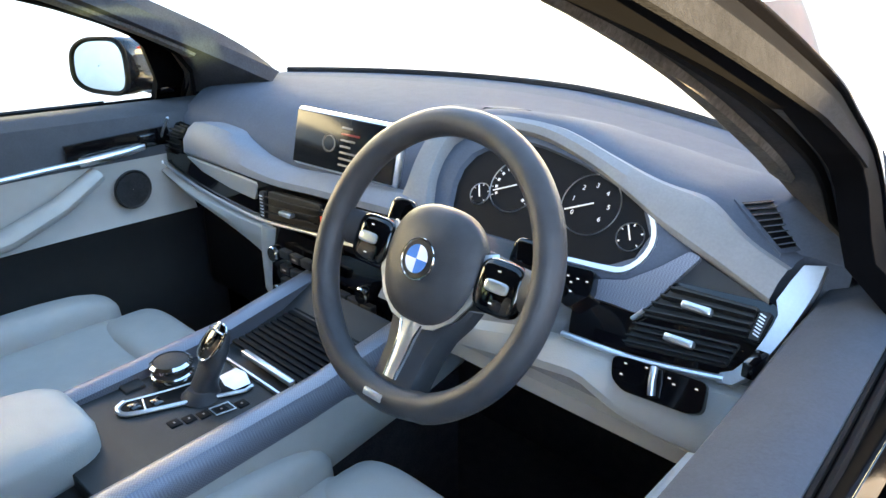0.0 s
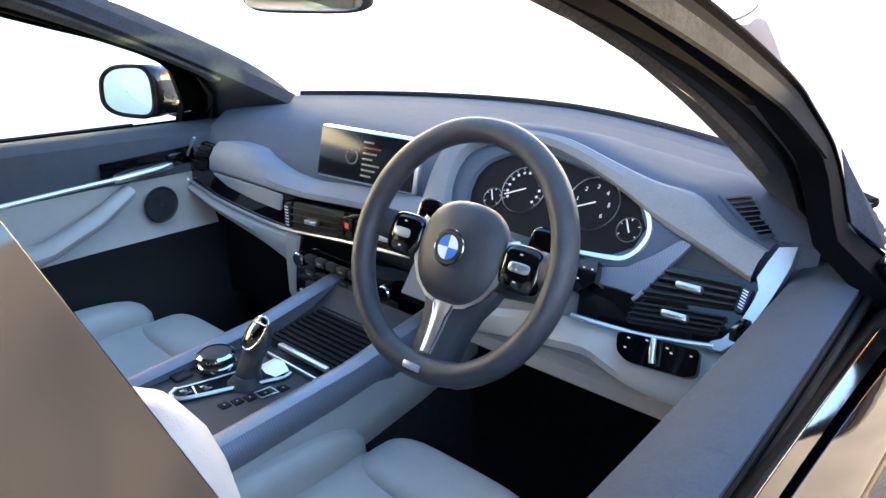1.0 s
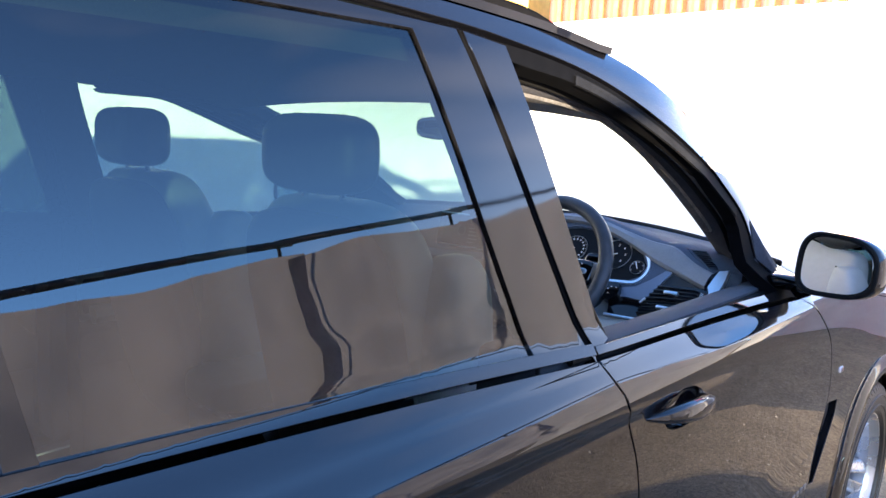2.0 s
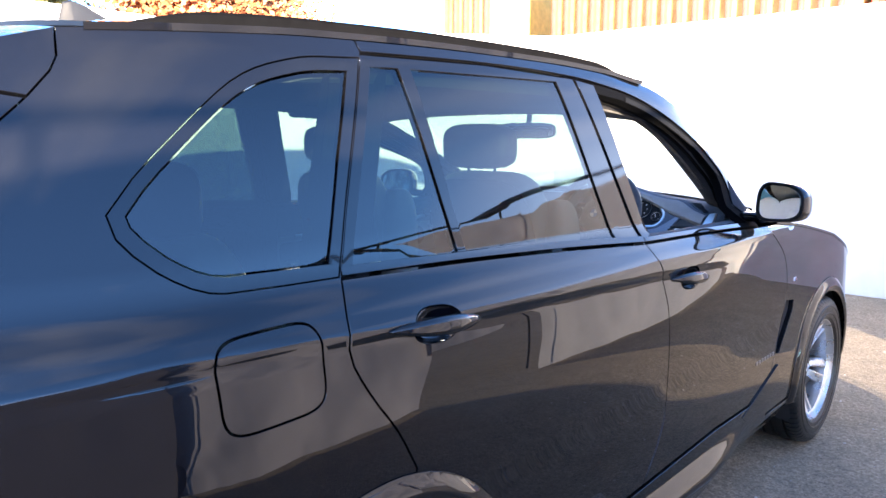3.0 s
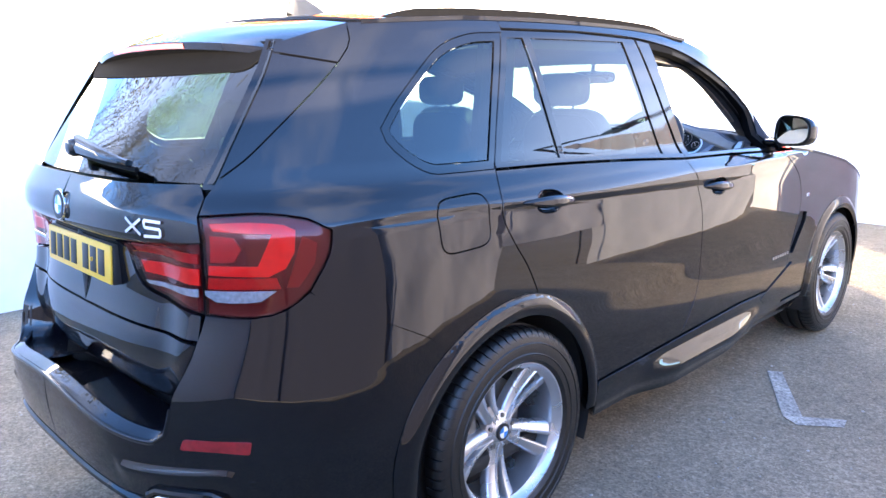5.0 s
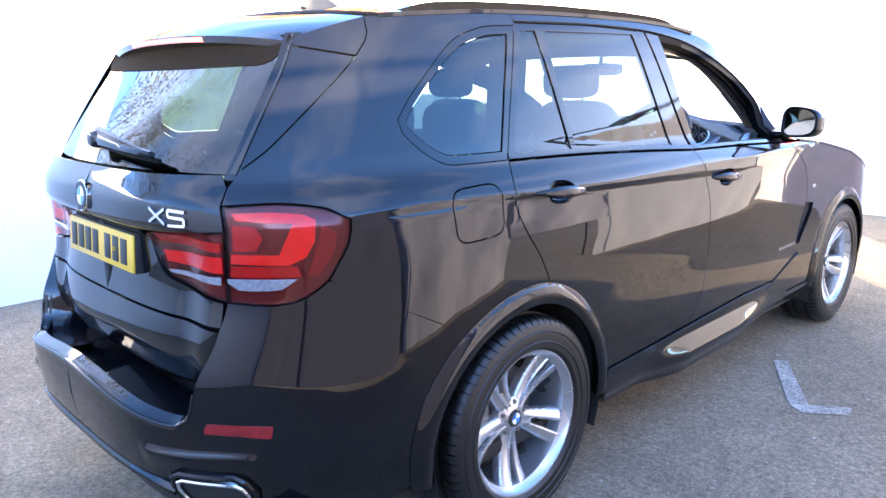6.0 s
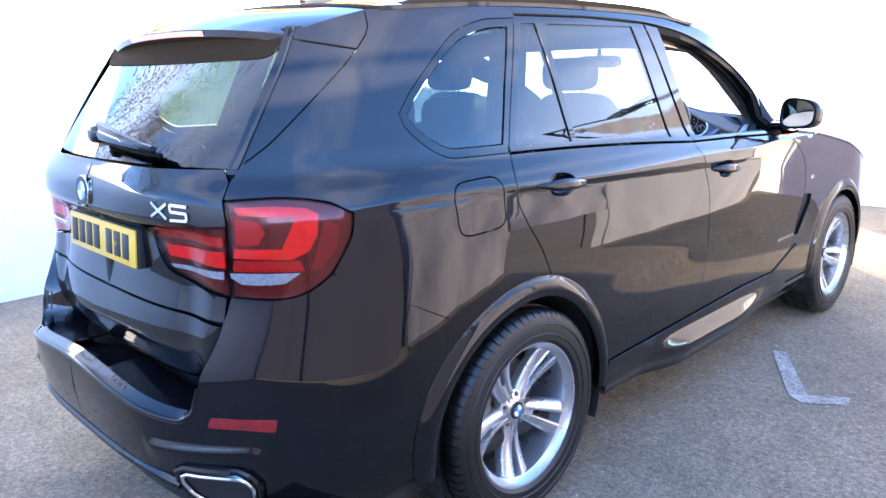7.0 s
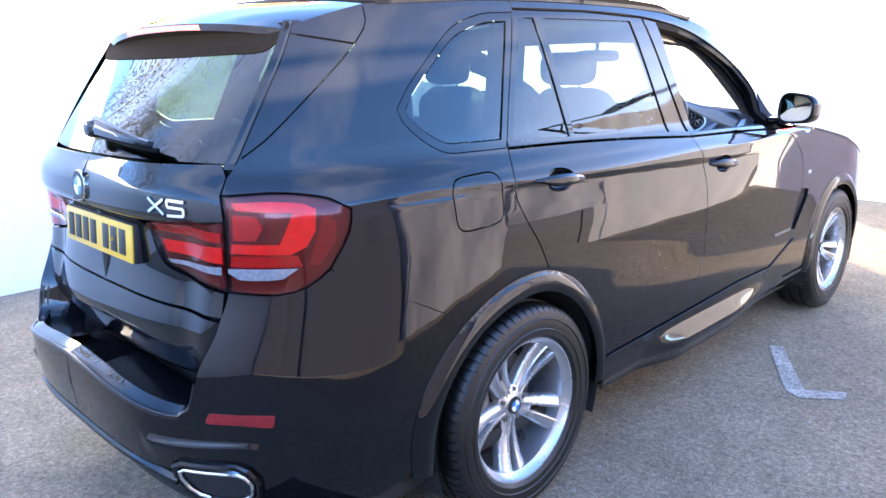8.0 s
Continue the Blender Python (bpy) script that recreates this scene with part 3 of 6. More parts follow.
GRIT = material("pale_grit", (0.34, 0.31, 0.28), 0.9, vary=0.5, scale=20)
grit = raw("loose_grit", gv, gf, GRIT, smooth=False)
tagged(grit, "pale loose grit scattered on the asphalt", "gravel", kind="stuff")

# ---- the car: skin ----
car = new("car")
tagged(car, "black estate off-roader, driver's window down, oyster leather inside", "car")


def arch(cy, a_back, a_front, b, t0, t1, n=40):
    """An arc round a wheel's middle, from angle t0 to t1 (degrees, 0 is forward)."""
    t = np.radians(np.linspace(t0, t1, n))
    return np.stack([cy + np.where(np.cos(t) > 0, a_front, a_back) * np.cos(t), .365 + b * np.sin(t)], -1)


EDGE_R = curve([(-.62, 1.662), (-.3, 1.676), (0, 1.685), (.11, 1.688)])
EDGE_F = curve([(.11, 1.688), (.4, 1.692), (.8, 1.69), (1.062, 1.679), (1.285, 1.665), (1.57, 1.575), (2.0, 1.376), (2.18, 1.196), (2.22, 1.150)])
GAP = curve([(.115, 1.663), (.5, 1.668), (.8, 1.662), (1.0, 1.647), (1.25, 1.605), (1.547, 1.503), (1.95, 1.350), (2.055, 1.170)])
BELT_F, BELT_R = curve([(1.085, 1.185), (1.5, 1.172), (2.04, 1.15)]), curve([(-.045, 1.238), (.3, 1.228), (.7, 1.209), (1.085, 1.185)])
SHUT_R = curve([(-.045, 1.238), (-.07, 1.12), (-.03, 1.03), (.037, .938), (.088, .846)])
SHUT_B = curve([(1.085, 1.185), (1.155, 1.07), (1.20, .945), (1.205, .725), (1.165, .59), (1.06, .452)])
SHUT_F = curve([(2.04, 1.15), (2.24, 1.02), (2.305, .90), (2.30, .80), (2.20, .62), (2.13, .46)])
SHUT_W = line((.115, 1.663), (-.045, 1.238))
SHUT_P = line((.878, 1.655), (1.085, 1.185))
SEAM = curve([(-.62, 1.662), (-.603, 1.615), (-.635, 1.555), (-.78, 1.403), (-.871, 1.312), (-.935, 1.266), (-.966, 1.225), (-.978, 1.182)])
LAMP_TOP = curve([(-.978, 1.182), (-.82, 1.188), (-.70, 1.170), (-.65, 1.140)])
LAMP_END = curve([(-.65, 1.140), (-.662, 1.08), (-.719, .988)])
LAMP_LOW = curve([(-.719, .988), (-.78, .945), (-.86, .927), (-.988, .932)])
BUMP = curve([(-.719, .988), (-.66, .945), (-.55, .893), (-.43, .835), (-.345, .790)])
ARCH = dict(a_back=.50, a_front=.445, b=.481)
BACKARC, FOREARC = arch(0, t0=118, t1=79, **ARCH), arch(0, t0=79, t1=8, **ARCH)
TAILARC = arch(0, t0=118, t1=182, **ARCH)
QWIN = join(curve([(-.482, 1.38), (-.415, 1.462), (-.25, 1.588), (-.08, 1.636), (.105, 1.650)]), line((.105, 1.650), (-.05, 1.243)), curve([(-.05, 1.243), (-.22, 1.246), (-.315, 1.252), (-.40, 1.292), (-.465, 1.345), (-.482, 1.38)]))
FUEL = blob(-.228, 1.107, .099, .077, .42, 44, turn=.03)
CUP_R, CUP_F = blob(.160, 1.124, .066, .036, .8, 40, -.07), blob(1.345, 1.052, .066, .036, .8, 40, -.09)
NARC = dict(cy=2.933, a_back=.475, a_front=.50, b=.462)


def flat_shift(dy=0.0, dn=0.0):
    """The skin, moved along y by a function of (u, z), or along its normal."""
    def f(u, z):
        def g(u, z):
            p = S(u, z).copy()
            p[..., 1] += dy(u, z)
            return p
        e = .002
        n = np.cross(g(u + e, z) - g(u - e, z), g(u, z + e) - g(u, z - e))
        return g(u, z), n / np.maximum(np.linalg.norm(n, axis=-1, keepdims=True), 1e-9)
    return f


def soft_loop(pts, cut=.006):
    """A closed polygon with its corners rounded off."""
    p, out = np.asarray(pts, float), []
    for i in range(len(p)):
        a, b, c = p[i - 1], p[i], p[(i + 1) % len(p)]
        p0, p2 = b + (a - b) / np.linalg.norm(a - b) * cut, b + (c - b) / np.linalg.norm(c - b) * cut
        out += [(1 - t) ** 2 * p0 + 2 * t * (1 - t) * b + t * t * p2 for t in (0, .33, .67, 1)]
    return join(np.array(out))


def smooth01(x):
    x = np.clip(x, 0, 1)
    return x * x * (3 - 2 * x)


def numeric(g):
    """A skin of points g with normals found from its slope."""
    def f(u, z, e=.002):
        n = np.cross(g(u + e, z) - g(u - e, z), g(u, z + e) - g(u, z - e))
        return g(u, z), n / np.maximum(np.linalg.norm(n, axis=-1, keepdims=True), 1e-9)
    return f


def pillar_round(u, z):
    """The front pillar's skin, rolled inward towards the roof and windscreen."""
    zg, ze = np.interp(u, GAP[:, 0], GAP[:, 1]), np.interp(u, EDGE_F[:, 0], EDGE_F[:, 1])
    t = np.clip((z - zg) / np.maximum(ze - zg, .01), 0, 1)
    return S(u, z) - Sn(u, z) * (.009 * t ** 2 * smooth01((u - 1.0) / .3))[..., None]


def sill_skin(u, z):
    """The side skirt: a long blade that stands out, its upper face turned to the sky."""
    env = smooth01((u - .70) / .35) * smooth01((2.02 - u) / .55)
    return S(u, z) + Sn(u, z) * (.047 * env * smooth01((.412 - z) / .07) - .02 * smooth01((.335 - z) / .07))[..., None]


RECESS = flat_shift(lambda u, z: .05 * smooth01((-1.0 - u) / .2) * smooth01((1.115 - z) / .05))
stretch = lambda *pts: np.array([(-1.0 + (u + 1.0) * 1.34 if u < -1.0 else u, z) for u, z in pts])


for side in (1, -1):
    k = dict(side=side)
    fd = panel("front_door", join(BELT_F[::-1], SHUT_B, line((1.06, .452), (1.6, .47), (2.13, .46)), SHUT_F[::-1]), PAINT, car, holes=[CUP_F], grid=.012, **k)
    rd = panel("rear_door", join(BELT_R, SHUT_B, line((1.06, .452), (.44, .432)), FOREARC[::-1], SHUT_R[::-1]), PAINT, car, holes=[CUP_R], grid=.012, **k)
    panel("quarter_panel", join(SHUT_W, SHUT_R, BACKARC[::-1], BUMP[::-1], LAMP_END[::-1], LAMP_TOP[::-1], SEAM[::-1], EDGE_R), PAINT, car, holes=[QWIN, FUEL], grid=.012, **k)
    panel("fuel_lid", FUEL, PAINT, car, grid=.012, **k)
    panel("side_frame", join(EDGE_F, line((2.22, 1.150), (2.055, 1.170)), GAP[::-1], line((.115, 1.663), (.11, 1.688))), PAINT, car, grid=.012, surf=numeric(pillar_round), **k)
    panel("fender", join(SHUT_F, line((2.13, .46), (2.16, .36), (2.47, .36)), arch(t0=180, t1=0, **NARC), line((3.433, .365), (3.50, .40)), curve([(3.50, .40), (3.56, .62), (3.52, .86)]), curve([(3.52, .86), (3.3, .945), (2.95, 1.03), (2.5, 1.11), (2.22, 1.147)]), line((2.22, 1.147), (2.04, 1.15))), PAINT, car,
          holes=[soft_loop([(2.312, .815), (2.415, .802), (2.408, .760), (2.250, .606), (2.208, .612)])], **k)
    panel("fender_vent", soft_loop([(2.306, .825), (2.425, .812), (2.416, .755), (2.252, .596), (2.196, .604)]), DARKIN, car, off=-.020, lip=0, gap=0, **k)
    panel("sill_blade", soft_loop([(1.86, .432), (2.236, .560), (2.244, .468), (1.92, .398)]), GLOSS, car, off=.007, lip=.008, gap=0, **k)
    panel("side_sill", join(line((.45, .428), (1.06, .446), (1.6, .464), (2.13, .454), (2.155, .355), (2.47, .352)), line((2.47, .352), (2.42, .25), (.50, .25), (.44, .36), (.45, .428))), PAINT, car, off=.004, grid=.012, surf=numeric(sill_skin), **k)
    # wheel arch mouldings and wells
    for cy, a in ((0, ARCH), (2.933, NARC)):
        a = {q: v for q, v in a.items() if q != "cy"}
        outer = arch(cy, t0=-3, t1=186, **a)
        inner = arch(cy, a["a_back"] - .075, a["a_front"] - .065, a["b"] - .066, 186, -3)
        def lip_round(u, z, cy=cy, a=a):
            rho = np.hypot((u - cy) / np.where(u > cy, a["a_front"], a["a_back"]), (z - .365) / a["b"])
            return S(u, z) + Sn(u, z) * (.003 + .016 * np.sin(np.pi * np.clip((1 - rho) / .17, 0, 1)))[..., None]
        panel("arch_moulding", join(outer, inner), PAINT, car, lip=.05, grid=.010, surf=numeric(lip_round), gap=-.001, **k)
        bm = revolve([(.30, .45), (.425, .45), (.425, .93)], 48)
        bmesh.ops.translate(bm, verts=bm.verts, vec=(0, cy, .375))
        bmesh.ops.delete(bm, geom=[f for f in bm.faces if f.calc_center_median().z < .2], context="FACES")
        part("wheel_well", bm, DARKIN, car, side=side)
    # quarter window
    qg = panel("quarter_window", inset(QWIN, .026), PRIVACY, car, off=-.006, lip=0, **k)
    panel("window_trim", QWIN, GLOSS, qg, holes=[inset(QWIN, .025)], off=-.001, gap=.0008, **k)
    # rear door glass and frame
    main = join(line((.248, 1.636), (.79, 1.640)), line((.79, 1.640), (.945, 1.212)), line((.945, 1.212), (.318, 1.242)), line((.318, 1.242), (.248, 1.636)))
    small = join(line((.135, 1.634), (.208, 1.636)), line((.208, 1.636), (.288, 1.244)), line((.288, 1.244), (-.008, 1.254)), line((-.008, 1.254), (.135, 1.634)))
    panel("window_frame", join(line((.115, 1.661), (.5, 1.666), (.878, 1.655)), SHUT_P, BELT_R[::-1] + (0, .004), SHUT_W[::-1]), GLOSS, rd, holes=[main, small], off=-.004, grid=.05, **k)
    for nm, o in (("main_pane", main), ("small_pane", small)):
        g = panel(nm, o, PRIVACY, rd, off=-.009, lip=0, gap=-.004, **k)
    panel("belt_trim", join(BELT_R + (0, .004), (BELT_R + (0, .024))[::-1]), PAINT, rd, off=.003, grid=.02, **k)
    panel("belt_trim", join(BELT_F[:-6] + (0, .004), (BELT_F[:-6] + (0, .020))[::-1]), GLOSS, fd, off=.003, grid=.02, **k)
    # front door frame round the open window
    hole = join(curve([(.985, 1.618), (1.2, 1.588), (1.50, 1.497), (1.84, 1.370), (1.918, 1.318)]), line((1.918, 1.318), (1.968, 1.176)), line((1.968, 1.176), (1.130, 1.205)), line((1.130, 1.205), (.985, 1.618)))
    panel("window_frame", join(line((.878, 1.655), (1.0, 1.645)), GAP[GAP[:, 0] > 1.0], line((2.055, 1.170), (2.035, 1.154)), BELT_F[::-1] + (0, .004), SHUT_P[::-1]), FRAMEB, fd, holes=[hole], off=-.004, lip=.03, grid=.05, **k)
    run = GAP[(GAP[:, 0] > 1.12) & (GAP[:, 0] < 1.93)]
    part("frame_strip", loft([[S(u - dx, z - dz) + Sn(u, z) * h for dx, dz, h in ((.004, .012, -.006), (.004, .012, -.0015), (.009, .027, -.0015), (.009, .027, -.006))] for u, z in run]), STRIPD, fd, side=side)
    panel("pillar_cover", join(line((.882, 1.652), (.975, 1.642)), line((.975, 1.642), (1.137, 1.205)), line((1.137, 1.205), (1.090, 1.192)), line((1.090, 1.192), (.882, 1.652))), GLOSS, fd, off=.0, lip=.006, **k)
    if side < 0:
        g = panel("window_pane", hole, WIND, fd, off=-.012, lip=0, gap=-.006, **k)
        g.visible_shadow = False
    # handles: cup, grip
    for d, u, z, tl in ((rd, .157, 1.128, -.07), (fd, 1.345, 1.055, -.09)):
        cup = CUP_R if d is rd else CUP_F
        cc = cup.mean(0)
        def bowl(u, z, cc=cc):
            def g(u, z):
                r2 = ((u - cc[0]) / .067) ** 2 + ((z - cc[1]) / .037) ** 2
                return S(u, z) - Sn(u, z) * (.024 * np.sqrt(np.clip(1.02 - r2, 0, 1)))[..., None]
            e = .002
            n = np.cross(g(u + e, z) - g(u - e, z), g(u, z + e) - g(u, z - e))
            return g(u, z), n / np.maximum(np.linalg.norm(n, axis=-1, keepdims=True), 1e-9)
        panel("handle_cup", cup, PAINT, d, surf=bowl, lip=0, gap=0, grid=.008, **k)
        p, n = S(u, z), Sn(u, z)
        def bend(q, p=p):
            t = q.y / .134
            return Vector((q.x - .026 * t * t, q.y, q.z * (1 - .55 * t * t)))
        part("handle", pillow((0, 0, 0), (.013, .134, .019), .8, 32, bend), PAINT, d, m=Matrix.Translation((p[0] + .024, p[1], p[2])) @ pose(0, 0, 0, math.degrees(tl), -8, 0), side=side)
    # lamps
    lo = join(LAMP_TOP, LAMP_END, LAMP_LOW, line((-.988, .932), (-.978, 1.182)))
    tl = panel("tail_lamp", lo, REDD, car, off=-.016, lip=0, gap=.002, **k)
    o = panel("lens", lo, LENS, tl, lip=.016, gap=.003, **k)
    o.visible_shadow = False
    guide = join(curve([(-.955, 1.166), (-.85, 1.170), (-.765, 1.162), (-.74, 1.148)]), curve([(-.74, 1.148), (-.75, 1.09), (-.775, 1.05), (-.82, 1.030)]), line((-.82, 1.030), (-.978, 1.034)), line((-.978, 1.034), (-.974, 1.058), (-.845, 1.056)), line((-.845, 1.056), (-.80, 1.140)), line((-.80, 1.140), (-.95, 1.148)), line((-.95, 1.148), (-.955, 1.166)))
    panel("light_guide", guide, REDG, tl, off=-.010, lip=.005, gap=0, **k)
    panel("light_guide", join(curve([(-.962, 1.135), (-.90, 1.13), (-.885, 1.10), (-.905, 1.07), (-.968, 1.068)]), line((-.968, 1.068), (-.962, 1.135))), RED, tl, off=-.009, lip=.005, gap=0, **k)
    panel("reflector", join(line((-.978, 1.026), (-.80, 1.026)), line((-.80, 1.026), (-.79, .998), (-.982, .998)), line((-.982, .998), (-.978, 1.026))), RED, tl, off=-.010, lip=.005, gap=0, **k)
    panel("reflector", join(line((-.725, 1.13), (-.69, 1.11)), curve([(-.69, 1.11), (-.70, 1.06), (-.745, 1.0)]), line((-.745, 1.0), (-.775, 1.0), (-.745, 1.08), (-.725, 1.13))), REDM, tl, off=-.011, lip=.005, gap=0, **k)
    panel("reversing_lamp", join(line((-.984, .996), (-.80, .996)), curve([(-.80, .996), (-.84, .970), (-.955, .968), (-.984, .985)]), line((-.984, .985), (-.984, .996))), CLEAR, tl, off=.0012, lip=.005, gap=0, **k)
    li = join(line(*stretch((-.996, 1.113), (-1.10, 1.101), (-1.253, 1.085))), curve(stretch((-1.253, 1.085), (-1.238, 1.03), (-1.205, .975), (-1.13, .952), (-1.0, .936))), line((-1.0, .936), (-.996, 1.113)))
    t2 = panel("inner_tail_lamp", li, REDD, car, off=-.014, lip=0, gap=.002, surf=RECESS, **k)
    o = panel("lens", li, LENS, t2, lip=.014, gap=.003, surf=RECESS, **k)
    o.visible_shadow = False
    for a, b, mt in ((1.086, 1.062, RED), (1.048, 1.006, REDG), (.998, .978, CLEAR)):
        w = np.interp(b, [.97, 1.03, 1.09], [-1.19, -1.232, -1.247])
        panel("reversing_lamp" if mt is CLEAR else "light_bar", join(line(*stretch((-1.003, a), (w, a - .012))), line(*stretch((w, a - .012), (w + .012, b), (-1.003, b))), line(*stretch((-1.003, b), (-1.003, a)))), mt, t2, off=.0012 if mt is CLEAR else -.007, lip=.004, gap=0, surf=RECESS, **k)
    # tailgate flank beside the glass
    panel("tailgate_flank", join(SEAM[(SEAM[:, 1] < 1.553) & (SEAM[:, 1] > 1.268)], curve([(-.935, 1.268), (-.915, 1.33), (-.888, 1.427), (-.862, 1.53), (-.858, 1.581)]), line((-.858, 1.581), (-.637, 1.552))), PAINT, car, **k)
    panel("spoiler_side", join(SEAM[SEAM[:, 1] > 1.553], line((-.637, 1.553), (-.858, 1.582)), line((-.858, 1.582), (-.86, 1.606)), curve([(-.86, 1.606), (-.74, 1.637), (-.62, 1.662)])), PAINT, car, **k)
    panel("glass_border", join(line((-.985, 1.245), (-.955, 1.33), (-.93, 1.427), (-.90, 1.55), (-.895, 1.62)), line((-.895, 1.62), (-.835, 1.62)), line((-.835, 1.62), (-.835, 1.53), (-.86, 1.427), (-.885, 1.33), (-.90, 1.245)), line((-.90, 1.245), (-.985, 1.245))), GLOSS, car, off=-.006, lip=0, gap=0, **k)
    panel("inner_shell", join(line((-1.05, .90), (-.42, .88), (-.42, 1.20), (-.90, 1.30), (-1.05, 1.25)), line((-1.05, 1.25), (-1.05, .90))), DARKIN, car, off=-.05, lip=0, gap=0, grid=.08, **k)
    panel("reflector_strip", soft_loop([(-1.022, .586), (-1.012, .614), (-.850, .607), (-.857, .573)]), REDR, car, off=.003, lip=.01, gap=0, surf=numeric(lambda u, z: S(u, z) + np.stack([0 * u, -.055 * smooth01((-.86 - u) / .40) * smooth01((.93 - z) / .20), 0 * u], -1)), **k)

# tailgate, glass and bumper across the rear
panel("tailgate", join(line((UEND, 1.252), (-1.3, 1.252), (-.985, 1.258), (-.966, 1.225)), line((-.966, 1.225), (-.980, 1.180), (-.984, 1.116)), line(*stretch((-.984, 1.116), (-1.10, 1.107), (-1.26, 1.090))), curve(stretch((-1.26, 1.090), (-1.244, 1.03), (-1.212, .970), (-1.135, .946), (-1.0, .930))), line((-1.0, .930), (-1.002, .862)), line((-1.002, .862), (-1.3, .857), (UEND, .857))), PAINT, car, both=True, grid=.02, surf=RECESS)
SWELL = lambda u, z: -.055 * smooth01((-.86 - u) / .40) * smooth01((.93 - z) / .20)


def bumper_skin(u, z):
    """The bumper: swollen round the corner, with a creased ridge over the tailpipe and one along its lower edge."""
    p = S(u, z).copy()
    p[..., 1] += SWELL(u, z)
    over = smooth01((-.87 - u) / .05) * smooth01((u + 1.24) / .06)
    zc = .507 + .05 * np.clip(-.90 - u, 0, .3)
    ridge = .013 * np.where(z > zc, np.exp(-((z - zc) / .012) ** 2), np.exp(-((zc - z) / .05) ** 2)) * over
    return p + Sn(u, z) * ridge[..., None]


BUMPER = numeric(bumper_skin)
INNER = curve([(-1.004, .862), (-1.008, .825), (-1.022, .775), (-1.038, .725), (-1.048, .668), (-1.062, .622), (-1.09, .603), (-1.13, .602), (-1.25, .618), (-1.36, .632), (-1.5, .648), (UEND, .656)], .02)
panel("rear_bumper", join(BUMP[::-1], TAILARC, line((-.50, .34), (-.62, .29), (-.90, .30)), curve([(-.90, .30), (-1.0, .345), (-1.175, .40), (-1.37, .435), (UEND, .44)]), INNER[::-1], line((-1.004, .862), (-.99, .930)), LAMP_LOW[::-1]), PAINT, car, both=True, surf=BUMPER, lip=.03, grid=.016)
# lower tailgate: a belly under the seam that turns in over a dark ledge
rows = []
for u in np.concatenate([np.linspace(-1.008, -1.10, 8), np.linspace(-1.13, UEND, 22)]):
    b = RECESS(np.array(u), np.array(.8535))[0]
    q = float(smooth01((-1.0 - u) / .10))
    rows.append([b + np.array((0, dy, dz)) for dy, dz in ((.012, .0), (.001, -.003), (-.004 * q, -.02), (-.010 * q, -.05), (-.014 * q, -.085), (-.015 * q, -.112), (-.012 * q, -.121), (-.003, -.150), (.006, -.180), (.014, -.192), (.034, -.199), (.085, -.201))])
rows = rows + [[p * (-1, 1, 1) for p in r] for r in rows[-2::-1]]
part("lower_tailgate", loft(rows), PAINT, car)
RIM = INNER[INNER[:, 1] < .70]
rim = [tuple(p) for p in BUMPER(RIM[:, 0], RIM[:, 1])[0]]
rim = rim + [(-x, y, z) for x, y, z in rim[-2::-1]]
part("bumper_ledge", loft([[(x, y - .001, z - .010), (x, y + .002, z - .002), (x, y + .006, z + .001), (x, y + .022, z + .006), (x, y + .042, z + .0125), (x, y + .046, z + .011), (x * .99, y + .051, z - .004), (x * .97, y + .075, z - .026), (x * .95, y + .12, z - .034), (x * .93, y + .20, z - .036)] for x, y, z in rim[3:-3]]), PAINT, car)
bright = BUMPER(INNER[6:, 0], INNER[6:, 1])[0]
bright = [tuple(p) for p in bright]
bright = bright + [(-x, y, z) for x, y, z in bright[-2::-1]]
part("bumper_rim", sweep([(x, y + .003, z - .003) for x, y, z in bright], disc(.0065, 10), ups=(0, 0, 1)), PAINT, car)
for side in (1, -1):
    cheek = BUMPER(INNER[:30, 0], INNER[:30, 1])[0]
    part("bumper_cheek", loft([[p, p + np.array((-.006, .006, 0)), p + np.array((-.035, .08, -.002)), p + np.array((-.05, .18, -.004))] for p in cheek]), PAINT, car, side=side)
panel("rear_diffuser", join(line((UEND, .45), (-1.37, .442)), curve([(-1.37, .442), (-1.175, .405), (-1.0, .35), (-.90, .30)]), line((-.90, .30), (-.90, .23), (UEND, .23))), MATT, car, both=True, surf=flat_shift(lambda u, z: .02 - .045 * smooth01((-.90 - u) / .3)))
low = [(-1.12, .405), (-1.25, .425), (-1.40, .433), (-1.6, .436), (UEND, .436)]
lip = [tuple(S(u, z) + np.array((0, -.048, 0))) for u, z in curve(low, .03)]
lip = lip + [(-x, y, z) for x, y, z in lip[-2::-1]]
part("diffuser_lip", sweep(lip, [(-.012, -.016), (-.014, -.002), (-.004, .010), (.012, .012), (.014, -.014)], ups=(0, 0, 1)), GLOSS, car)
GLASS_U = lambda z: ip(z, [1.255, 1.266, 1.33, 1.427, 1.55, 1.62], [-.950, -.945, -.925, -.897, -.868, -.862])
DEEP = float(S(GLASS_U(1.258), 1.258)[1] - S(UEND, 1.258)[1])


def rear_glass(t, z, out=0.0):
    """A point of the rear window, t from -1 to 1 across it; it flattens and tucks in towards the spoiler."""
    e = S(GLASS_U(z), z)
    deep = DEEP + (.030 - DEEP) * float(np.clip((z - 1.258) / .36, 0, 1))
    return (float(e[0]) * t, float(e[1]) + .003 - deep * (1 - abs(t) ** 2.3) - out, z)


rg = part("rear_window", loft([[rear_glass(t, z) for t in np.linspace(-1, 1, 49)] for z in np.linspace(1.256, 1.615, 25)]), PRIVACY, car)
rows = []
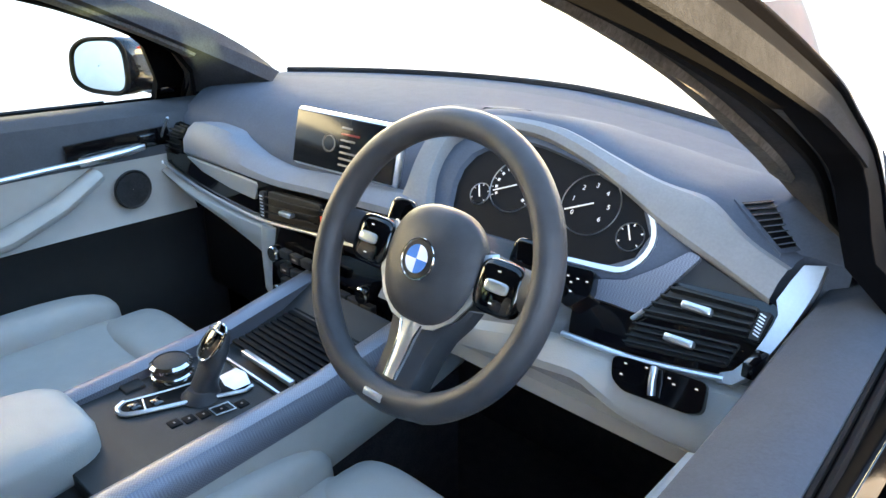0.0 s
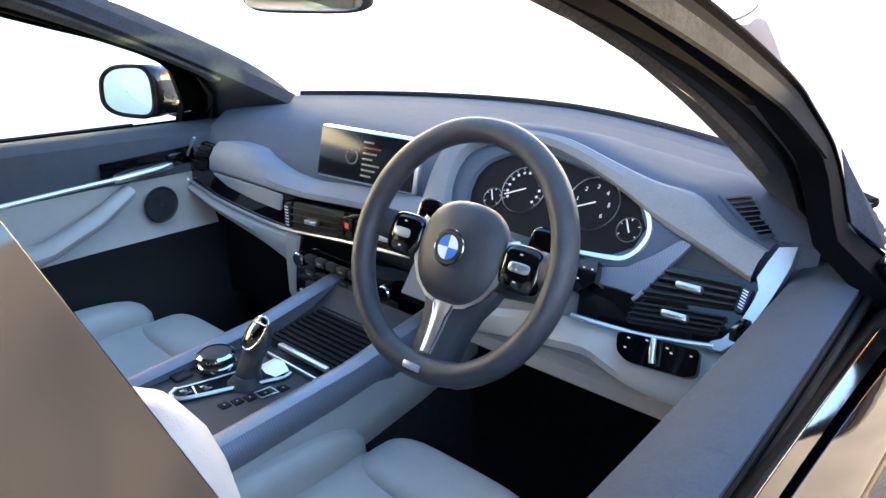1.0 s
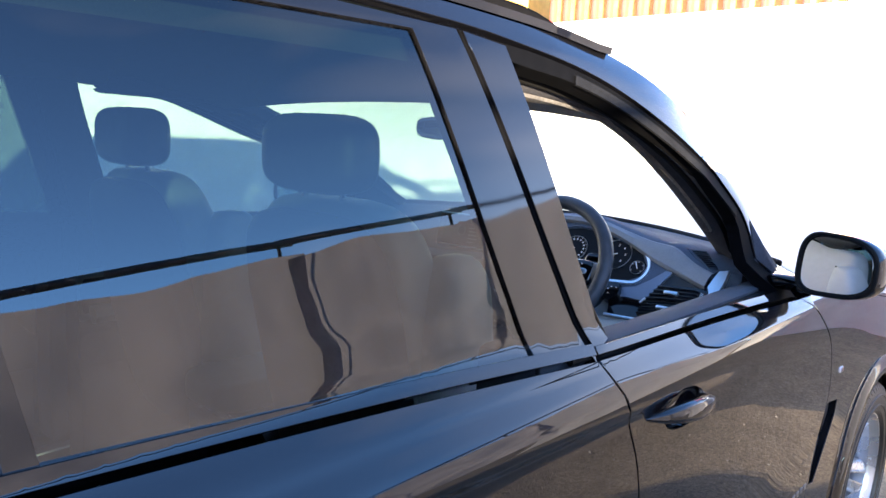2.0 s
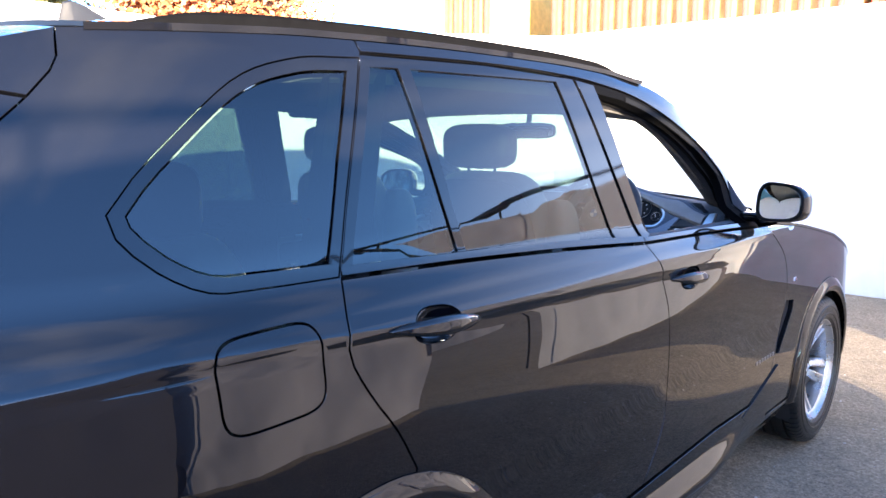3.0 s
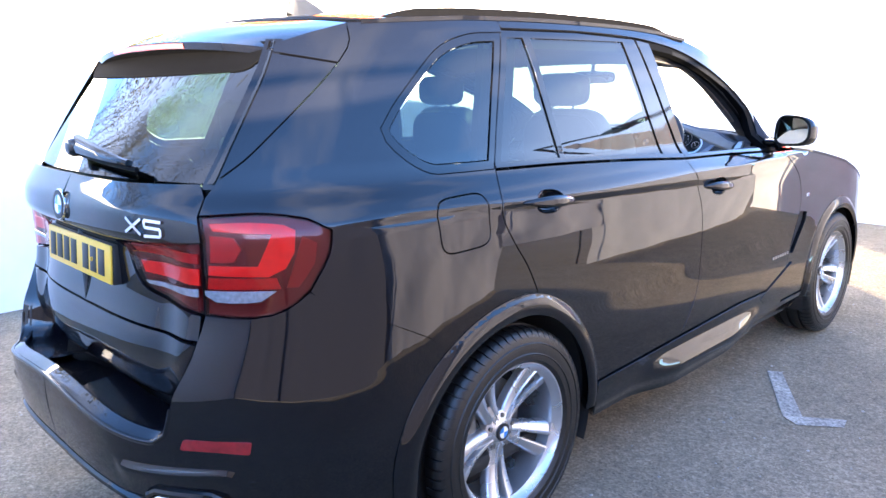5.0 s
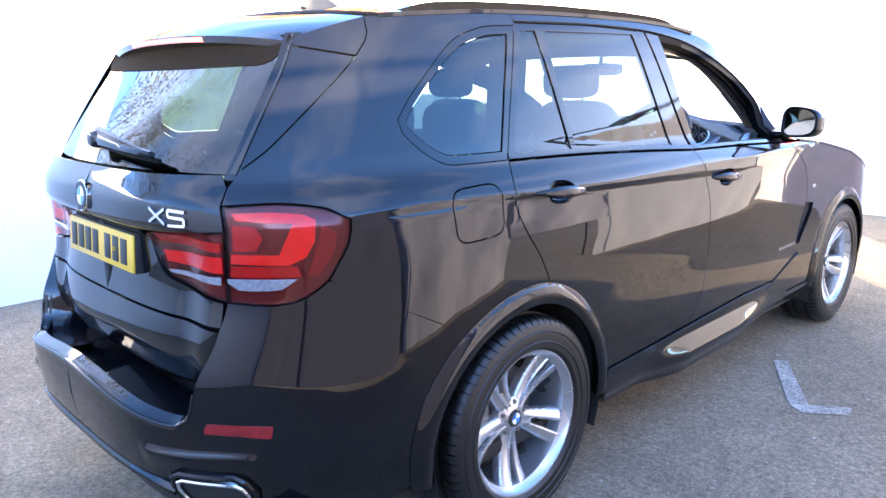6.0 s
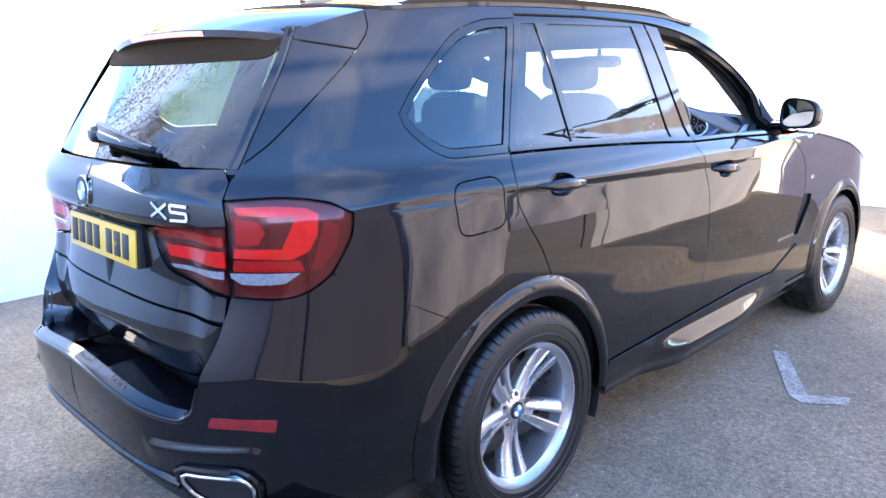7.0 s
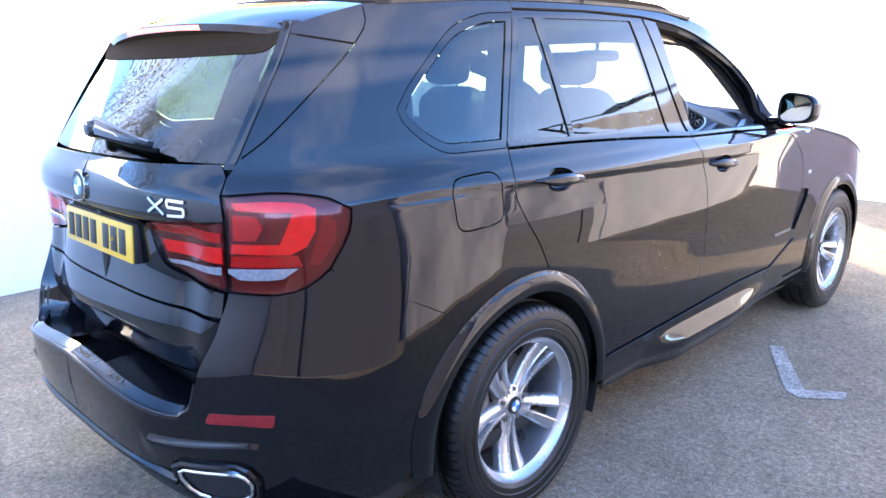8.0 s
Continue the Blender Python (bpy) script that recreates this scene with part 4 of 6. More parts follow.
for t in np.linspace(-.985, .985, 49):
    low = 1.528 + .006 * t * t + .060 * max(0.0, (abs(t) - .80) / .185) ** 3
    rows.append([rear_glass(t, low + (1.612 - low) * q, .005 - .004 * (q == 0)) for q in (0, .04, .3, .6, 1)])
part("window_shroud", loft(rows), FRAMEB, rg)

# roof, spoiler, rails, aerial
def edge_z(y):
    return ip(y, [-.45, -.2, 0, .4, .8, 1.05, 1.25], [1.655, 1.672, 1.684, 1.692, 1.69, 1.680, 1.658])


def side_x(y, z):
    """Half width of the skin at a place along the flank or round the rear corner."""
    us = np.linspace(-1.0, 1.4, 600)
    p = S(us, np.full_like(us, z))
    return float(np.interp(y, p[:, 1], p[:, 0]))


def crown(y, lo=.048):
    return lo * smooth01((y + 1.0) / .9)


rows = []
for y in np.linspace(-.40, 1.27, 40):
    z = float(edge_z(y))
    xe = side_x(y, z) + .002
    s = np.linspace(-1, 1, 33)
    front = max(0.0, (y - 1.1) / .17)
    rows.append([(xe * t, y + .10 * front * (1 - t * t) - .04 * (1 - t * t) * max(0, (-.2 - y) / .2), z + crown(y) * (1 - abs(t) ** 2.4)) for t in s])
part("roof", thick(loft(rows), -.012), PAINT, car)
rows = []
rim_line = curve([(-.62, 1.660), (-.74, 1.628), (-.86, 1.592)], .03)
rim_pts = np.array([S(u, z) for u, z in rim_line])
for t in np.linspace(-1, 1, 41):
    a = abs(t)
    row = []
    for q, p in zip(np.linspace(0, 1, len(rim_pts)), rim_pts):
        bow = (.02 + .07 * q) * (1 - a ** 2.2)
        row.append((p[0] * t, p[1] - bow, p[2] + (crown(-.42) * (1 - q) + .035 * q + .014 * math.sin(math.pi * q)) * (1 - a ** 2.4)))
    x, y, z = row[-1]
    row += [(x, y + .004, z - .020), (x * .99, y + .05, z - .030), (x * .98, y + .14, z - .042), (x * .97, y + .20, z - .040)]
    rows.append(row)
sp = part("roof_spoiler", loft(rows), PAINT, car)
end = rim_pts[-1]
rows = []
for t in np.linspace(-.42, .42, 25):
    a = abs(t)
    x, y, z = end[0] * t, end[1] - .09 * (1 - a ** 2.2), end[2] + .035 * (1 - a ** 2.4)
    k = min(1.0, (.42 - a) / .03)
    rows.append([(x, y + .012, z - .004), (x, y - .001 - .002 * k, z - .0045), (x, y + .0005 - .002 * k, z - .012), (x, y + .003 - .002 * k, z - .0185), (x, y + .016, z - .019)])
part("high_brake_lamp", loft(rows), REDS, sp)
for side in (1, -1):
    pts = []
    for y in np.linspace(-.40, 1.33, 50):
        z = float(edge_z(min(y, 1.25))) - max(0, y - 1.25) * .3
        t = smooth01(np.array((y + .40) / .22)) * smooth01(np.array((1.33 - y) / .25))
        pts.append((side_x(min(y, 1.3), z) - .045, y, z + .002 + .030 * float(t)))
    part("roof_rail", sweep(pts, lambda t: [(-.009, -.034), (-.010, .000), (-.006, .006), (.004, .006), (.010, .000), (.011, -.034)]), RAILB, car, side=side)
rows = []
for q in np.linspace(0, 1, 12):
    y = -.165 + .185 * q
    top = 1.749 + float(ip(q, [0, .10, .18, .6, 1], [.004, .066, .070, .042, .002]))
    half = .006 + .022 * math.sin(math.pi * min(1, .25 + q * .75)) ** .7
    rows.append([(-half, y, 1.733), (-half * .8, y, 1.747), (-half * .30, y - .004, top - .004), (0, y - .006, top), (half * .30, y - .004, top - .004), (half * .8, y, 1.747), (half, y, 1.733)])
part("roof_aerial", loft(rows), MATT, car)

# bonnet, nose and underside
HOODE = curve([(2.22, 1.147), (2.5, 1.11), (2.95, 1.03), (3.3, .945), (3.52, .86)])
rows = []
for u, z in HOODE:
    p = S(u, z)
    s = np.linspace(-1, 1, 25)
    rows.append([(p[0] * t, p[1] + (.16 * (1 - t * t) if u > 3.4 else .05 * (1 - t * t)), z + .055 * (1 - abs(t) ** 3)) for t in s])
part("bonnet", thick(loft(rows), -.01), PAINT, car)
o = panel("front_bumper", join(curve([(3.50, .40), (3.56, .62), (3.52, .86)]), line((3.52, .86), (4.0, .88), (UFRONT, .90)), line((UFRONT, .25), (3.6, .25), (3.50, .40))), PAINT, car, both=True)
part("tail_frame", box((-.62, -.87, .34), (.62, -.83, 1.22), .01), DARKIN, car)
part("underbody", box((-.86, -.92, .24), (.86, 3.6, .30), .02), DARKIN, car)
part("scuttle", loft([[(x, 2.12 + .28 * (1 - (x / .8) ** 2), 1.135), (x, 2.35 + .28 * (1 - (x / .8) ** 2), 1.13)] for x in np.linspace(-.8, .8, 25)]), MATT, car)
rows = []
for (u, z) in EDGE_F[EDGE_F[:, 0] > 1.2][::2]:
    p = S(u, z)
    k = smooth01(np.array((u - 1.2) / .8))
    rows.append([((p[0] - .012) * t, p[1] + (.02 + .30 * float(k)) * (1 - t * t), z + .022 * (1 - t * t) * (1 - float(k)) + .004) for t in np.linspace(-1, 1, 31)])
ws = part("windscreen", loft(rows), WIND, car)
ws.visible_shadow = False

# door mirrors
for side in (1, -1):
    cx, cy, cz, yaw = (1.030, 1.955, 1.256, -10) if side > 0 else (.985, 1.935, 1.247, -27)
    at = Matrix.Translation((cx, cy, cz)) @ pose(0, 0, 0, -5 if side > 0 else -4, 0, yaw)
    edge = lambda t: (.088 * math.copysign(abs(math.cos(t)) ** .62, math.cos(t)) * (1 - .06 * math.sin(t)), .070 * math.copysign(abs(math.sin(t)) ** .62, math.sin(t)) * (1 - .17 * math.cos(t)))
    rows = []
    for d, f in ((-.058, .86), (-.055, .93), (-.045, 1.0), (-.02, 1.03), (.02, 1.0), (.05, .86), (.070, .62), (.080, .30), (.082, .02)):
        rows.append([(edge(t)[0] * f - .02 * max(0, d) / .08, d, edge(t)[1] * f) for t in np.linspace(0, 2 * math.pi, 40, endpoint=False)])
    mm = part("door_mirror", loft(rows, closed=True), PAINT, car, m=at, side=side)
    bm = loft([[(edge(t)[0] * f, -.0555 - .0015 * (1 - f), edge(t)[1] * f) for t in np.linspace(0, 2 * math.pi, 40, endpoint=False)] for f in (.90, .6, .3, .02)], closed=True)
    part("mirror_glass", bm, MIRROR if side > 0 else MIRRORB, mm, m=at, side=side)
    part("mirror_frame", sweep([(edge(t)[0] * .945, -.056, edge(t)[1] * .945) for t in np.linspace(0, 2 * math.pi, 48, endpoint=False)], disc(.0055, 8), closed=True, ups=(0, 1, 0)), RUBBER, mm, m=at, side=side)
    part("mirror_arm", pillow((.905, 2.005, 1.192), (.060, .035, .019), .6), GLOSS, mm, side=side)

# ---- wheels, badges, plate, exhausts ----
def roundel(r, m, parent, name="badge"):
    """A round enamel badge: dark ring with blue and white quarters, facing -y."""
    b = part(name, revolve([(.001, -.004), (r * .9, -.004), (r, -.002), (r, .003)], 40), CHROME, parent, m=m @ pose(0, 0, 0, 0, 0, 90))
    for k, (mt, a0, a1, r0, r1, h) in enumerate(((INK, 0, 360, .62, .93, .0048), (WHITE, 0, 90, 0, .6, .005), (BLUE, 90, 180, 0, .6, .005), (WHITE, 180, 270, 0, .6, .005), (BLUE, 270, 360, 0, .6, .005))):
        n = max(8, int((a1 - a0) / 9))
        an = [radians(a0 + (a1 - a0) * i / n) for i in range(n + 1)]
        bm = loft([[(r * q * math.cos(t), -h, r * q * math.sin(t)) for t in an] for q in (max(r0, .02), r1)])
        part("enamel_ring" if mt is INK else "enamel_quarter", bm, mt, b, m=m, smooth=False)
    return b


def wheel(cy, side, base):
    # tyre with tread blocks
    pitches = 70
    ang = []
    for i in range(pitches):
        ang += [(i / pitches, 0), ((i + .16) / pitches, 0), ((i + .18) / pitches, 1), ((i + .98) / pitches, 1)]
    hw = .128
    prof = [(.248, hw * .86, 0), (.262, hw * .97, 0), (.300, hw, 0), (.335, hw * .97, 0), (.352, hw * .90, 1), (.361, hw * .80, 1), (.364, hw * .66, 1), (.3645, hw * .50, 1), (.355, hw * .49, 0), (.355, hw * .41, 0), (.367, hw * .40, 0), (.368, hw * .10, 0), (.357, hw * .09, 0)]
    full = prof + [(r, -h, k) for r, h, k in prof[::-1]]
    bm = bmesh.new()
    rows = []
    for r, h, k in full:
        row = []
        for a, top in ang:
            t = 2 * math.pi * (a + (.25 * (h / hw) / pitches if k else 0))
            rr = r - (0 if top or not k else .007)
            row.append(bm.verts.new((h, rr * math.cos(t), rr * math.sin(t))))
        rows.append(row)
    n = len(ang)
    for r0, r1 in zip(rows[:-1], rows[1:]):
        for j in range(n):
            bm.faces.new((r0[j], r0[(j + 1) % n], r1[(j + 1) % n], r1[j]))
    bmesh.ops.recalc_face_normals(bm, faces=bm.faces)
    at = Matrix.Translation((.822, cy, .365))
    ty = part("tyre", bm, TYRE, car, m=at, side=side)
    for r in (.283, .318):
        part("sidewall_rib", revolve([(r - .003, hw * .985), (r, hw * 1.012), (r + .003, hw * .985)], 72), TYRE, ty, m=at, side=side)
    # rim
    rim = part("rim", revolve([(.236, -.11), (.232, -.05), (.222, .02), (.226, .085), (.240, .098), (.246, .112), (.256, .114), (.259, .108), (.256, .098)], 72), ALLOY, ty, m=at, side=side)
    part("brake_disc", revolve([(.03, -.005), (.165, -.005), (.168, 0), (.165, .005), (.03, .005)], 48), STEEL, ty, m=at @ Matrix.Translation((-.025, 0, 0)), side=side)
    part("inner_drum", revolve([(.002, -.075), (.233, -.075)], 32), DARKIN, ty, m=at, side=side)
    part("brake_caliper", pillow((-.01, -.13, .05), (.030, .05, .09), .5), STEEL, ty, m=at, side=side)
    hub = part("hub", revolve([(.001, .052), (.030, .052), (.036, .049), (.058, .046), (.070, .036), (.072, .0)], 40), ALLOY, ty, m=at, side=side)
    for i in range(5):
        a0 = radians(base + 72 * i)
        er, et = np.array((0, math.cos(a0), math.sin(a0))), np.array((0, -math.sin(a0), math.cos(a0)))
        for s in (-1, 1):
            rows = []
            for q in np.linspace(0, 1, 14):
                r, c, w = .045 + q * .198, .0185 + .027 * q ** 1.2, .0145 + .0115 * q
                h = .046 - .006 * math.sin(math.pi * q) + .046 * q ** 1.7
                mid = er * r + et * s * c
                rows.append([mid + et * s * a * w + np.array((h + d, 0, 0)) for a, d in ((-1, -.034), (-1, -.004), (-.86, .003), (-.60, .004), (-.48, -.001), (.45, -.004), (.80, -.010), (1, -.020), (.96, -.042))])
            part("spoke", loft(rows, closed=True), ALLOY, ty, m=at, side=side)
        rows = [[er * (.050 + q * .065) + et * w * (.012 + .004 * q) + np.array((.036 - .008 * q, 0, 0)) for w in (-1, -.4, .4, 1)] for q in np.linspace(0, 1, 5)]
        part("spoke_web", thick(loft(rows), -.012), ALLOY, ty, m=at, side=side)
        a1 = a0 + radians(36)
        part("wheel_bolt", revolve([(.001, .050), (.008, .050), (.009, .03)], 10), STEEL, ty, m=at @ Matrix.Translation((0, .056 * math.cos(a1), .056 * math.sin(a1))), side=side)
    bm = revolve([(.001, .003), (.028, .003), (.030, 0), (.030, -.01)], 32)
    part("hub_cap", bm, INK, ty, m=Matrix.Translation((.822 + .056, cy, .365)), side=side)
    for q, mt in enumerate((WHITE, BLUE, WHITE, BLUE)):
        an = [radians(90 * q + 9 * i) for i in range(11)]
        bm = loft([[(.0035, .020 * f * math.cos(t), .020 * f * math.sin(t)) for t in an] for f in (.02, 1)])
        part("hub_badge", bm, mt, ty, m=Matrix.Translation((.822 + .056, cy, .365)), smooth=False, side=side)


for side in (1, -1):
    wheel(0.0, side, -25)
    wheel(2.933, side, -17)

# number plate with plain bars for its characters
pm = Matrix.Translation((0, -.968, 1.008)) @ pose(0, 0, 0, -5, 0, 0)
plate = part("number_plate", box((-.26, -.004, -.056), (.26, .004, .056), .006), YELLOW, car, "yellow number plate", m=pm)
x = -.235
for i in range(7):
    part("plate_bar", box((x, -.0062, -.038), (x + .046, -.003, .038), .002), INK, plate, m=pm)
    x += .062 + (.036 if i == 3 else 0)
part("plate_plinth", box((-.262, .004, -.058), (.262, .03, .058), .004), MATT, plate, m=pm)
part("plate_screw", revolve([(.001, -.0), (.006, 0), (.007, .004)], 12), YELLOW, plate, m=pm @ Matrix.Translation((.13, -.005, 0)) @ pose(0, 0, 0, 0, 0, -90))
roundel(.047, Matrix.Translation((0.0, -1.004, 1.160)) @ pose(0, 0, 0, -6, 0, 0), car)


# raised chrome model mark made of slanted strokes
def stroke(a, b, w=.0075):
    """A flat bar from a to b in the tailgate's (u, z)."""
    bm = bmesh.new()
    rows = []
    for q in np.linspace(0, 1, 6):
        u, z = a[0] + (b[0] - a[0]) * q, a[1] + (b[1] - a[1]) * q
        p, n = S(u, z), Sn(u, z)
        along = np.array(S(b[0], b[1])) - np.array(S(a[0], a[1]))
        across = np.cross(n, along)
        across = across / np.linalg.norm(across) * w * .5
        rows.append([p + across, p + across + n * .006, p - across + n * .006, p - across])
    bm = loft(rows, closed=True)
    bmesh.ops.holes_fill(bm, edges=bm.edges[:])
    return bm


xm = [((-1.235, 1.125), (-1.148, 1.168)), ((-1.222, 1.168), (-1.160, 1.122)), ((-1.132, 1.166), (-1.062, 1.163)), ((-1.132, 1.166), (-1.136, 1.146)), ((-1.136, 1.146), (-1.070, 1.143)), ((-1.070, 1.143), (-1.074, 1.122)), ((-1.074, 1.122), (-1.145, 1.120))]
xm = [tuple((-1.235 + (u + 1.235) * .84, 1.146 + (z - 1.144) * .86) for u, z in ab) for ab in xm]
badge = part("model_badge", stroke(*xm[0]), CHROME, car, "raised chrome strokes")
for a, b in xm[1:]:
    part("stroke", stroke(a, b), CHROME, badge)

# rear wiper
pts = [S(u, z) + Sn(u, z) * .028 for u, z in zip(np.linspace(UEND + .02, -1.235, 14), np.linspace(1.325, 1.290, 14))]
wp = part("rear_wiper", sweep(pts, lambda t: [(-.030 + .022 * t, -.012), (-.030 + .022 * t, .004), (-.012 + .008 * t, .014 - .006 * t), (.012 - .008 * t, .014 - .006 * t), (.026 - .018 * t, .004), (.026 - .018 * t, -.012)], ups=(0, -1, .5)), GLOSS, car)
part("wiper_boss", pillow(S(UEND + .03, 1.318) + Sn(-1.6, 1.318) * .02, (.04, .03, .028), .7), GLOSS, wp)
pts = [S(u, z) + Sn(u, z) * .010 for u, z in zip(np.linspace(UEND + .05, -1.215, 14), np.linspace(1.303, 1.280, 14))]
part("wiper_blade", sweep(pts, disc(.007, 8), ups=(0, -1, .5)), RUBBER, wp)

# exhaust tailpipes: bright trapezoid frames in the bumper's lower corners
for side in (1, -1):
    o = join(line((-1.125, .447), (-.938, .440)), line((-.938, .440), (-.930, .375), (-.955, .345)), line((-.955, .345), (-1.085, .350), (-1.125, .447)))
    sm = []
    for i in range(len(o)):
        sm.append((o[i] + np.roll(o, 1, 0)[i] + np.roll(o, -1, 0)[i]) / 3)
    sm = np.array(sm)
    ctr = sm.mean(0)
    f = BUMPER
    P, N = f(sm[:, 0], sm[:, 1])
    bm = sweep([p + n * .012 for p, n in zip(P, N)], disc(.0065, 8), closed=True, ups=(0, -1, 0))
    ex = part("tailpipe", bm, CHROME, car, side=side)
    panel("tailpipe_mouth", inset(sm, .002), DARKIN, ex, off=.004, surf=f, side=side, gap=0, lip=0)
    P2, N2 = f(inset(sm, -.016)[:, 0], inset(sm, -.016)[:, 1])
    part("tailpipe_surround", sweep([p + n * .004 for p, n in zip(P2, N2)], disc(.012, 8), closed=True, ups=(0, -1, 0)), GLOSS, ex, side=side)

# small fender emblem and raised script low on the front door, as plain bars
for side in (1, -1):
    fb = panel("fender_emblem", blob(2.405, .896, .017, .008, .6, 20), SATIN, car, off=.003, lip=.004, gap=0, side=side)
    for du, mt in ((-.008, BLUE), (.0, INK), (.008, RED)):
        panel("emblem_stripe", join(line((2.405 + du - .003, .890), (2.405 + du + .003, .890), (2.405 + du + .003, .902)), line((2.405 + du + .003, .902), (2.405 + du - .003, .902), (2.405 + du - .003, .890))), mt, fb, off=.0045, lip=0, gap=0, side=side)
    for i in range(7):
        u = 1.985 + .030 * i
        panel("script_bar", join(line((u, .610), (u + .018, .609), (u + .020, .622)), line((u + .020, .622), (u + .003, .623), (u, .610))), STEEL, car, off=.002, lip=.003, gap=0, side=side)

# ---- inside the car ----
floor = part("cabin_floor", box((-.78, -.80, .40), (.78, 2.35, .44), .01), CARPET, car)
part("bulkhead", box((-.78, 2.30, .40), (.78, 2.36, 1.12), .01), CARPET, car)
part("boot_floor", box((-.70, -.86, .72), (.70, -.02, .76), .01), CARPET, car)
rows = []
for y in np.linspace(-.55, 1.40, 28):
    z = float(edge_z(min(1.2, max(y, -.45)))) - .30 * max(0, y - 1.15)
    xe = side_x(min(1.3, max(y, -.45)), z) - .02
    rows.append([(xe * t, y + .10 * (1 - t * t) * max(0, y - 1.1) / .3, z - .055 + .05 * (1 - abs(t) ** 2.4)) for t in np.linspace(-1, 1, 21)])
part("headlining", loft(rows), HEADLINE, car)

# pillars, inner side
for side in (1, -1):
    across = [[], [], [], []]
    for y in np.linspace(1.02, 2.16, 34):
        zg = float(np.interp(y, GAP[:, 0], GAP[:, 1]))
        a = S(y, zg) + np.array((-.016, 0, -.012))
        b = np.array((float(ip(y, [1.0, 1.4, 1.9, 2.2], [.69, .668, .655, .64])), y + .02, float(ip(y, [1.0, 1.33, 1.45, 1.55, 1.69, 1.894, 2.04, 2.2], [1.575, 1.574, 1.548, 1.514, 1.452, 1.350, 1.275, 1.19]))))
        ze = float(np.interp(y, EDGE_F[:, 0], EDGE_F[:, 1]))
        e = S(y, ze) + np.array((-.02, .03, -.008))
        mid = lambda f: a + (b - a) * f + np.array((0, -.010, -.010)) * math.sin(math.pi * f)
        across[0].append([a, mid(.25), mid(.5), mid(.75), mid(.93), b, b + np.array((.006, .03, .022)), b * .6 + e * .4 + np.array((0, .05, .015)), e])
        for k, (f0, f1) in enumerate(((.05, .19), (.60, .84), (.27, .32)), 1):
            lift = np.array((-.002, -.007, -.005))
            across[k].append([mid(f0), mid(f0) + lift, mid((f0 + f1) / 2) + lift * 1.2, mid(f1) + lift, mid(f1)])
    trim = part("front_pillar_trim", loft(across[0], closed=True), PILLAR, car, side=side)
    part("door_seal", loft(across[1]), SEALG, trim, side=side)
    part("trim_strip", loft(across[2][:-5]), SEALG, trim, side=side)
    part("door_seal", loft(across[3]), RUBBER, trim, side=side)
    for dx, dy, dz, r in ((-.020, -.004, -.004, .007),):
        path = [S(u, z) + np.array((dx, dy, dz)) for u, z in GAP[GAP[:, 0] > .98]]
        part("door_seal", sweep(path, disc(r, 8), ups=(1, 0, 0)), RUBBER, trim, side=side)
    rows = []
    for q in np.linspace(0, 1, 12):
        u, z = .93 + .13 * (1 - q), 1.19 + .47 * q
        u = 1.06 - .15 * q
        p = S(u, z)
        rows.append([(p[0] - .02, p[1] - .05, z), (p[0] - .06, p[1] - .06, z), (p[0] - .07, p[1], z), (p[0] - .06, p[1] + .05, z), (p[0] - .02, p[1] + .05, z)])
    part("middle_pillar_trim", loft(rows, closed=True), PILLAR, car, side=side)
    part("middle_pillar_trim", box((.76, .97, .44), (.88, 1.13, 1.20), .02), PILLAR, car, side=side)

# inner trims of the rear pillars and along the roof edge
for side in (1, -1):
    rows = []
    for q in np.linspace(0, 1, 12):
        u, z = -.04 + .17 * q, 1.22 + .44 * q
        p = S(u, z)
        rows.append([(p[0] - .022, p[1] - .075, z), (p[0] - .060, p[1] - .065, z), (p[0] - .070, p[1], z), (p[0] - .060, p[1] + .065, z), (p[0] - .022, p[1] + .075, z)])
    part("rear_pillar_trim", loft(rows), PILLAR, car, side=side)
    rows = []
    for u in np.linspace(-.50, 1.05, 30):
        z = float(edge_z(max(u, -.45)))
        p = S(u, z - .02)
        rows.append([(p[0] - .02, p[1], z - .02), (p[0] - .03, p[1], z - .085), (p[0] - .06, p[1], z - .080), (p[0] - .10, p[1], z - .045)])
    part("roof_side_trim", loft(rows), HEADLINE, car, side=side)
    rows = []
    for q in np.linspace(0, 1, 10):
        u, z = -.36 - .22 * q * (1 - q) * 2 + .06 * q, 1.24 + .40 * q
        rows.append([S(u + du, z) - Sn(u + du, z) * dn for du, dn in ((-.16, .045), (-.12, .075), (-.05, .075), (0, .04))])
    part("tail_pillar_trim", loft(rows), PILLAR, car, side=side)

before = set(bpy.data.objects)
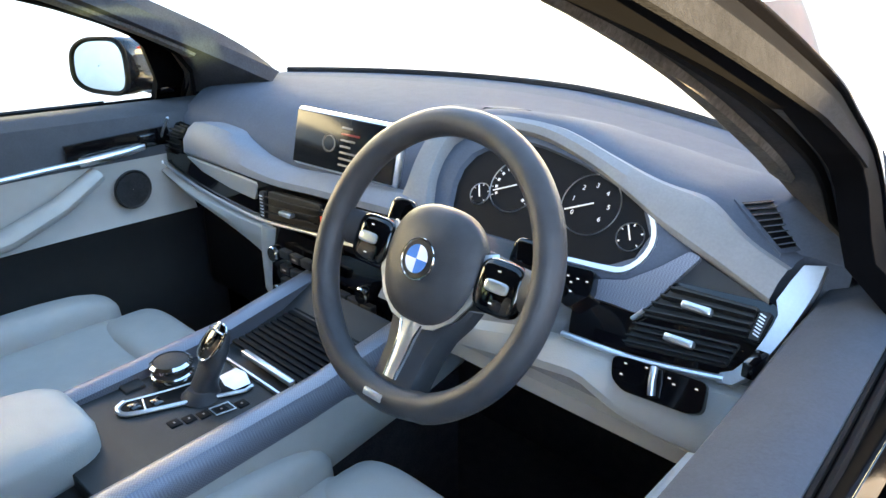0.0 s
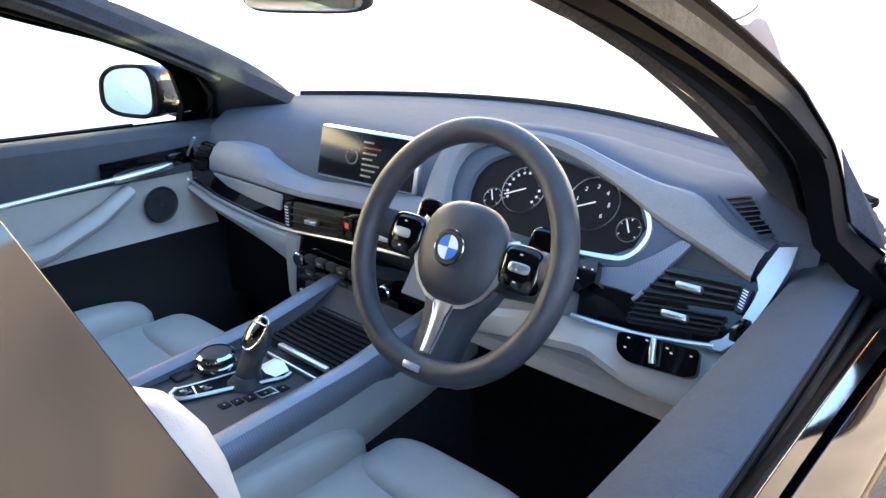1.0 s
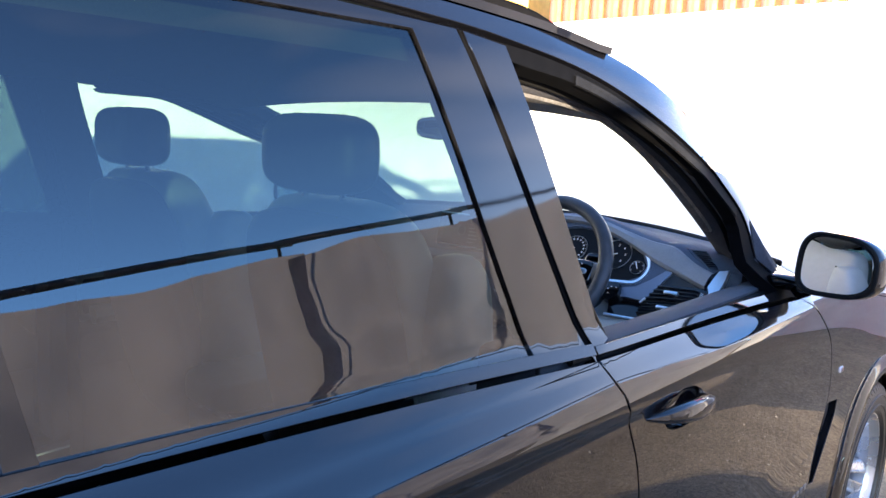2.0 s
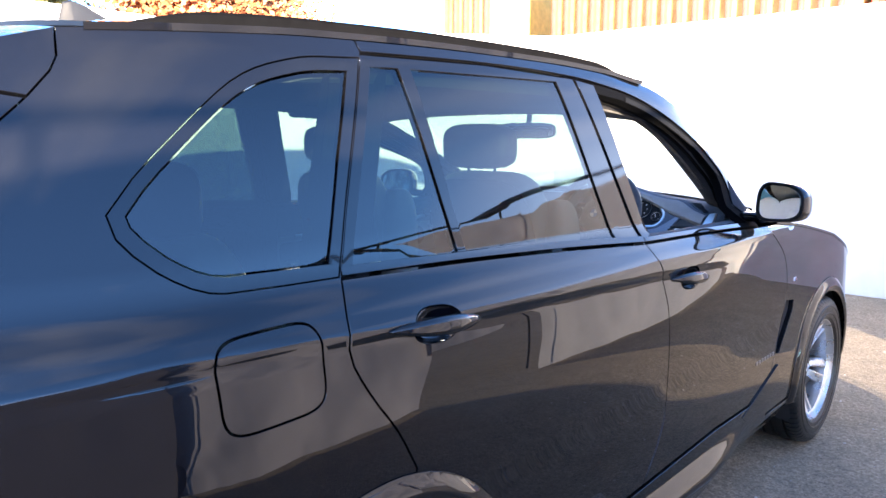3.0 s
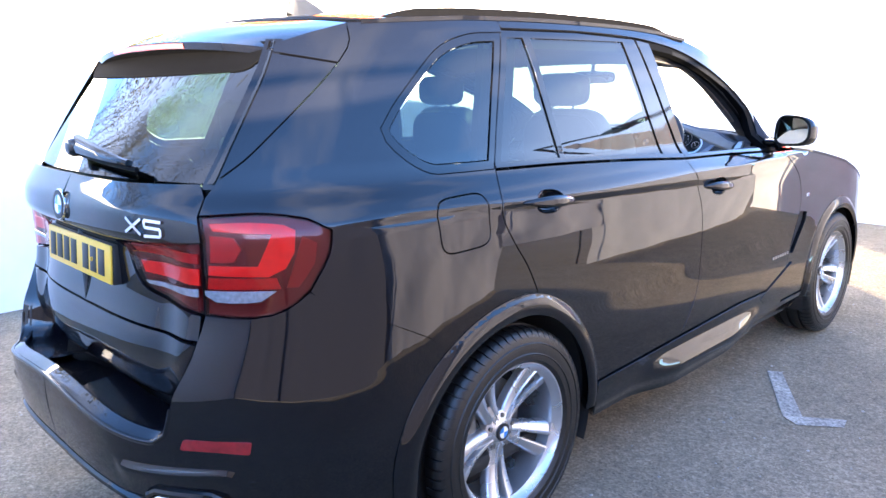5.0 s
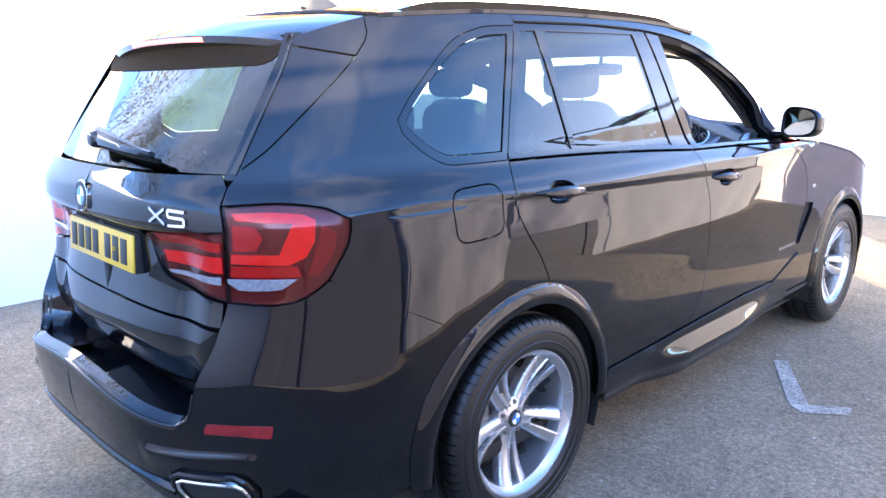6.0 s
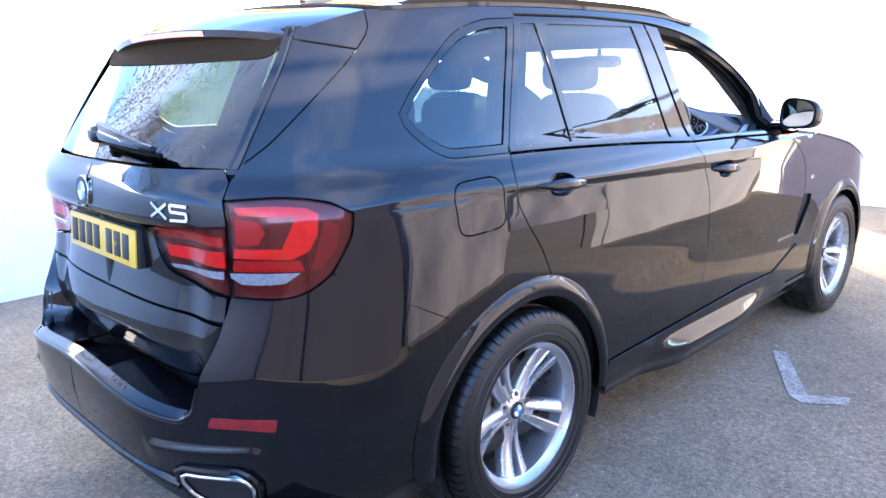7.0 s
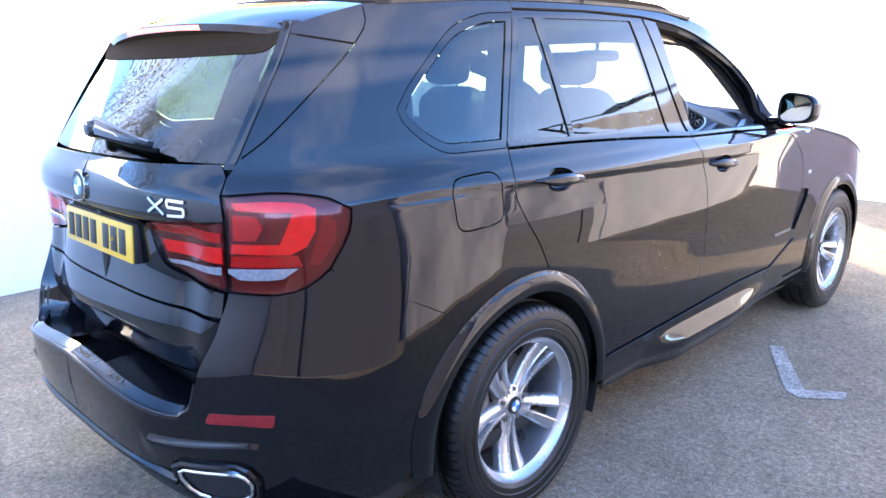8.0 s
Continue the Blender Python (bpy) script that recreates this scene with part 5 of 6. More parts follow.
# door inner trims
for side in (1, -1):
    def sill(y):
        """Section of the trim's top, set in from the door's skin."""
        xo, zo = float(S(y - .05, 1.19)[0]) - .024, 1.196 - .030 * (y - 1)
        return [(xo, zo - .02), (xo, zo + .004), (xo - .012, zo + .008), (xo - .05, zo + .004), (xo - .085, zo - .012), (xo - .102, 1.12), (xo - .105, 1.06)]
    rows = [[(x, y, z) for x, z in sill(y)] for y in np.linspace(1.02, 2.16, 24)]
    dt = part("door_trim", loft(rows), DOORL, car, "slate upper door trim", side=side)
    for dx, r in ((.012, .0055), (.001, .0045)):
        part("window_seal", sweep([(sill(y)[0][0] + dx, y, sill(y)[0][1] + .014) for y in np.linspace(1.08, 2.10, 20)], disc(r, 8), ups=(0, 0, 1)), RUBBER, dt, side=side)
    rows = [[(x - .05 * max(0, y - 1.7), y, z) for x, z in ((.755, 1.062), (.765, 1.0), (.762, .93), (.75, .905))] for y in np.linspace(1.02, 2.03, 20)]
    part("leather_panel", loft(rows), OYSTER, dt, side=side)
    rows = [[(x - .05 * max(0, y - 1.7), y, z) for x, z in ((.75, .905), (.775, .80), (.74, .70), (.74, .46))] for y in np.linspace(1.02, 2.08, 20)]
    part("lower_panel", loft(rows), MATT, dt, side=side)
    if side < 0:
        part("decor_strip", sweep([(.748 - .05 * max(0, y - 1.7), y, 1.092 + .03 * (y - 1.5)) for y in np.linspace(1.74, 1.98, 16)], lambda t: [(-.004, -.022 + .010 * t), (-.006, 0), (-.004, .022), (.004, .022), (.004, -.022)], ups=(0, 0, 1)), GLOSS, dt, side=side)
        part("decor_line", sweep([(.742 - .05 * max(0, y - 1.7), y, 1.072 + .03 * (y - 1.5)) for y in np.linspace(1.1, 1.86, 16)], disc(.006, 8), ups=(0, 0, 1)), SATIN, dt, side=side)
        part("door_pull", sweep([(.738, 1.765, 1.079), (.728, 1.79, 1.082), (.726, 1.88, 1.088), (.735, 1.915, 1.090)], disc(.010, 10), ups=(0, 0, 1)), SATIN, dt, side=side)
    part("armrest", sweep([(.735, 1.05, .925), (.715, 1.40, .935), (.712, 1.58, .955), (.722, 1.70, .995), (.74, 1.80, 1.045)], lambda t: disc(.038 - .014 * t, 12, .75), ups=(0, 0, 1)), OYSTER, dt, side=side)
    part("speaker_ring", revolve([(.040, 0), (.045, .004), (.048, 0)], 36), MATT, dt, m=Matrix.Translation((.738, 1.875, .990)) @ pose(0, 0, 0, 0, 0, 177), side=side)
    part("speaker_mesh", revolve([(.001, .0015), (.041, .0015)], 36), CARPET, dt, m=Matrix.Translation((.738, 1.875, .990)) @ pose(0, 0, 0, 0, 0, 177), side=side)
    part("window_switch", box((.722, 1.905, 1.098), (.738, 1.945, 1.118), .003), GLOSS, dt, side=side)

def settle(before, dx, dy, dz):
    """Moves all that was built since the set before."""
    for ob in set(bpy.data.objects) - before:
        ob.data.transform(Matrix.Translation((dx, dy, dz)))


# dashboard body: a section carried across the car
def dash_plane(x, z, off=0.0):
    """A point of the driver's leaning dashboard face, raised by off."""
    n = np.array((0, -.8, .6))
    x, z = np.broadcast_arrays(np.asarray(x, float), np.asarray(z, float))
    y = 1.95 + .75 * np.maximum(-.05, z - 1.05)
    return np.stack([x, y, z], -1) + n * off


DRIVER = lambda x, z: (dash_plane(x, z), np.broadcast_to(np.array((0, -.8, .6)), np.shape(x) + (3,)).copy())
PASSENGER = lambda x, z: (np.stack([x, 1.97 + .03 * (np.asarray(x) + .35) ** 2, z], -1), np.broadcast_to(np.array((0, -1.0, 0)), np.shape(x) + (3,)).copy())
ring = lambda pts, r=.02: join(curve(pts + pts[:1], r))
poly = lambda pts, r=.02: join(line(*pts, pts[0], step=r))


def soft(pts, cut=.006, step=.02):
    """A polygon with its corners rounded off."""
    p = np.asarray(pts, float)
    out = []
    for i in range(len(p)):
        a, b, c = p[i - 1], p[i], p[(i + 1) % len(p)]
        u, v = (a - b) / np.linalg.norm(a - b), (c - b) / np.linalg.norm(c - b)
        k = min(cut, .4 * np.linalg.norm(a - b), .4 * np.linalg.norm(c - b))
        p0, p2 = b + u * k, b + v * k
        out += [(1 - t) ** 2 * p0 + 2 * t * (1 - t) * b + t * t * p2 for t in (0, .33, .67, 1)]
    return join(np.array(out))


rows = []
for x in np.linspace(-.77, .77, 56):
    top = 1.197 + .010 * (1 - (x / .77) ** 2)
    face = 1.14 if x < .12 else 1.10
    rows.append([(x, 2.66 - .28 * (x / .77) ** 2, top + .008 - .022 * max(0, x) / .77), (x, 2.36 - .12 * (x / .77) ** 2, top + .014), (x, 2.20, top + .012), (x, 2.12, top + .004), (x, 2.09, top - .014), (x, 2.035 if x < .12 else 2.075, face), (x, 2.025, face - .03), (x, 2.03, 1.02), (x, 2.03, .96)])
dash = part("dashboard", loft(rows), DASH, car, "slate leather dashboard top")
part("windscreen_seal", sweep([(r[0][0], r[0][1] - .01, r[0][2] + .003) for r in rows], disc(.010, 8), ups=(0, 0, 1)), RUBBER, dash)

half = set(bpy.data.objects)
# passenger's side: pad, woven inlay, gloss blade, bright line
rows = []
for x in np.linspace(-.60, .15, 44):
    zt = float(ip(x, [-.60, -.537, -.456, -.394, -.314, -.237, -.128, -.045, .15], [1.160, 1.166, 1.164, 1.147, 1.129, 1.124, 1.132, 1.138, 1.150]))
    zb = float(ip(x, [-.62, -.496, -.383, -.26, -.097, .15], [1.086, 1.089, 1.090, 1.092, 1.104, 1.120]))
    h = zt - zb
    rows.append([(x, 2.05, zt - .004), (x, 2.0, zt + .003), (x, 1.982, zt - h * .12), (x, 1.966, zt - h * .45), (x, 1.964, zb + h * .15), (x, 1.974, zb), (x, 2.03, zb - .004)])
part("dash_pad", loft(rows), PADL, dash)
panel("decor_blade", soft([(-.715, 1.075), (-.60, 1.090), (-.297, 1.090), (-.305, 1.012), (-.42, 1.014), (-.585, 1.027), (-.711, 1.050)], .008), GLOSS, dash, off=.0, lip=.03, surf=PASSENGER, gap=0)
panel("decor_inlay", soft([(-.593, 1.088), (-.471, 1.089), (-.361, 1.089), (-.297, 1.086), (-.313, 1.049), (-.412, 1.053), (-.525, 1.066)], .004), INLAY, dash, off=.006, lip=.008, surf=PASSENGER, gap=0)
part("bright_line", sweep([(x, 1.964 + .03 * (x + .35) ** 2, z) for x, z in curve([(-.715, 1.048), (-.585, 1.023), (-.42, 1.010), (-.293, 1.008), (-.104, 1.026), (.10, 1.040)], .03)], disc(.0042, 8), ups=(0, 0, 1)), SATIN, dash)
rows = []
for x in np.linspace(-.735, -.285, 26):
    zt = float(ip(x, [-.735, -.585, -.42, -.285], [1.046, 1.017, 1.004, 1.002]))
    zb = float(ip(x, [-.735, -.594, -.452, -.345, -.285], [1.02, .985, .963, .942, .925]))
    yf = 1.966 + .03 * (x + .35) ** 2
    rows.append([(x, yf + .012, zt), (x, yf - .008, zt - .010), (x, yf - .012, (zt + zb) / 2), (x, yf - .002, zb), (x, yf + .05, zb - .02), (x, yf + .20, zb - .06)])
part("lower_dash", loft(rows), OYSTER, dash, "oyster leather lower dash")
part("glove_box", box((-.70, 2.03, .70), (-.30, 2.20, .93), .03, 3), DIALB, dash)

settle(half, -.032, 0, -.013)
half = set(bpy.data.objects)
# driver's side: leaning face behind the trims
rows = [[dash_plane(x, z, -.014) for x in np.linspace(.10, .745, 30)] for z in np.linspace(1.0, 1.14, 8)]
part("dash_face", loft(rows), DASHL, dash)
rows = []
for x in np.linspace(.20, .715, 30):
    zt = float(ip(x, [.20, .483, .56, .63, .70, .72], [1.00, 1.046, 1.050, 1.056, 1.064, 1.067]))
    zb = float(ip(x, [.20, .46, .507, .545, .583, .635, .78], [.96, 1.0, 1.005, .993, .982, .978, .985]))
    y0 = 1.95 + .75 * max(-.05, zt - 1.05)
    rows.append([(x, y0 + .012, zt), (x, y0 - .010, zt - .006), (x, 1.916, zb + .018), (x, 1.918, zb + .004), (x, 1.935, zb - .006), (x, 2.10, zb - .03)])
part("lower_dash", loft(rows), OYSTER, dash, "oyster leather lower dash")
rows = []
for x in np.linspace(.18, .71, 20):
    rows.append([(x, 1.99, .985), (x, 1.955, .950), (x, 1.955, .925), (x, 1.985, .905), (x, 2.12, .88)])
part("knee_panel", loft(rows), OYSTER, dash)
sp = panel("switch_panel", soft([(.551, 1.049), (.579, 1.053), (.677, 1.058), (.683, 1.030), (.668, 1.024), (.581, 1.019), (.560, 1.027)], .008), GLOSS, dash, off=.014, lip=.02, surf=DRIVER, gap=0)
part("light_switch", sweep([dash_plane(.622, 1.026, .022), dash_plane(.617, 1.040, .026), dash_plane(.612, 1.053, .022)], disc(.0052, 10), ups=(0, 1, 0)), SATIN, sp)
for x, z in ((.572, 1.046), (.572, 1.034), (.600, 1.050), (.612, 1.052), (.632, 1.049), (.640, 1.045), (.668, 1.049)):
    part("switch_mark", box((-.0020, -.0006, -.0010), (.0020, .0006, .0010), .0003), DIALW, sp, m=Matrix.Translation(dash_plane(x, z, .015)) @ pose(0, 0, 0, -37, 0, 0))


def vent(quad, n, parent, surf, off=.006, tab=None):
    """A recessed outlet: quad is its top left, top right, bottom right and bottom left corner in (x, z)."""
    q = np.asarray(quad, float)
    v = panel("air_vent", soft(q, .004), DARKIN, parent, off=off, lip=.01, surf=surf, gap=0)
    for i in range(n):
        f = (i + .5) / n
        a, b = q[0] + (q[3] - q[0]) * f, q[1] + (q[2] - q[1]) * f
        (pa, pb), (na, nb) = surf(np.array((a[0], b[0])), np.array((a[1], b[1])))
        d = np.linalg.norm(q[3] - q[0]) / n
        path = [pa + (pb - pa) * t + na * (off + .0055 + .002 * math.sin(math.pi * t)) for t in np.linspace(0, 1, 6)]
        part("slat", sweep(path, [(-.006, -d * .10), (-.006, d * .06), (.006, d * .30), (.006, d * .16)], ups=tuple(np.cross(na, (-1, 0, 0)))), MATT, v)
    if tab:
        (pt,), (nt,) = surf(np.array([tab[0]]), np.array([tab[1]]))
        lean = math.degrees(math.atan2(nt[2], -nt[1]))
        part("vent_tab", box((-.020, -.010, -.0052), (.020, .004, .0052), .003), SATIN, v, m=Matrix.Translation(pt + nt * (off + .010)) @ pose(0, 0, 0, -lean, tab[2], 0))
    return v


# outer vents in a gloss panel with a bright frame, woven wing above
panel("vent_panel", soft([(.456, 1.098), (.553, 1.099), (.563, 1.114), (.586, 1.146), (.712, 1.155), (.721, 1.145), (.718, 1.120), (.704, 1.085), (.690, 1.073), (.561, 1.057), (.472, 1.052)], .007), GLOSS, dash, off=.002, lip=.02, surf=DRIVER, gap=0)
vent([(.590, 1.142), (.697, 1.146), (.697, 1.115), (.562, 1.100)], 4, dash, DRIVER, tab=(.632, 1.124, -2))
vent([(.560, 1.092), (.693, 1.106), (.686, 1.080), (.555, 1.064)], 4, dash, DRIVER, tab=(.627, 1.087, -2))
part("vent_fin", sweep([dash_plane(.553, 1.092, .010), dash_plane(.566, 1.106, .012)], disc(.003, 8), ups=(0, 1, 0)), SATIN, dash)
tw = panel("thumb_wheel", soft([(.700, 1.143), (.714, 1.144), (.711, 1.114), (.699, 1.114)], .003), MATT, dash, off=.010, lip=.01, surf=DRIVER, gap=0)
for i in range(7):
    part("thumb_mark", box((-.004, -.0006, -.0009), (.004, .0006, .0009), .0002), WHITE, tw, m=Matrix.Translation(dash_plane(.706, 1.119 + .0034 * i, .0108)) @ pose(0, 0, 0, -37, 20, 0))
panel("decor_wing", soft([(.440, 1.105), (.474, 1.119), (.521, 1.130), (.557, 1.154), (.589, 1.181), (.606, 1.178), (.586, 1.147), (.566, 1.112), (.553, 1.100), (.515, 1.101), (.456, 1.098)], .004), DECOR, dash, off=.005, lip=.02, surf=DRIVER, gap=0)
panel("dash_gusset", soft([(.596, 1.180), (.708, 1.152), (.586, 1.143)], .004), MATT, dash, off=-.002, lip=.02, surf=DRIVER, gap=0)
part("bright_frame", sweep([dash_plane(x, z, .008) for x, z in curve([(.466, 1.050), (.561, 1.053), (.628, 1.060), (.690, 1.069)], .02)], disc(.0042, 10, 1.2), ups=(0, 1, 0)), SATIN, dash)
panel("bright_frame", join(curve([(.684, 1.073), (.697, 1.079), (.708, 1.094), (.717, 1.120), (.721, 1.145), (.713, 1.158), (.720, 1.180), (.727, 1.198)], .012), curve([(.750, 1.203), (.750, 1.180), (.737, 1.127), (.716, 1.079), (.702, 1.066), (.684, 1.064)], .012)), SATIN, dash, off=.010, lip=.014, surf=DRIVER, gap=0)

settle(half, 0, -.010, -.013)
half = set(bpy.data.objects)
# outer vent, thumb wheel and centre vents of the passenger's side
panel("vent_panel", soft([(-.660, 1.156), (-.602, 1.154), (-.622, 1.123), (-.640, 1.086), (-.600, 1.062), (-.722, 1.068), (-.700, 1.116)], .006), GLOSS, dash, off=-.012, lip=.01, surf=PASSENGER, gap=0)
part("vent_edge", sweep([(x, 1.958 + .03 * (x + .35) ** 2, z) for x, z in curve([(-.650, 1.172), (-.700, 1.118), (-.724, 1.066), (-.712, 1.048)], .02)], disc(.0035, 8), ups=(0, 1, 0)), SATIN, dash)
vent([(-.660, 1.148), (-.612, 1.147), (-.634, 1.120), (-.692, 1.118)], 3, dash, PASSENGER, off=-.008)
vent([(-.696, 1.112), (-.640, 1.112), (-.655, 1.074), (-.712, 1.074)], 3, dash, PASSENGER, off=-.008)

settle(half, -.032, 0, -.013)
half = set(bpy.data.objects)
# demister vent in the corner of the dash top
def dash_corner(x, y, h=0.0):
    return (x, y + .060, 1.233 - .39 * (x - .614) + .02 * (y - 2.062) + h)


at = lambda e, t: (e[0][0] + (e[1][0] - e[0][0]) * t, e[0][1] + (e[1][1] - e[0][1]) * t)
near_edge, far_edge = ((.605, 2.064), (.694, 2.006)), ((.632, 2.138), (.706, 2.046))
hole_f, hole_b = ((.615, 2.066), (.690, 2.017)), ((.634, 2.122), (.699, 2.046))
dv = part("demister_vent", loft([[dash_corner(*at(near_edge, t), -.012), dash_corner(*at(near_edge, t), .002), dash_corner(*at(far_edge, t), .002), dash_corner(*at(far_edge, t), -.012)] for t in np.linspace(0, 1, 8)]), DASH, dash)
part("vent_mouth", loft([[dash_corner(*at(hole_f, t), .0028), dash_corner(*at(hole_b, t), .0028)] for t in np.linspace(0, 1, 8)]), DIALB, dv)
for i in range(8):
    t = (i + .5) / 8
    part("slat", sweep([dash_corner(*at(hole_f, t), .004), dash_corner(*at(hole_b, t), .004)], [(-.0014, -.0012), (-.0014, .0004), (.0014, .0012), (.0014, -.0004)], ups=(0, 0, 1)), DASH, dv)

# instrument binnacle: hood, lining, dials
HB = curve([(.150, 1.10), (.144, 1.137), (.122, 1.179), (.118, 1.217), (.132, 1.244), (.190, 1.264), (.285, 1.267), (.344, 1.258), (.412, 1.242), (.479, 1.220), (.537, 1.198), (.589, 1.183), (.632, 1.172), (.673, 1.160), (.705, 1.151)], .015)
HA = curve([(.060, 1.10), (.064, 1.150), (.060, 1.20), (.070, 1.245), (.115, 1.275), (.195, 1.286), (.262, 1.289), (.314, 1.288), (.360, 1.281), (.436, 1.264), (.514, 1.249), (.584, 1.243), (.619, 1.227), (.660, 1.208), (.713, 1.193)], .015)
k = np.linspace(0, 1, 60)
HB = np.stack([np.interp(k, np.linspace(0, 1, len(HB)), HB[:, i]) for i in (0, 1)], -1)
HA = np.stack([np.interp(k, np.linspace(0, 1, len(HA)), HA[:, i]) for i in (0, 1)], -1)
rows = []
for b, a in zip(HB, HA):
    rows.append([dash_plane(*b, -.03), dash_plane(*b, .004), dash_plane(*(b * .9 + a * .1), .012), dash_plane(*(b * .5 + a * .5), .016), dash_plane(*(b * .12 + a * .88), .009), dash_plane(*a, -.002)])
hood = part("instrument_hood", loft(rows), DASHL, car, "grey leather hood over the instruments")
rows = []
for a in HA[12:]:
    p = dash_plane(*a, -.002)
    end = 2.46 - .12 * (a[0] / .77) ** 2
    rows.append([p, p + np.array((0, .012, .004)), p + np.array((0, .05, .004 * (1 - a[0]))), p * .5 + np.array((a[0], end, 1.222)) * .5 + np.array((0, 0, .008)), (a[0], end, 1.207)])
part("hood_top", loft(rows), DASH, hood, "slate leather top")
rows = []
for x in np.linspace(-.16, .125, 16):
    f = smooth01(np.array((x + .16) / .26))
    rows.append([(x, 2.20 - .078 * f, 1.212), (x, 2.205 - .078 * f, 1.216 + .062 * f), (x, 2.23 - .06 * f, 1.219 + .064 * f), (x, 2.30, 1.221 + .036 * f), (x, 2.47, 1.207)])
part("hood_top", loft(rows), DASH, hood, "slate leather top")
CLUSTER = ring([(.19, 1.128), (.168, 1.18), (.180, 1.225), (.26, 1.256), (.36, 1.249), (.45, 1.230), (.500, 1.212), (.524, 1.185), (.516, 1.157), (.486, 1.141), (.40, 1.134)])
cl = panel("instrument_panel", CLUSTER, DIALB, car, off=-.006, lip=.0, surf=DRIVER, gap=0)
nn = 72
cidx = np.linspace(0, len(CLUSTER), nn, endpoint=False)
cp = np.stack([np.interp(cidx, np.arange(len(CLUSTER) + 1), np.append(CLUSTER[:, i], CLUSTER[0, i])) for i in (0, 1)], -1)
rows = []
for q in cp:
    d = q - np.array((.35, 1.19))
    o = q + d * np.array((.16, .10))
    w = q + d * np.array((.55, .50))
    rows.append([dash_plane(*q, -.006), dash_plane(*(q + d * .03), .001), dash_plane(*o, .0005), dash_plane(*w, -.020)])
rows.append(rows[0])
part("binnacle_lining", loft(rows), DASH, cl)
sr = [dash_plane(x, z, .002) for x, z in curve([(.452, 1.236), (.478, 1.230), (.509, 1.214), (.529, 1.194), (.536, 1.174), (.528, 1.153), (.511, 1.139), (.488, 1.135), (.43, 1.131), (.38, 1.128)], .01)]
part("surround_ring", sweep(sr, lambda t: [(-.001 - .004 * math.sin(math.pi * t) ** .6, -.003), (-.001 - .003 * math.sin(math.pi * t) ** .6, .003), (.001 + .003 * math.sin(math.pi * t) ** .6, .002), (.001 + .003 * math.sin(math.pi * t) ** .6, -.003)], ups=(0, -.8, .6)), SATIN, cl)
def numeral(text, size, m, parent):
    """A flat numeral standing in the xz plane."""
    c = bpy.data.curves.new("numeral", "FONT")
    c.body, c.size, c.align_x, c.align_y, c.extrude = text, size, "CENTER", "CENTER", .0002
    tmp = bpy.data.objects.new("numeral", c)
    me = bpy.data.meshes.new_from_object(tmp)
    bpy.data.objects.remove(tmp)
    me.transform(m @ pose(0, 0, 0, 90, 0, 0))
    me.materials.clear()
    me.materials.append(DIALW)
    ob = new("numeral", me)
    ob.parent = parent


DM = pose(0, 0, 0, -37, 0, 0)
for x, z, r, n in ((.278, 1.199, .045, 13), (.419, 1.202, .0485, 11), (.221, 1.177, .0195, 5), (.498, 1.178, .0215, 5)):
    dm = Matrix.Translation(dash_plane(x, z, -.004)) @ DM
    d = part("dial", revolve([(r - .0016, 0), (r - .0008, .002), (r, 0)], 48), SATIN, cl, m=dm @ pose(0, 0, 0, 0, 0, -90))
    for i in range(n):
        a = radians(215 - 250 * i / (n - 1))
        small = r < .04
        if abs(x - .419) < .01:
            continue
        bm = box((-.0008, -.001, r * .74), (.0008, 0, r * .90), .0002) if small else box((-.0022, -.001, r * .68), (.0022, 0, r * .78), .0003)
        part("dial_mark", bm, DIALR if (i >= n - 2 and x > .4 and not small) else DIALW, d, m=dm @ pose(0, 0, 0, 0, 90 - math.degrees(a), 0), smooth=False)
        if not small:
            part("dial_mark", box((-.0005, -.001, r * .86), (.0005, 0, r * .94), .0001), DIALW, d, m=dm @ pose(0, 0, 0, 0, 90 - math.degrees(a), 0), smooth=False)
    if abs(x - .419) < .01:
        for i in range(7):
            a = radians((i - 3) * 43)
            numeral(str(i), .0105, dm @ Matrix.Translation((r * .62 * math.sin(a), -.0012, r * .62 * math.cos(a))), d)
    part("needle", box((-.0010, -.003, -.006), (.0010, -.0015, r * .84), .0003), DIALW, d, m=dm @ pose(0, 0, 0, 0, -116 if r > .04 else -30, 0))

settle(half, 0, -.010, -.011)
# steering wheel
SWM = Matrix.Translation((.381, 1.749, 1.185)) @ pose(0, 0, 0, -26, 0, 0)
R = .1765
sw = part("steering_wheel", sweep([(R * math.cos(t), 0, R * math.sin(t) * (1 if math.sin(t) > -.93 else .985)) for t in np.linspace(0, 2 * math.pi, 96, endpoint=False)], disc(.0185, 16, 1.05), closed=True, ups=(0, 1, 0)), WHEELL, car, "black leather steering wheel with silver spoke", m=SWM)
part("hub_cover", pillow((0, .020, -.002), (.078, .034, .076), .82, 36, lambda q: Vector((q.x * (1 - .10 * (q.z < 0) * abs(q.z) / .076), q.y * (1 - .3 * (q.x / .078) ** 2), q.z))), WHEELL, sw, m=SWM)
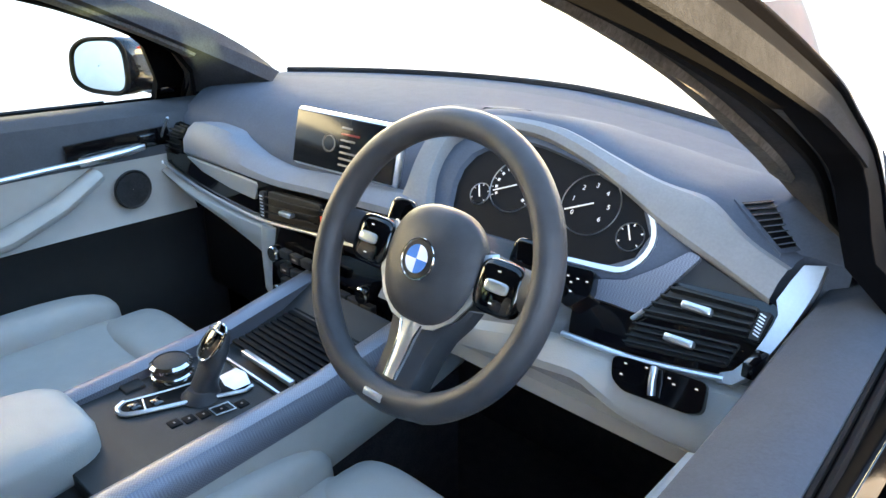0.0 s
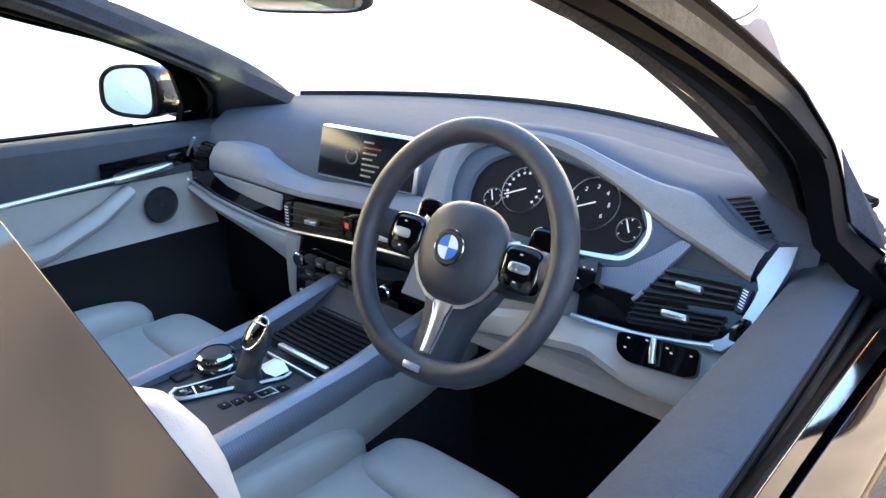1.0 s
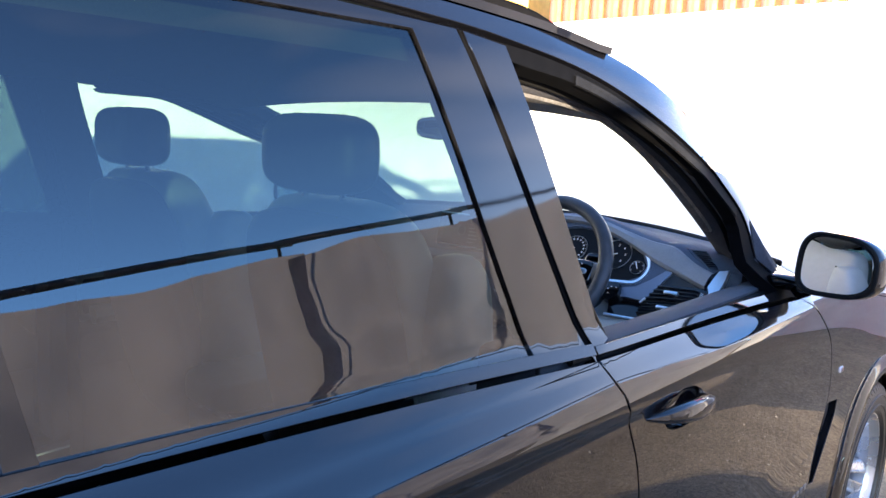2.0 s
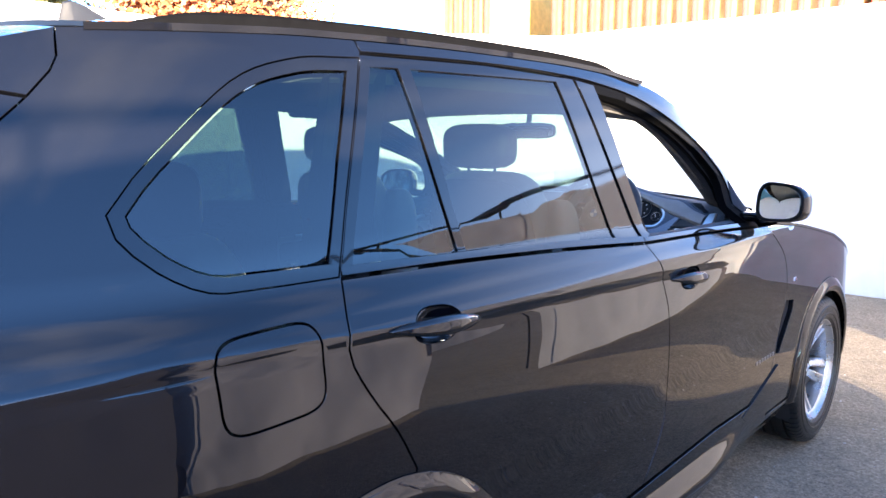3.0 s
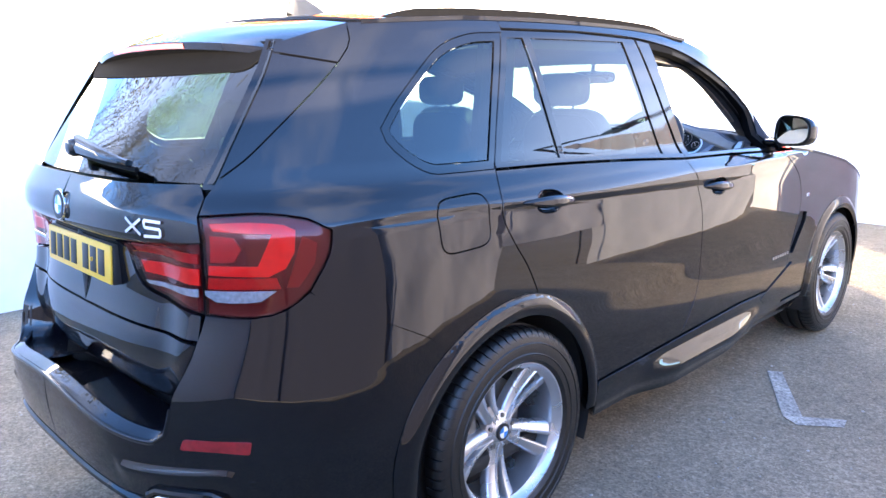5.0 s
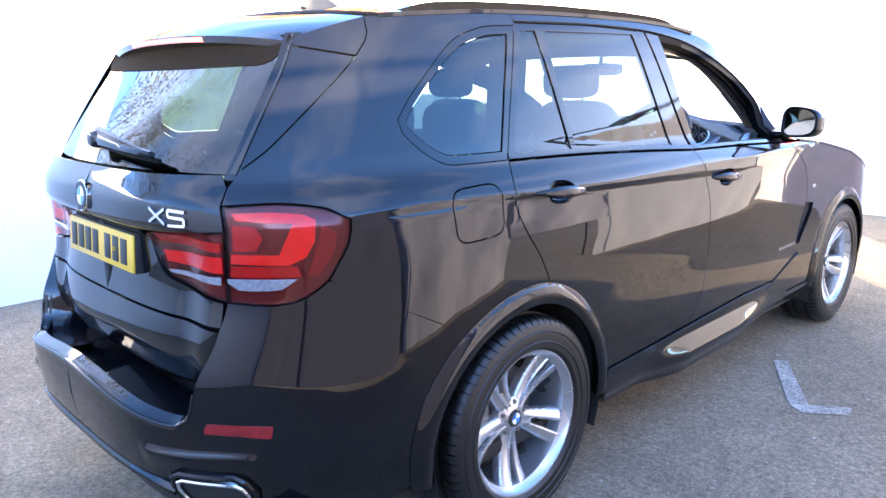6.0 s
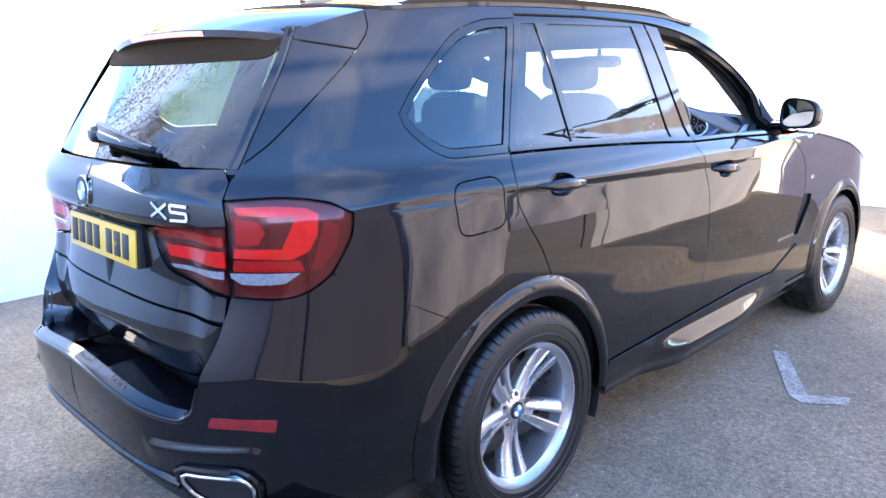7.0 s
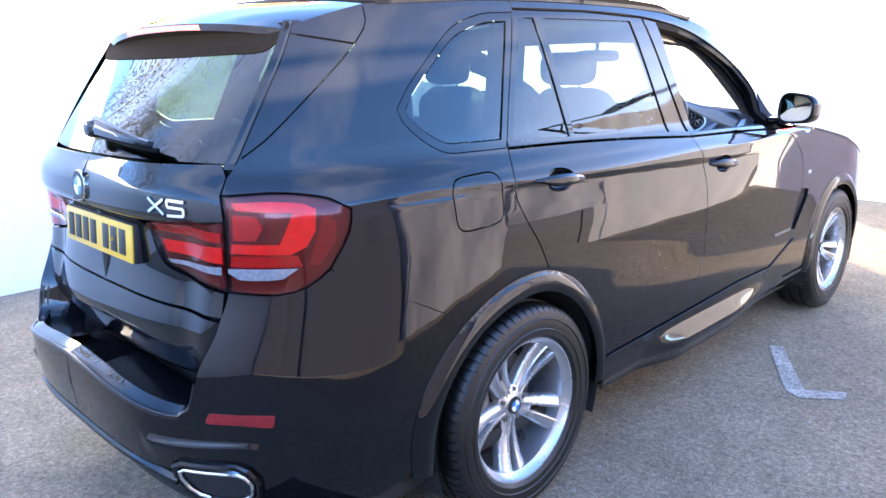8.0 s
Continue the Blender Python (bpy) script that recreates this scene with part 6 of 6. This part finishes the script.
for s in (-1, 1):
    part("spoke", sweep([(s * .055, .030, .008), (s * .10, .030, .008), (s * .168, .006, .010)], lambda t: disc(.032 - .010 * t, 12, .38), ups=(0, 1, 0)), WHEELL, sw, m=SWM)
    pod = part("button_pod", pillow((s * .108, .018, .002), (.034, .014, .033), .55, 24), GLOSS, sw, m=SWM)
    part("button", pillow((s * .110, .004, .003), (.017, .003, .0072), .5, 20), SATIN, pod, m=SWM)
    for z in (.021, -.017):
        part("button_mark", box((s * .108 - .0022, .0034, z - .0008), (s * .108 + .0022, .0046, z + .0008), .0003), DIALW, pod, m=SWM)
    part("shift_paddle", pillow((s * .108, .052, .040), (.024, .006, .026), .5, 20), GLOSS, sw, m=SWM)
# one broad lower spoke with a tapered bright inlay, and a bright arc under the hub
rows = []
for z, w, y in ((-.040, .066, .028), (-.062, .060, .022), (-.085, .047, .018), (-.115, .039, .014), (-.145, .037, .008), (-.170, .040, .002)):
    rows.append([(-w, y + .034, z), (-w, y + .012, z), (-w * .86, y + .002, z), (-w * .45, y - .002, z), (0, y - .003, z), (w * .45, y - .002, z), (w * .86, y + .002, z), (w, y + .012, z), (w, y + .034, z)])
part("spoke", loft(rows), WHEELL, sw, m=SWM)
part("spoke_inlay", loft([[(-w - .002, y + .008, z), (-w, y - .002, z), (-w * .5, y - .004, z), (w * .5, y - .004, z), (w, y - .002, z), (w + .002, y + .008, z)] for z, w, y in ((-.074, .020, .012), (-.081, .0135, .012), (-.095, .0115, .011), (-.120, .0100, .008), (-.150, .0085, .003), (-.152, .0080, .010))]), SATIN, sw, m=SWM)
for s in (-1, 1):
    part("spoke_trim", sweep([(s * .0180, .009, -.076), (s * .0122, .008, -.095), (s * .0106, .005, -.120), (s * .0090, .000, -.150)], disc(.0014, 6), ups=(0, 1, 0)), CHROME, sw, m=SWM)
    part("spoke_trim", sweep([(s * .088, .024, .034), (s * .077, .018, .031), (s * .080, .014, .004), (s * .074, .013, -.028), (s * .058, .012, -.054), (s * .034, .011, -.072), (0, .011, -.080)], [(-.004, -.0018), (-.001, .0018), (.004, .0018), (.004, -.0018)], ups=(0, 1, 0)), SATIN, sw, m=SWM)
part("rim_badge", box((-.016, -.021, -.178), (.016, -.016, -.168), .002), SATIN, sw, m=SWM)
bm = revolve([(.001, -.003), (.0235, -.003), (.026, 0), (.026, .006)], 36)
part("wheel_badge", bm, INK, sw, m=SWM @ Matrix.Translation((0, -.012, .002)) @ pose(0, 0, 0, 0, 0, 90))
part("badge_ring", sweep([(.0255 * math.cos(t), -.015, .002 + .0255 * math.sin(t)) for t in np.linspace(0, 2 * math.pi, 36, endpoint=False)], disc(.0011, 6), closed=True, ups=(0, 1, 0)), CHROME, sw, m=SWM)
for q, mt in enumerate((WHITE, BLUE, WHITE, BLUE)):
    an = [radians(90 * q + 9 * i) for i in range(11)]
    bm = loft([[(.0178 * f * math.cos(t), -.0165, .002 + .0178 * f * math.sin(t)) for t in an] for f in (.02, 1)])
    part("enamel_quarter", bm, mt, sw, m=SWM, smooth=False)
part("steering_column", sweep([(.373, 1.775, 1.172), (.373, 1.90, 1.11), (.373, 2.05, 1.04)], disc(.062, 20, .85), ups=(0, 0, 1)), MATT, car)
for s in (-1, 1):
    part("stalk", sweep([(.373 + s * .05, 1.83, 1.155), (.373 + s * .11, 1.825, 1.165), (.373 + s * .165, 1.82, 1.172)], disc(.010, 10, .7), ups=(0, 0, 1)), GLOSS, car)
half = set(bpy.data.objects)
cs = panel("column_switch", soft([(.428, 1.122), (.481, 1.126), (.490, 1.100), (.465, 1.078), (.440, 1.085)], .006), GLOSS, car, off=.022, lip=.03, surf=DRIVER, gap=0)
for x, z in ((.447, 1.112), (.455, 1.106), (.463, 1.112), (.478, 1.112), (.460, 1.096)):
    part("switch_mark", box((-.0018, -.0006, -.0010), (.0018, .0006, .0010), .0003), DIALW, cs, m=Matrix.Translation(dash_plane(x, z, .023)) @ pose(0, 0, 0, -37, 0, 0))

settle(half, 0, -.010, -.013)
# central screen
scm = Matrix.Translation((-.088, 2.012, 1.193)) @ pose(0, 0, 0, -14, 0, 5)
sc = part("central_screen", box((-.137, -.006, -.056), (.137, .014, .056), .010, 4), SATIN, car, "wide dash screen with a bright rim", m=scm)
part("screen_face", box((-.131, -.009, -.051), (.131, -.004, .050), .007, 3), SCREEN, sc, m=scm)
for i in range(7):
    part("menu_bar", box((-.005, -.0105, .030 - .0115 * i), (.022 + .010 * ((i * 5) % 3), -.0085, .0335 - .0115 * i), .0005), MENUR if i == 1 else MENU, sc, m=scm)
part("menu_ring", revolve([(.014, 0), (.017, .001), (.017, -.001)], 24), MENU, sc, m=scm @ Matrix.Translation((-.035, -.0095, -.002)) @ pose(0, 0, 0, 0, 0, 90))

half = set(bpy.data.objects)
# centre stack
for quad, tab in (([(-.262, 1.080), (-.092, 1.091), (-.104, 1.034), (-.274, 1.014)], (-.185, 1.054, -4)), ([(-.045, 1.094), (.120, 1.100), (.125, 1.046), (-.050, 1.038)], (.04, 1.07, -3))):
    vent(quad, 4, dash, PASSENGER, off=.010, tab=tab)
panel("vent_panel", soft([(-.312, 1.090), (.13, 1.112), (.13, 1.036), (-.312, 1.008)], .008), GLOSS, dash, off=.004, lip=.03, surf=PASSENGER, gap=0)
tw = panel("thumb_wheel", soft([(-.293, 1.074), (-.276, 1.076), (-.284, 1.018), (-.300, 1.016)], .003), MATT, dash, off=.012, lip=.01, surf=PASSENGER, gap=0)
for i in range(7):
    part("thumb_mark", box((-.005, -.001, -.001), (.005, .001, .001), .0002), WHITE, tw, m=Matrix.Translation((-.288, 1.9575, 1.023 + .0072 * i)))
part("hazard_button", box((-.085, 1.950, 1.046), (-.055, 1.972, 1.088), .004), GLOSS, dash)
part("hazard_mark", box((-.076, 1.9485, 1.066), (-.064, 1.9505, 1.078), .001), DIALR, dash)
rows = [[(x, 1.966, 1.008), (x, 1.955, .94), (x, 1.95, .87), (x, 1.965, .805)] for x in np.linspace(-.265, .19, 12)]
st = part("control_panel", loft(rows), GLOSS, car, "gloss black control stack")
for x, z, r in ((-.222, .962, .017), (-.218, .880, .013), (.055, .962, .017), (.135, .885, .013)):
    kn = part("knob", revolve([(.001, .022), (r * .85, .022), (r, .018), (r, 0)], 28), GLOSS, st, m=Matrix.Translation((x, 1.95, z)) @ pose(0, 0, 0, 0, 0, -90))
    part("knob_ring", revolve([(r * .86, .0225), (r * .98, .020), (r * .98, .017)], 28), CHROME, kn, m=Matrix.Translation((x, 1.95, z)) @ pose(0, 0, 0, 0, 0, -90))
for zr, n in ((.968, 5), (.935, 8), (.905, 8), (.875, 5)):
    for i in range(n):
        x = -.205 + .036 * i
        b = part("button", box((x, 1.930 + (zr - .87) * .05, zr - .009), (x + .031, 1.944 + (zr - .87) * .06, zr + .009), .002), MATT, st)
        part("button_mark", box((x + .010, 1.9285 + (zr - .87) * .05, zr - .0015), (x + .021, 1.9302 + (zr - .87) * .05, zr + .0015), .0003), MENU, b) if (i + int(zr * 100)) % 2 else None
part("bright_line", sweep([(x, 1.938, .853) for x in np.linspace(-.22, .15, 6)], disc(.003, 6), ups=(0, 0, 1)), SATIN, st)
for s in (-1, 1):
    part("stack_cheek", sweep([(s * .238 - .035, 1.962, 1.004), (s * .245 - .035, 1.958, .94), (s * .245 - .035, 1.955, .86), (s * .215 - .035, 1.955, .815), (s * .18 - .035, 1.955, .800)], lambda t: disc(.023 - .014 * t, 10, .6), ups=(0, 1, 0)), OYSTER, st)

settle(half, -.022, 0, -.012)
# centre console
rows = []
for y, z in ((1.05, .84), (1.45, .855), (1.60, .862), (1.75, .872), (1.86, .895), (1.93, .925)):
    rows.append([(-.165, y, z - .12), (-.168, y, z - .01), (-.150, y, z + .002), (.150, y, z + .002), (.168, y, z - .01), (.165, y, z - .12)])
con = part("centre_console", loft(rows), MATT, car, "black centre console between the front seats")
for s in (-1, 1):
    part("console_trim", sweep([(s * .140, 1.22, .862), (s * .140, 1.45, .872), (s * .142, 1.75, .888), (s * .146, 1.97, .925)], lambda t: [(-.032, -.020), (-.028, .012), (-.012, .019), (.010, .015), (.028, -.006), (.031, -.032)] if s > 0 else [(-.031, -.032), (-.028, -.006), (-.010, .015), (.012, .019), (.028, .012), (.032, -.020)], ups=(0, 0, 1)), DECOR, con)
    part("console_cheek", loft([[(s * .172, y, .85 + .06 * k), (s * .182, y, .80 + .06 * k), (s * .180, y, .745 + .075 * k), (s * .166, y, .725 + .08 * k)] for y, k in ((1.1, 0), (1.3, 0), (1.5, .05), (1.7, .25), (1.9, .6), (2.05, 1))]), OYSTER, con)
    part("console_foot", loft([[(s * .168, y, .80), (s * .166, y, .60), (s * .17, y, .42)] for y in np.linspace(1.1, 2.05, 6)]), CARPET, con)
for i in range(15):
    y = 1.735 + .0135 * i
    z = .878 + .02 * (i / 14) ** 1.3 + .006
    part("cover_slat", box((-.095, y, z), (.108, y + .0105, z + .006), .002), DIALB, con)
part("cover_handle", box((-.045, 1.722, .884), (.098, 1.734, .894), .003), SATIN, con)
part("cover_line", box((-.105, 1.700, .876), (.108, 1.705, .884), .0015), SATIN, con)
deck = join(line((-.118, 1.40), (.112, 1.40), (.114, 1.712), (-.116, 1.712), (-.118, 1.40), step=.04))
part("console_deck", loft([[(x, y, .850) for x, y in deck], [(x, y, .8745) for x, y in deck], [(x * .985, y * .985 + .023, .8765) for x, y in deck], [(0, 1.56, .8765)] * len(deck)], closed=True), MATT, con, "dark slate deck round the gear selector")
# selector plate: dark island with a bright rim, a bright wedge beyond the lever
plate_rim = [(-.064, 1.520), (-.046, 1.506), (-.026, 1.512), (.044, 1.672), (.040, 1.688), (-.010, 1.690), (-.028, 1.650)]
island = ring(plate_rim, .012)
part("selector_plate", loft([[(x, y, .868) for x, y in island], [(x, y, .878) for x, y in island], [(x * .97 - .001, y * .97 + .048, .880) for x, y in island], [(-.005, 1.60, .880)] * len(island)], closed=True), DIALB, con)
part("plate_trim", sweep([(x, y, .880) for x, y in curve([(-.064, 1.522), (-.056, 1.508), (-.036, 1.506), (-.020, 1.526), (.012, 1.600), (.046, 1.672), (.042, 1.688)], .01)], lambda t: disc(.0045 - .0015 * t, 8), ups=(0, 0, 1)), SATIN, con)
part("plate_trim", sweep([(x, y, .8805) for x, y in curve([(-.064, 1.522), (-.046, 1.580), (-.028, 1.650)], .01)], disc(.0018, 8), ups=(0, 0, 1)), SATIN, con)
part("plate_trim", sweep([(-.050, 1.546, .8805), (-.018, 1.536, .8805)], disc(.0016, 8), ups=(0, 0, 1)), SATIN, con)
part("plate_wedge", loft([[(-.020, 1.664, .881), (-.012, 1.692, .888)], [(.010, 1.656, .881), (.014, 1.694, .890)], [(.034, 1.660, .881), (.040, 1.686, .884)]]), SATIN, con)
part("storage_tray", box((-.128, 1.535, .870), (-.085, 1.570, .8815), .004), DARKIN, con)
for x, y in ((-.040, 1.528), (-.026, 1.558)):
    b = part("console_button", box((x - .011, y - .008, .879), (x + .011, y + .008, .8835), .002), GLOSS, con)
    part("button_mark", box((x - .003, y - .002, .8832), (x + .003, y + .002, .8842), .0003), MENU, b)
kn = part("rotary_controller", revolve([(.001, .034), (.025, .034), (.030, .031), (.031, .026), (.029, .018), (.034, .010), (.034, 0)], 36), MATT, con, m=Matrix.Translation((-.076, 1.612, .878)) @ pose(0, 0, 0, 0, -90, 0))
for h in (.010, .028):
    part("controller_ring", revolve([(.030, h - .006), (.0345, h - .003), (.0345, h + .002), (.029, h + .006)], 36), CHROME, kn, m=Matrix.Translation((-.076, 1.612, .878)) @ pose(0, 0, 0, 0, -90, 0))
# selector lever: waisted stem that leans into a slanted oval face with a bright rim
def lever_ring(c, w, l, tilt, n=28):
    """A rounded loop about c, half w across and l along, tilted up at its far end."""
    c, t = np.array(c), radians(tilt)
    along = np.array((.10, math.cos(t), math.sin(t)))
    return [c + np.array((1, 0, 0)) * w * math.copysign(abs(math.cos(a)) ** .8, math.cos(a)) + along * l * math.sin(a) for a in np.linspace(0, 2 * math.pi, n, endpoint=False)]


rings = [lever_ring(*r) for r in (((.003, 1.622, .876), .026, .026, 0), ((.003, 1.624, .890), .022, .021, 4), ((.003, 1.630, .905), .022, .020, 12), ((.004, 1.640, .922), .0245, .023, 25), ((.004, 1.648, .938), .0265, .028, 38), ((.003, 1.652, .951), .0265, .033, 46), ((.002, 1.650, .960), .0245, .034, 48), ((.002, 1.649, .962), .021, .031, 48))]
gl = part("gear_selector", loft([np.array(r) for r in rings], closed=True), WHEELL, con)
part("selector_trim", sweep(lever_ring((.002, 1.649, .962), .022, .0322, 48, 40), disc(.0023, 8), closed=True, ups=(0, -.7, .7)), CHROME, gl)
part("selector_cap", loft([lever_ring((.002, 1.648, .963), .0207, .0308, 48), lever_ring((.002, 1.647, .9645), .012, .026, 48), lever_ring((.002, 1.647, .9645), .001, .001, 48)], closed=True), GLOSS, gl)
part("selector_trim", sweep([(-.015, 1.657, .978), (.004, 1.658, .979), (.022, 1.659, .978)], disc(.0018, 8), ups=(0, -.7, .7)), CHROME, gl)
for dx, dy in ((-.004, -.016), (.004, -.012), (-.001, -.006), (.003, .020)):
    part("selector_mark", box((-.0016, -.0012, -.0004), (.0016, .0012, .0004), .0002), MENU, gl, m=Matrix.Translation((.002 + dx, 1.6465 + dy * .67, .9655 + dy * .74)) @ pose(0, 0, 0, 48, 0, 0))
part("selector_boot", sweep([(.003, 1.62, .874), (.003, 1.622, .890)], lambda t: disc(.036 - .014 * t, 16), ups=(0, 1, 0)), WHEELL, gl)
row_b = [(.040, 1.552), (.046, 1.573), (.052, 1.594), (.060, 1.620), (.070, 1.650)]
for i, (x, y) in enumerate(row_b):
    b = part("console_button", box((x - .010, y - .009, .872), (x + .010, y + .009, .8785), .0015), DIALB, con)
    part("button_mark", box((x - .002, y - .0015, .8783), (x + .002, y + .0015, .8789), .0002), MENU, b)
part("button_surround", sweep([(x, y, .8790) for x, y in ((.047, 1.606), (.070, 1.606), (.076, 1.636), (.052, 1.636))], disc(.0012, 6), closed=True, ups=(0, 0, 1)), SATIN, con)
part("centre_armrest", pillow((-.055, 1.235, .885), (.105, .225, .045), .42, 36), OYSTER, con, "oyster leather centre armrest")



# interior mirror
im = Matrix.Translation((-.02, 1.83, 1.522)) @ pose(0, 0, 0, 4, 0, 18)
mr = part("interior_mirror", pillow((0, 0, 0), (.128, .018, .034), .5, 32), MATT, car, m=im)
part("mirror_glass", pillow((0, -.017, 0), (.120, .003, .028), .45, 32), MIRROR, mr, m=im)
part("mirror_stem", sweep([(-.0, .01, .01), (-.01, .06, .06), (-.02, .10, .11)], disc(.012, 10), ups=(0, 0, 1)), MATT, mr, m=im)

settle(before, 0, -.05, 0)


# seats
def seat(x, front=True, side=1):
    y0 = 1.22 if front else .18
    m = Matrix.Translation((x, y0, .045))
    def dish(q):
        return Vector((q.x, q.y, q.z - .018 * (1 - (q.x / .2) ** 2) * (q.z > 0)))
    st = part("front_seat" if front else "rear_seat", pillow((0, .21, .67), (.20, .285, .085), .38, 36, dish), OYSTER, car, "oyster leather seat with dark headrest back", m=m)
    part("thigh_support", pillow((0, .455, .678), (.175, .075, .078), .5, 32), OYSTER, st, m=m) if front else None
    for s in (-1, 1):
        part("cushion_bolster", pillow((s * .205, .19, .715), (.052, .27, .080), .55, 28), OYSTER, st, m=m)
        part("back_bolster", pillow((s * .205, -.10, .98), (.060, .085, .27), .6, 28), OYSTER, st, m=m)
    part("backrest", pillow((0, -.14, 1.0), (.215, .075, .34), .45, 36, lambda q: q + Vector((0, -q.z * .22, 0))), OYSTER, st, m=m)
    part("seat_back_shell", pillow((0, -.195, .98), (.205, .060, .335), .45, 32, lambda q: q + Vector((0, -q.z * .22, 0))), MATT, st, m=m)
    part("headrest", pillow((0, -.255, 1.420), (.135, .055, .072), .55, 32), WHEELL, st, "dark headrest", m=m)
    for s in (-1, 1):
        part("headrest_post", sweep([(s * .055, -.235, 1.30), (s * .055, -.25, 1.40)], disc(.006, 8), ups=(0, 1, 0)), CHROME, st, m=m)
    return st


seat(.375)
seat(-.375)
for x in (-.42, 0, .42):
    m = Matrix.Translation((x, .02, 0))
    st = part("rear_seat", pillow((0, .25, .69), (.205, .27, .09), .4, 32), OYSTER, car, "oyster leather rear seat", m=m)
    part("backrest", pillow((0, -.08, 1.0), (.205, .07, .30), .45, 32, lambda q: q + Vector((0, -q.z * .25, 0))), OYSTER, st, m=m)
    part("headrest", pillow((0, -.17, 1.36), (.125 if x else .10, .05, .085 if x else .05), .6, 28), WHEELL, st, m=m)
    for s in (-1, 1):
        part("headrest_post", sweep([(s * .05, -.165, 1.25), (s * .05, -.17, 1.31)], disc(.006, 8), ups=(0, 1, 0)), CHROME, st, m=m)
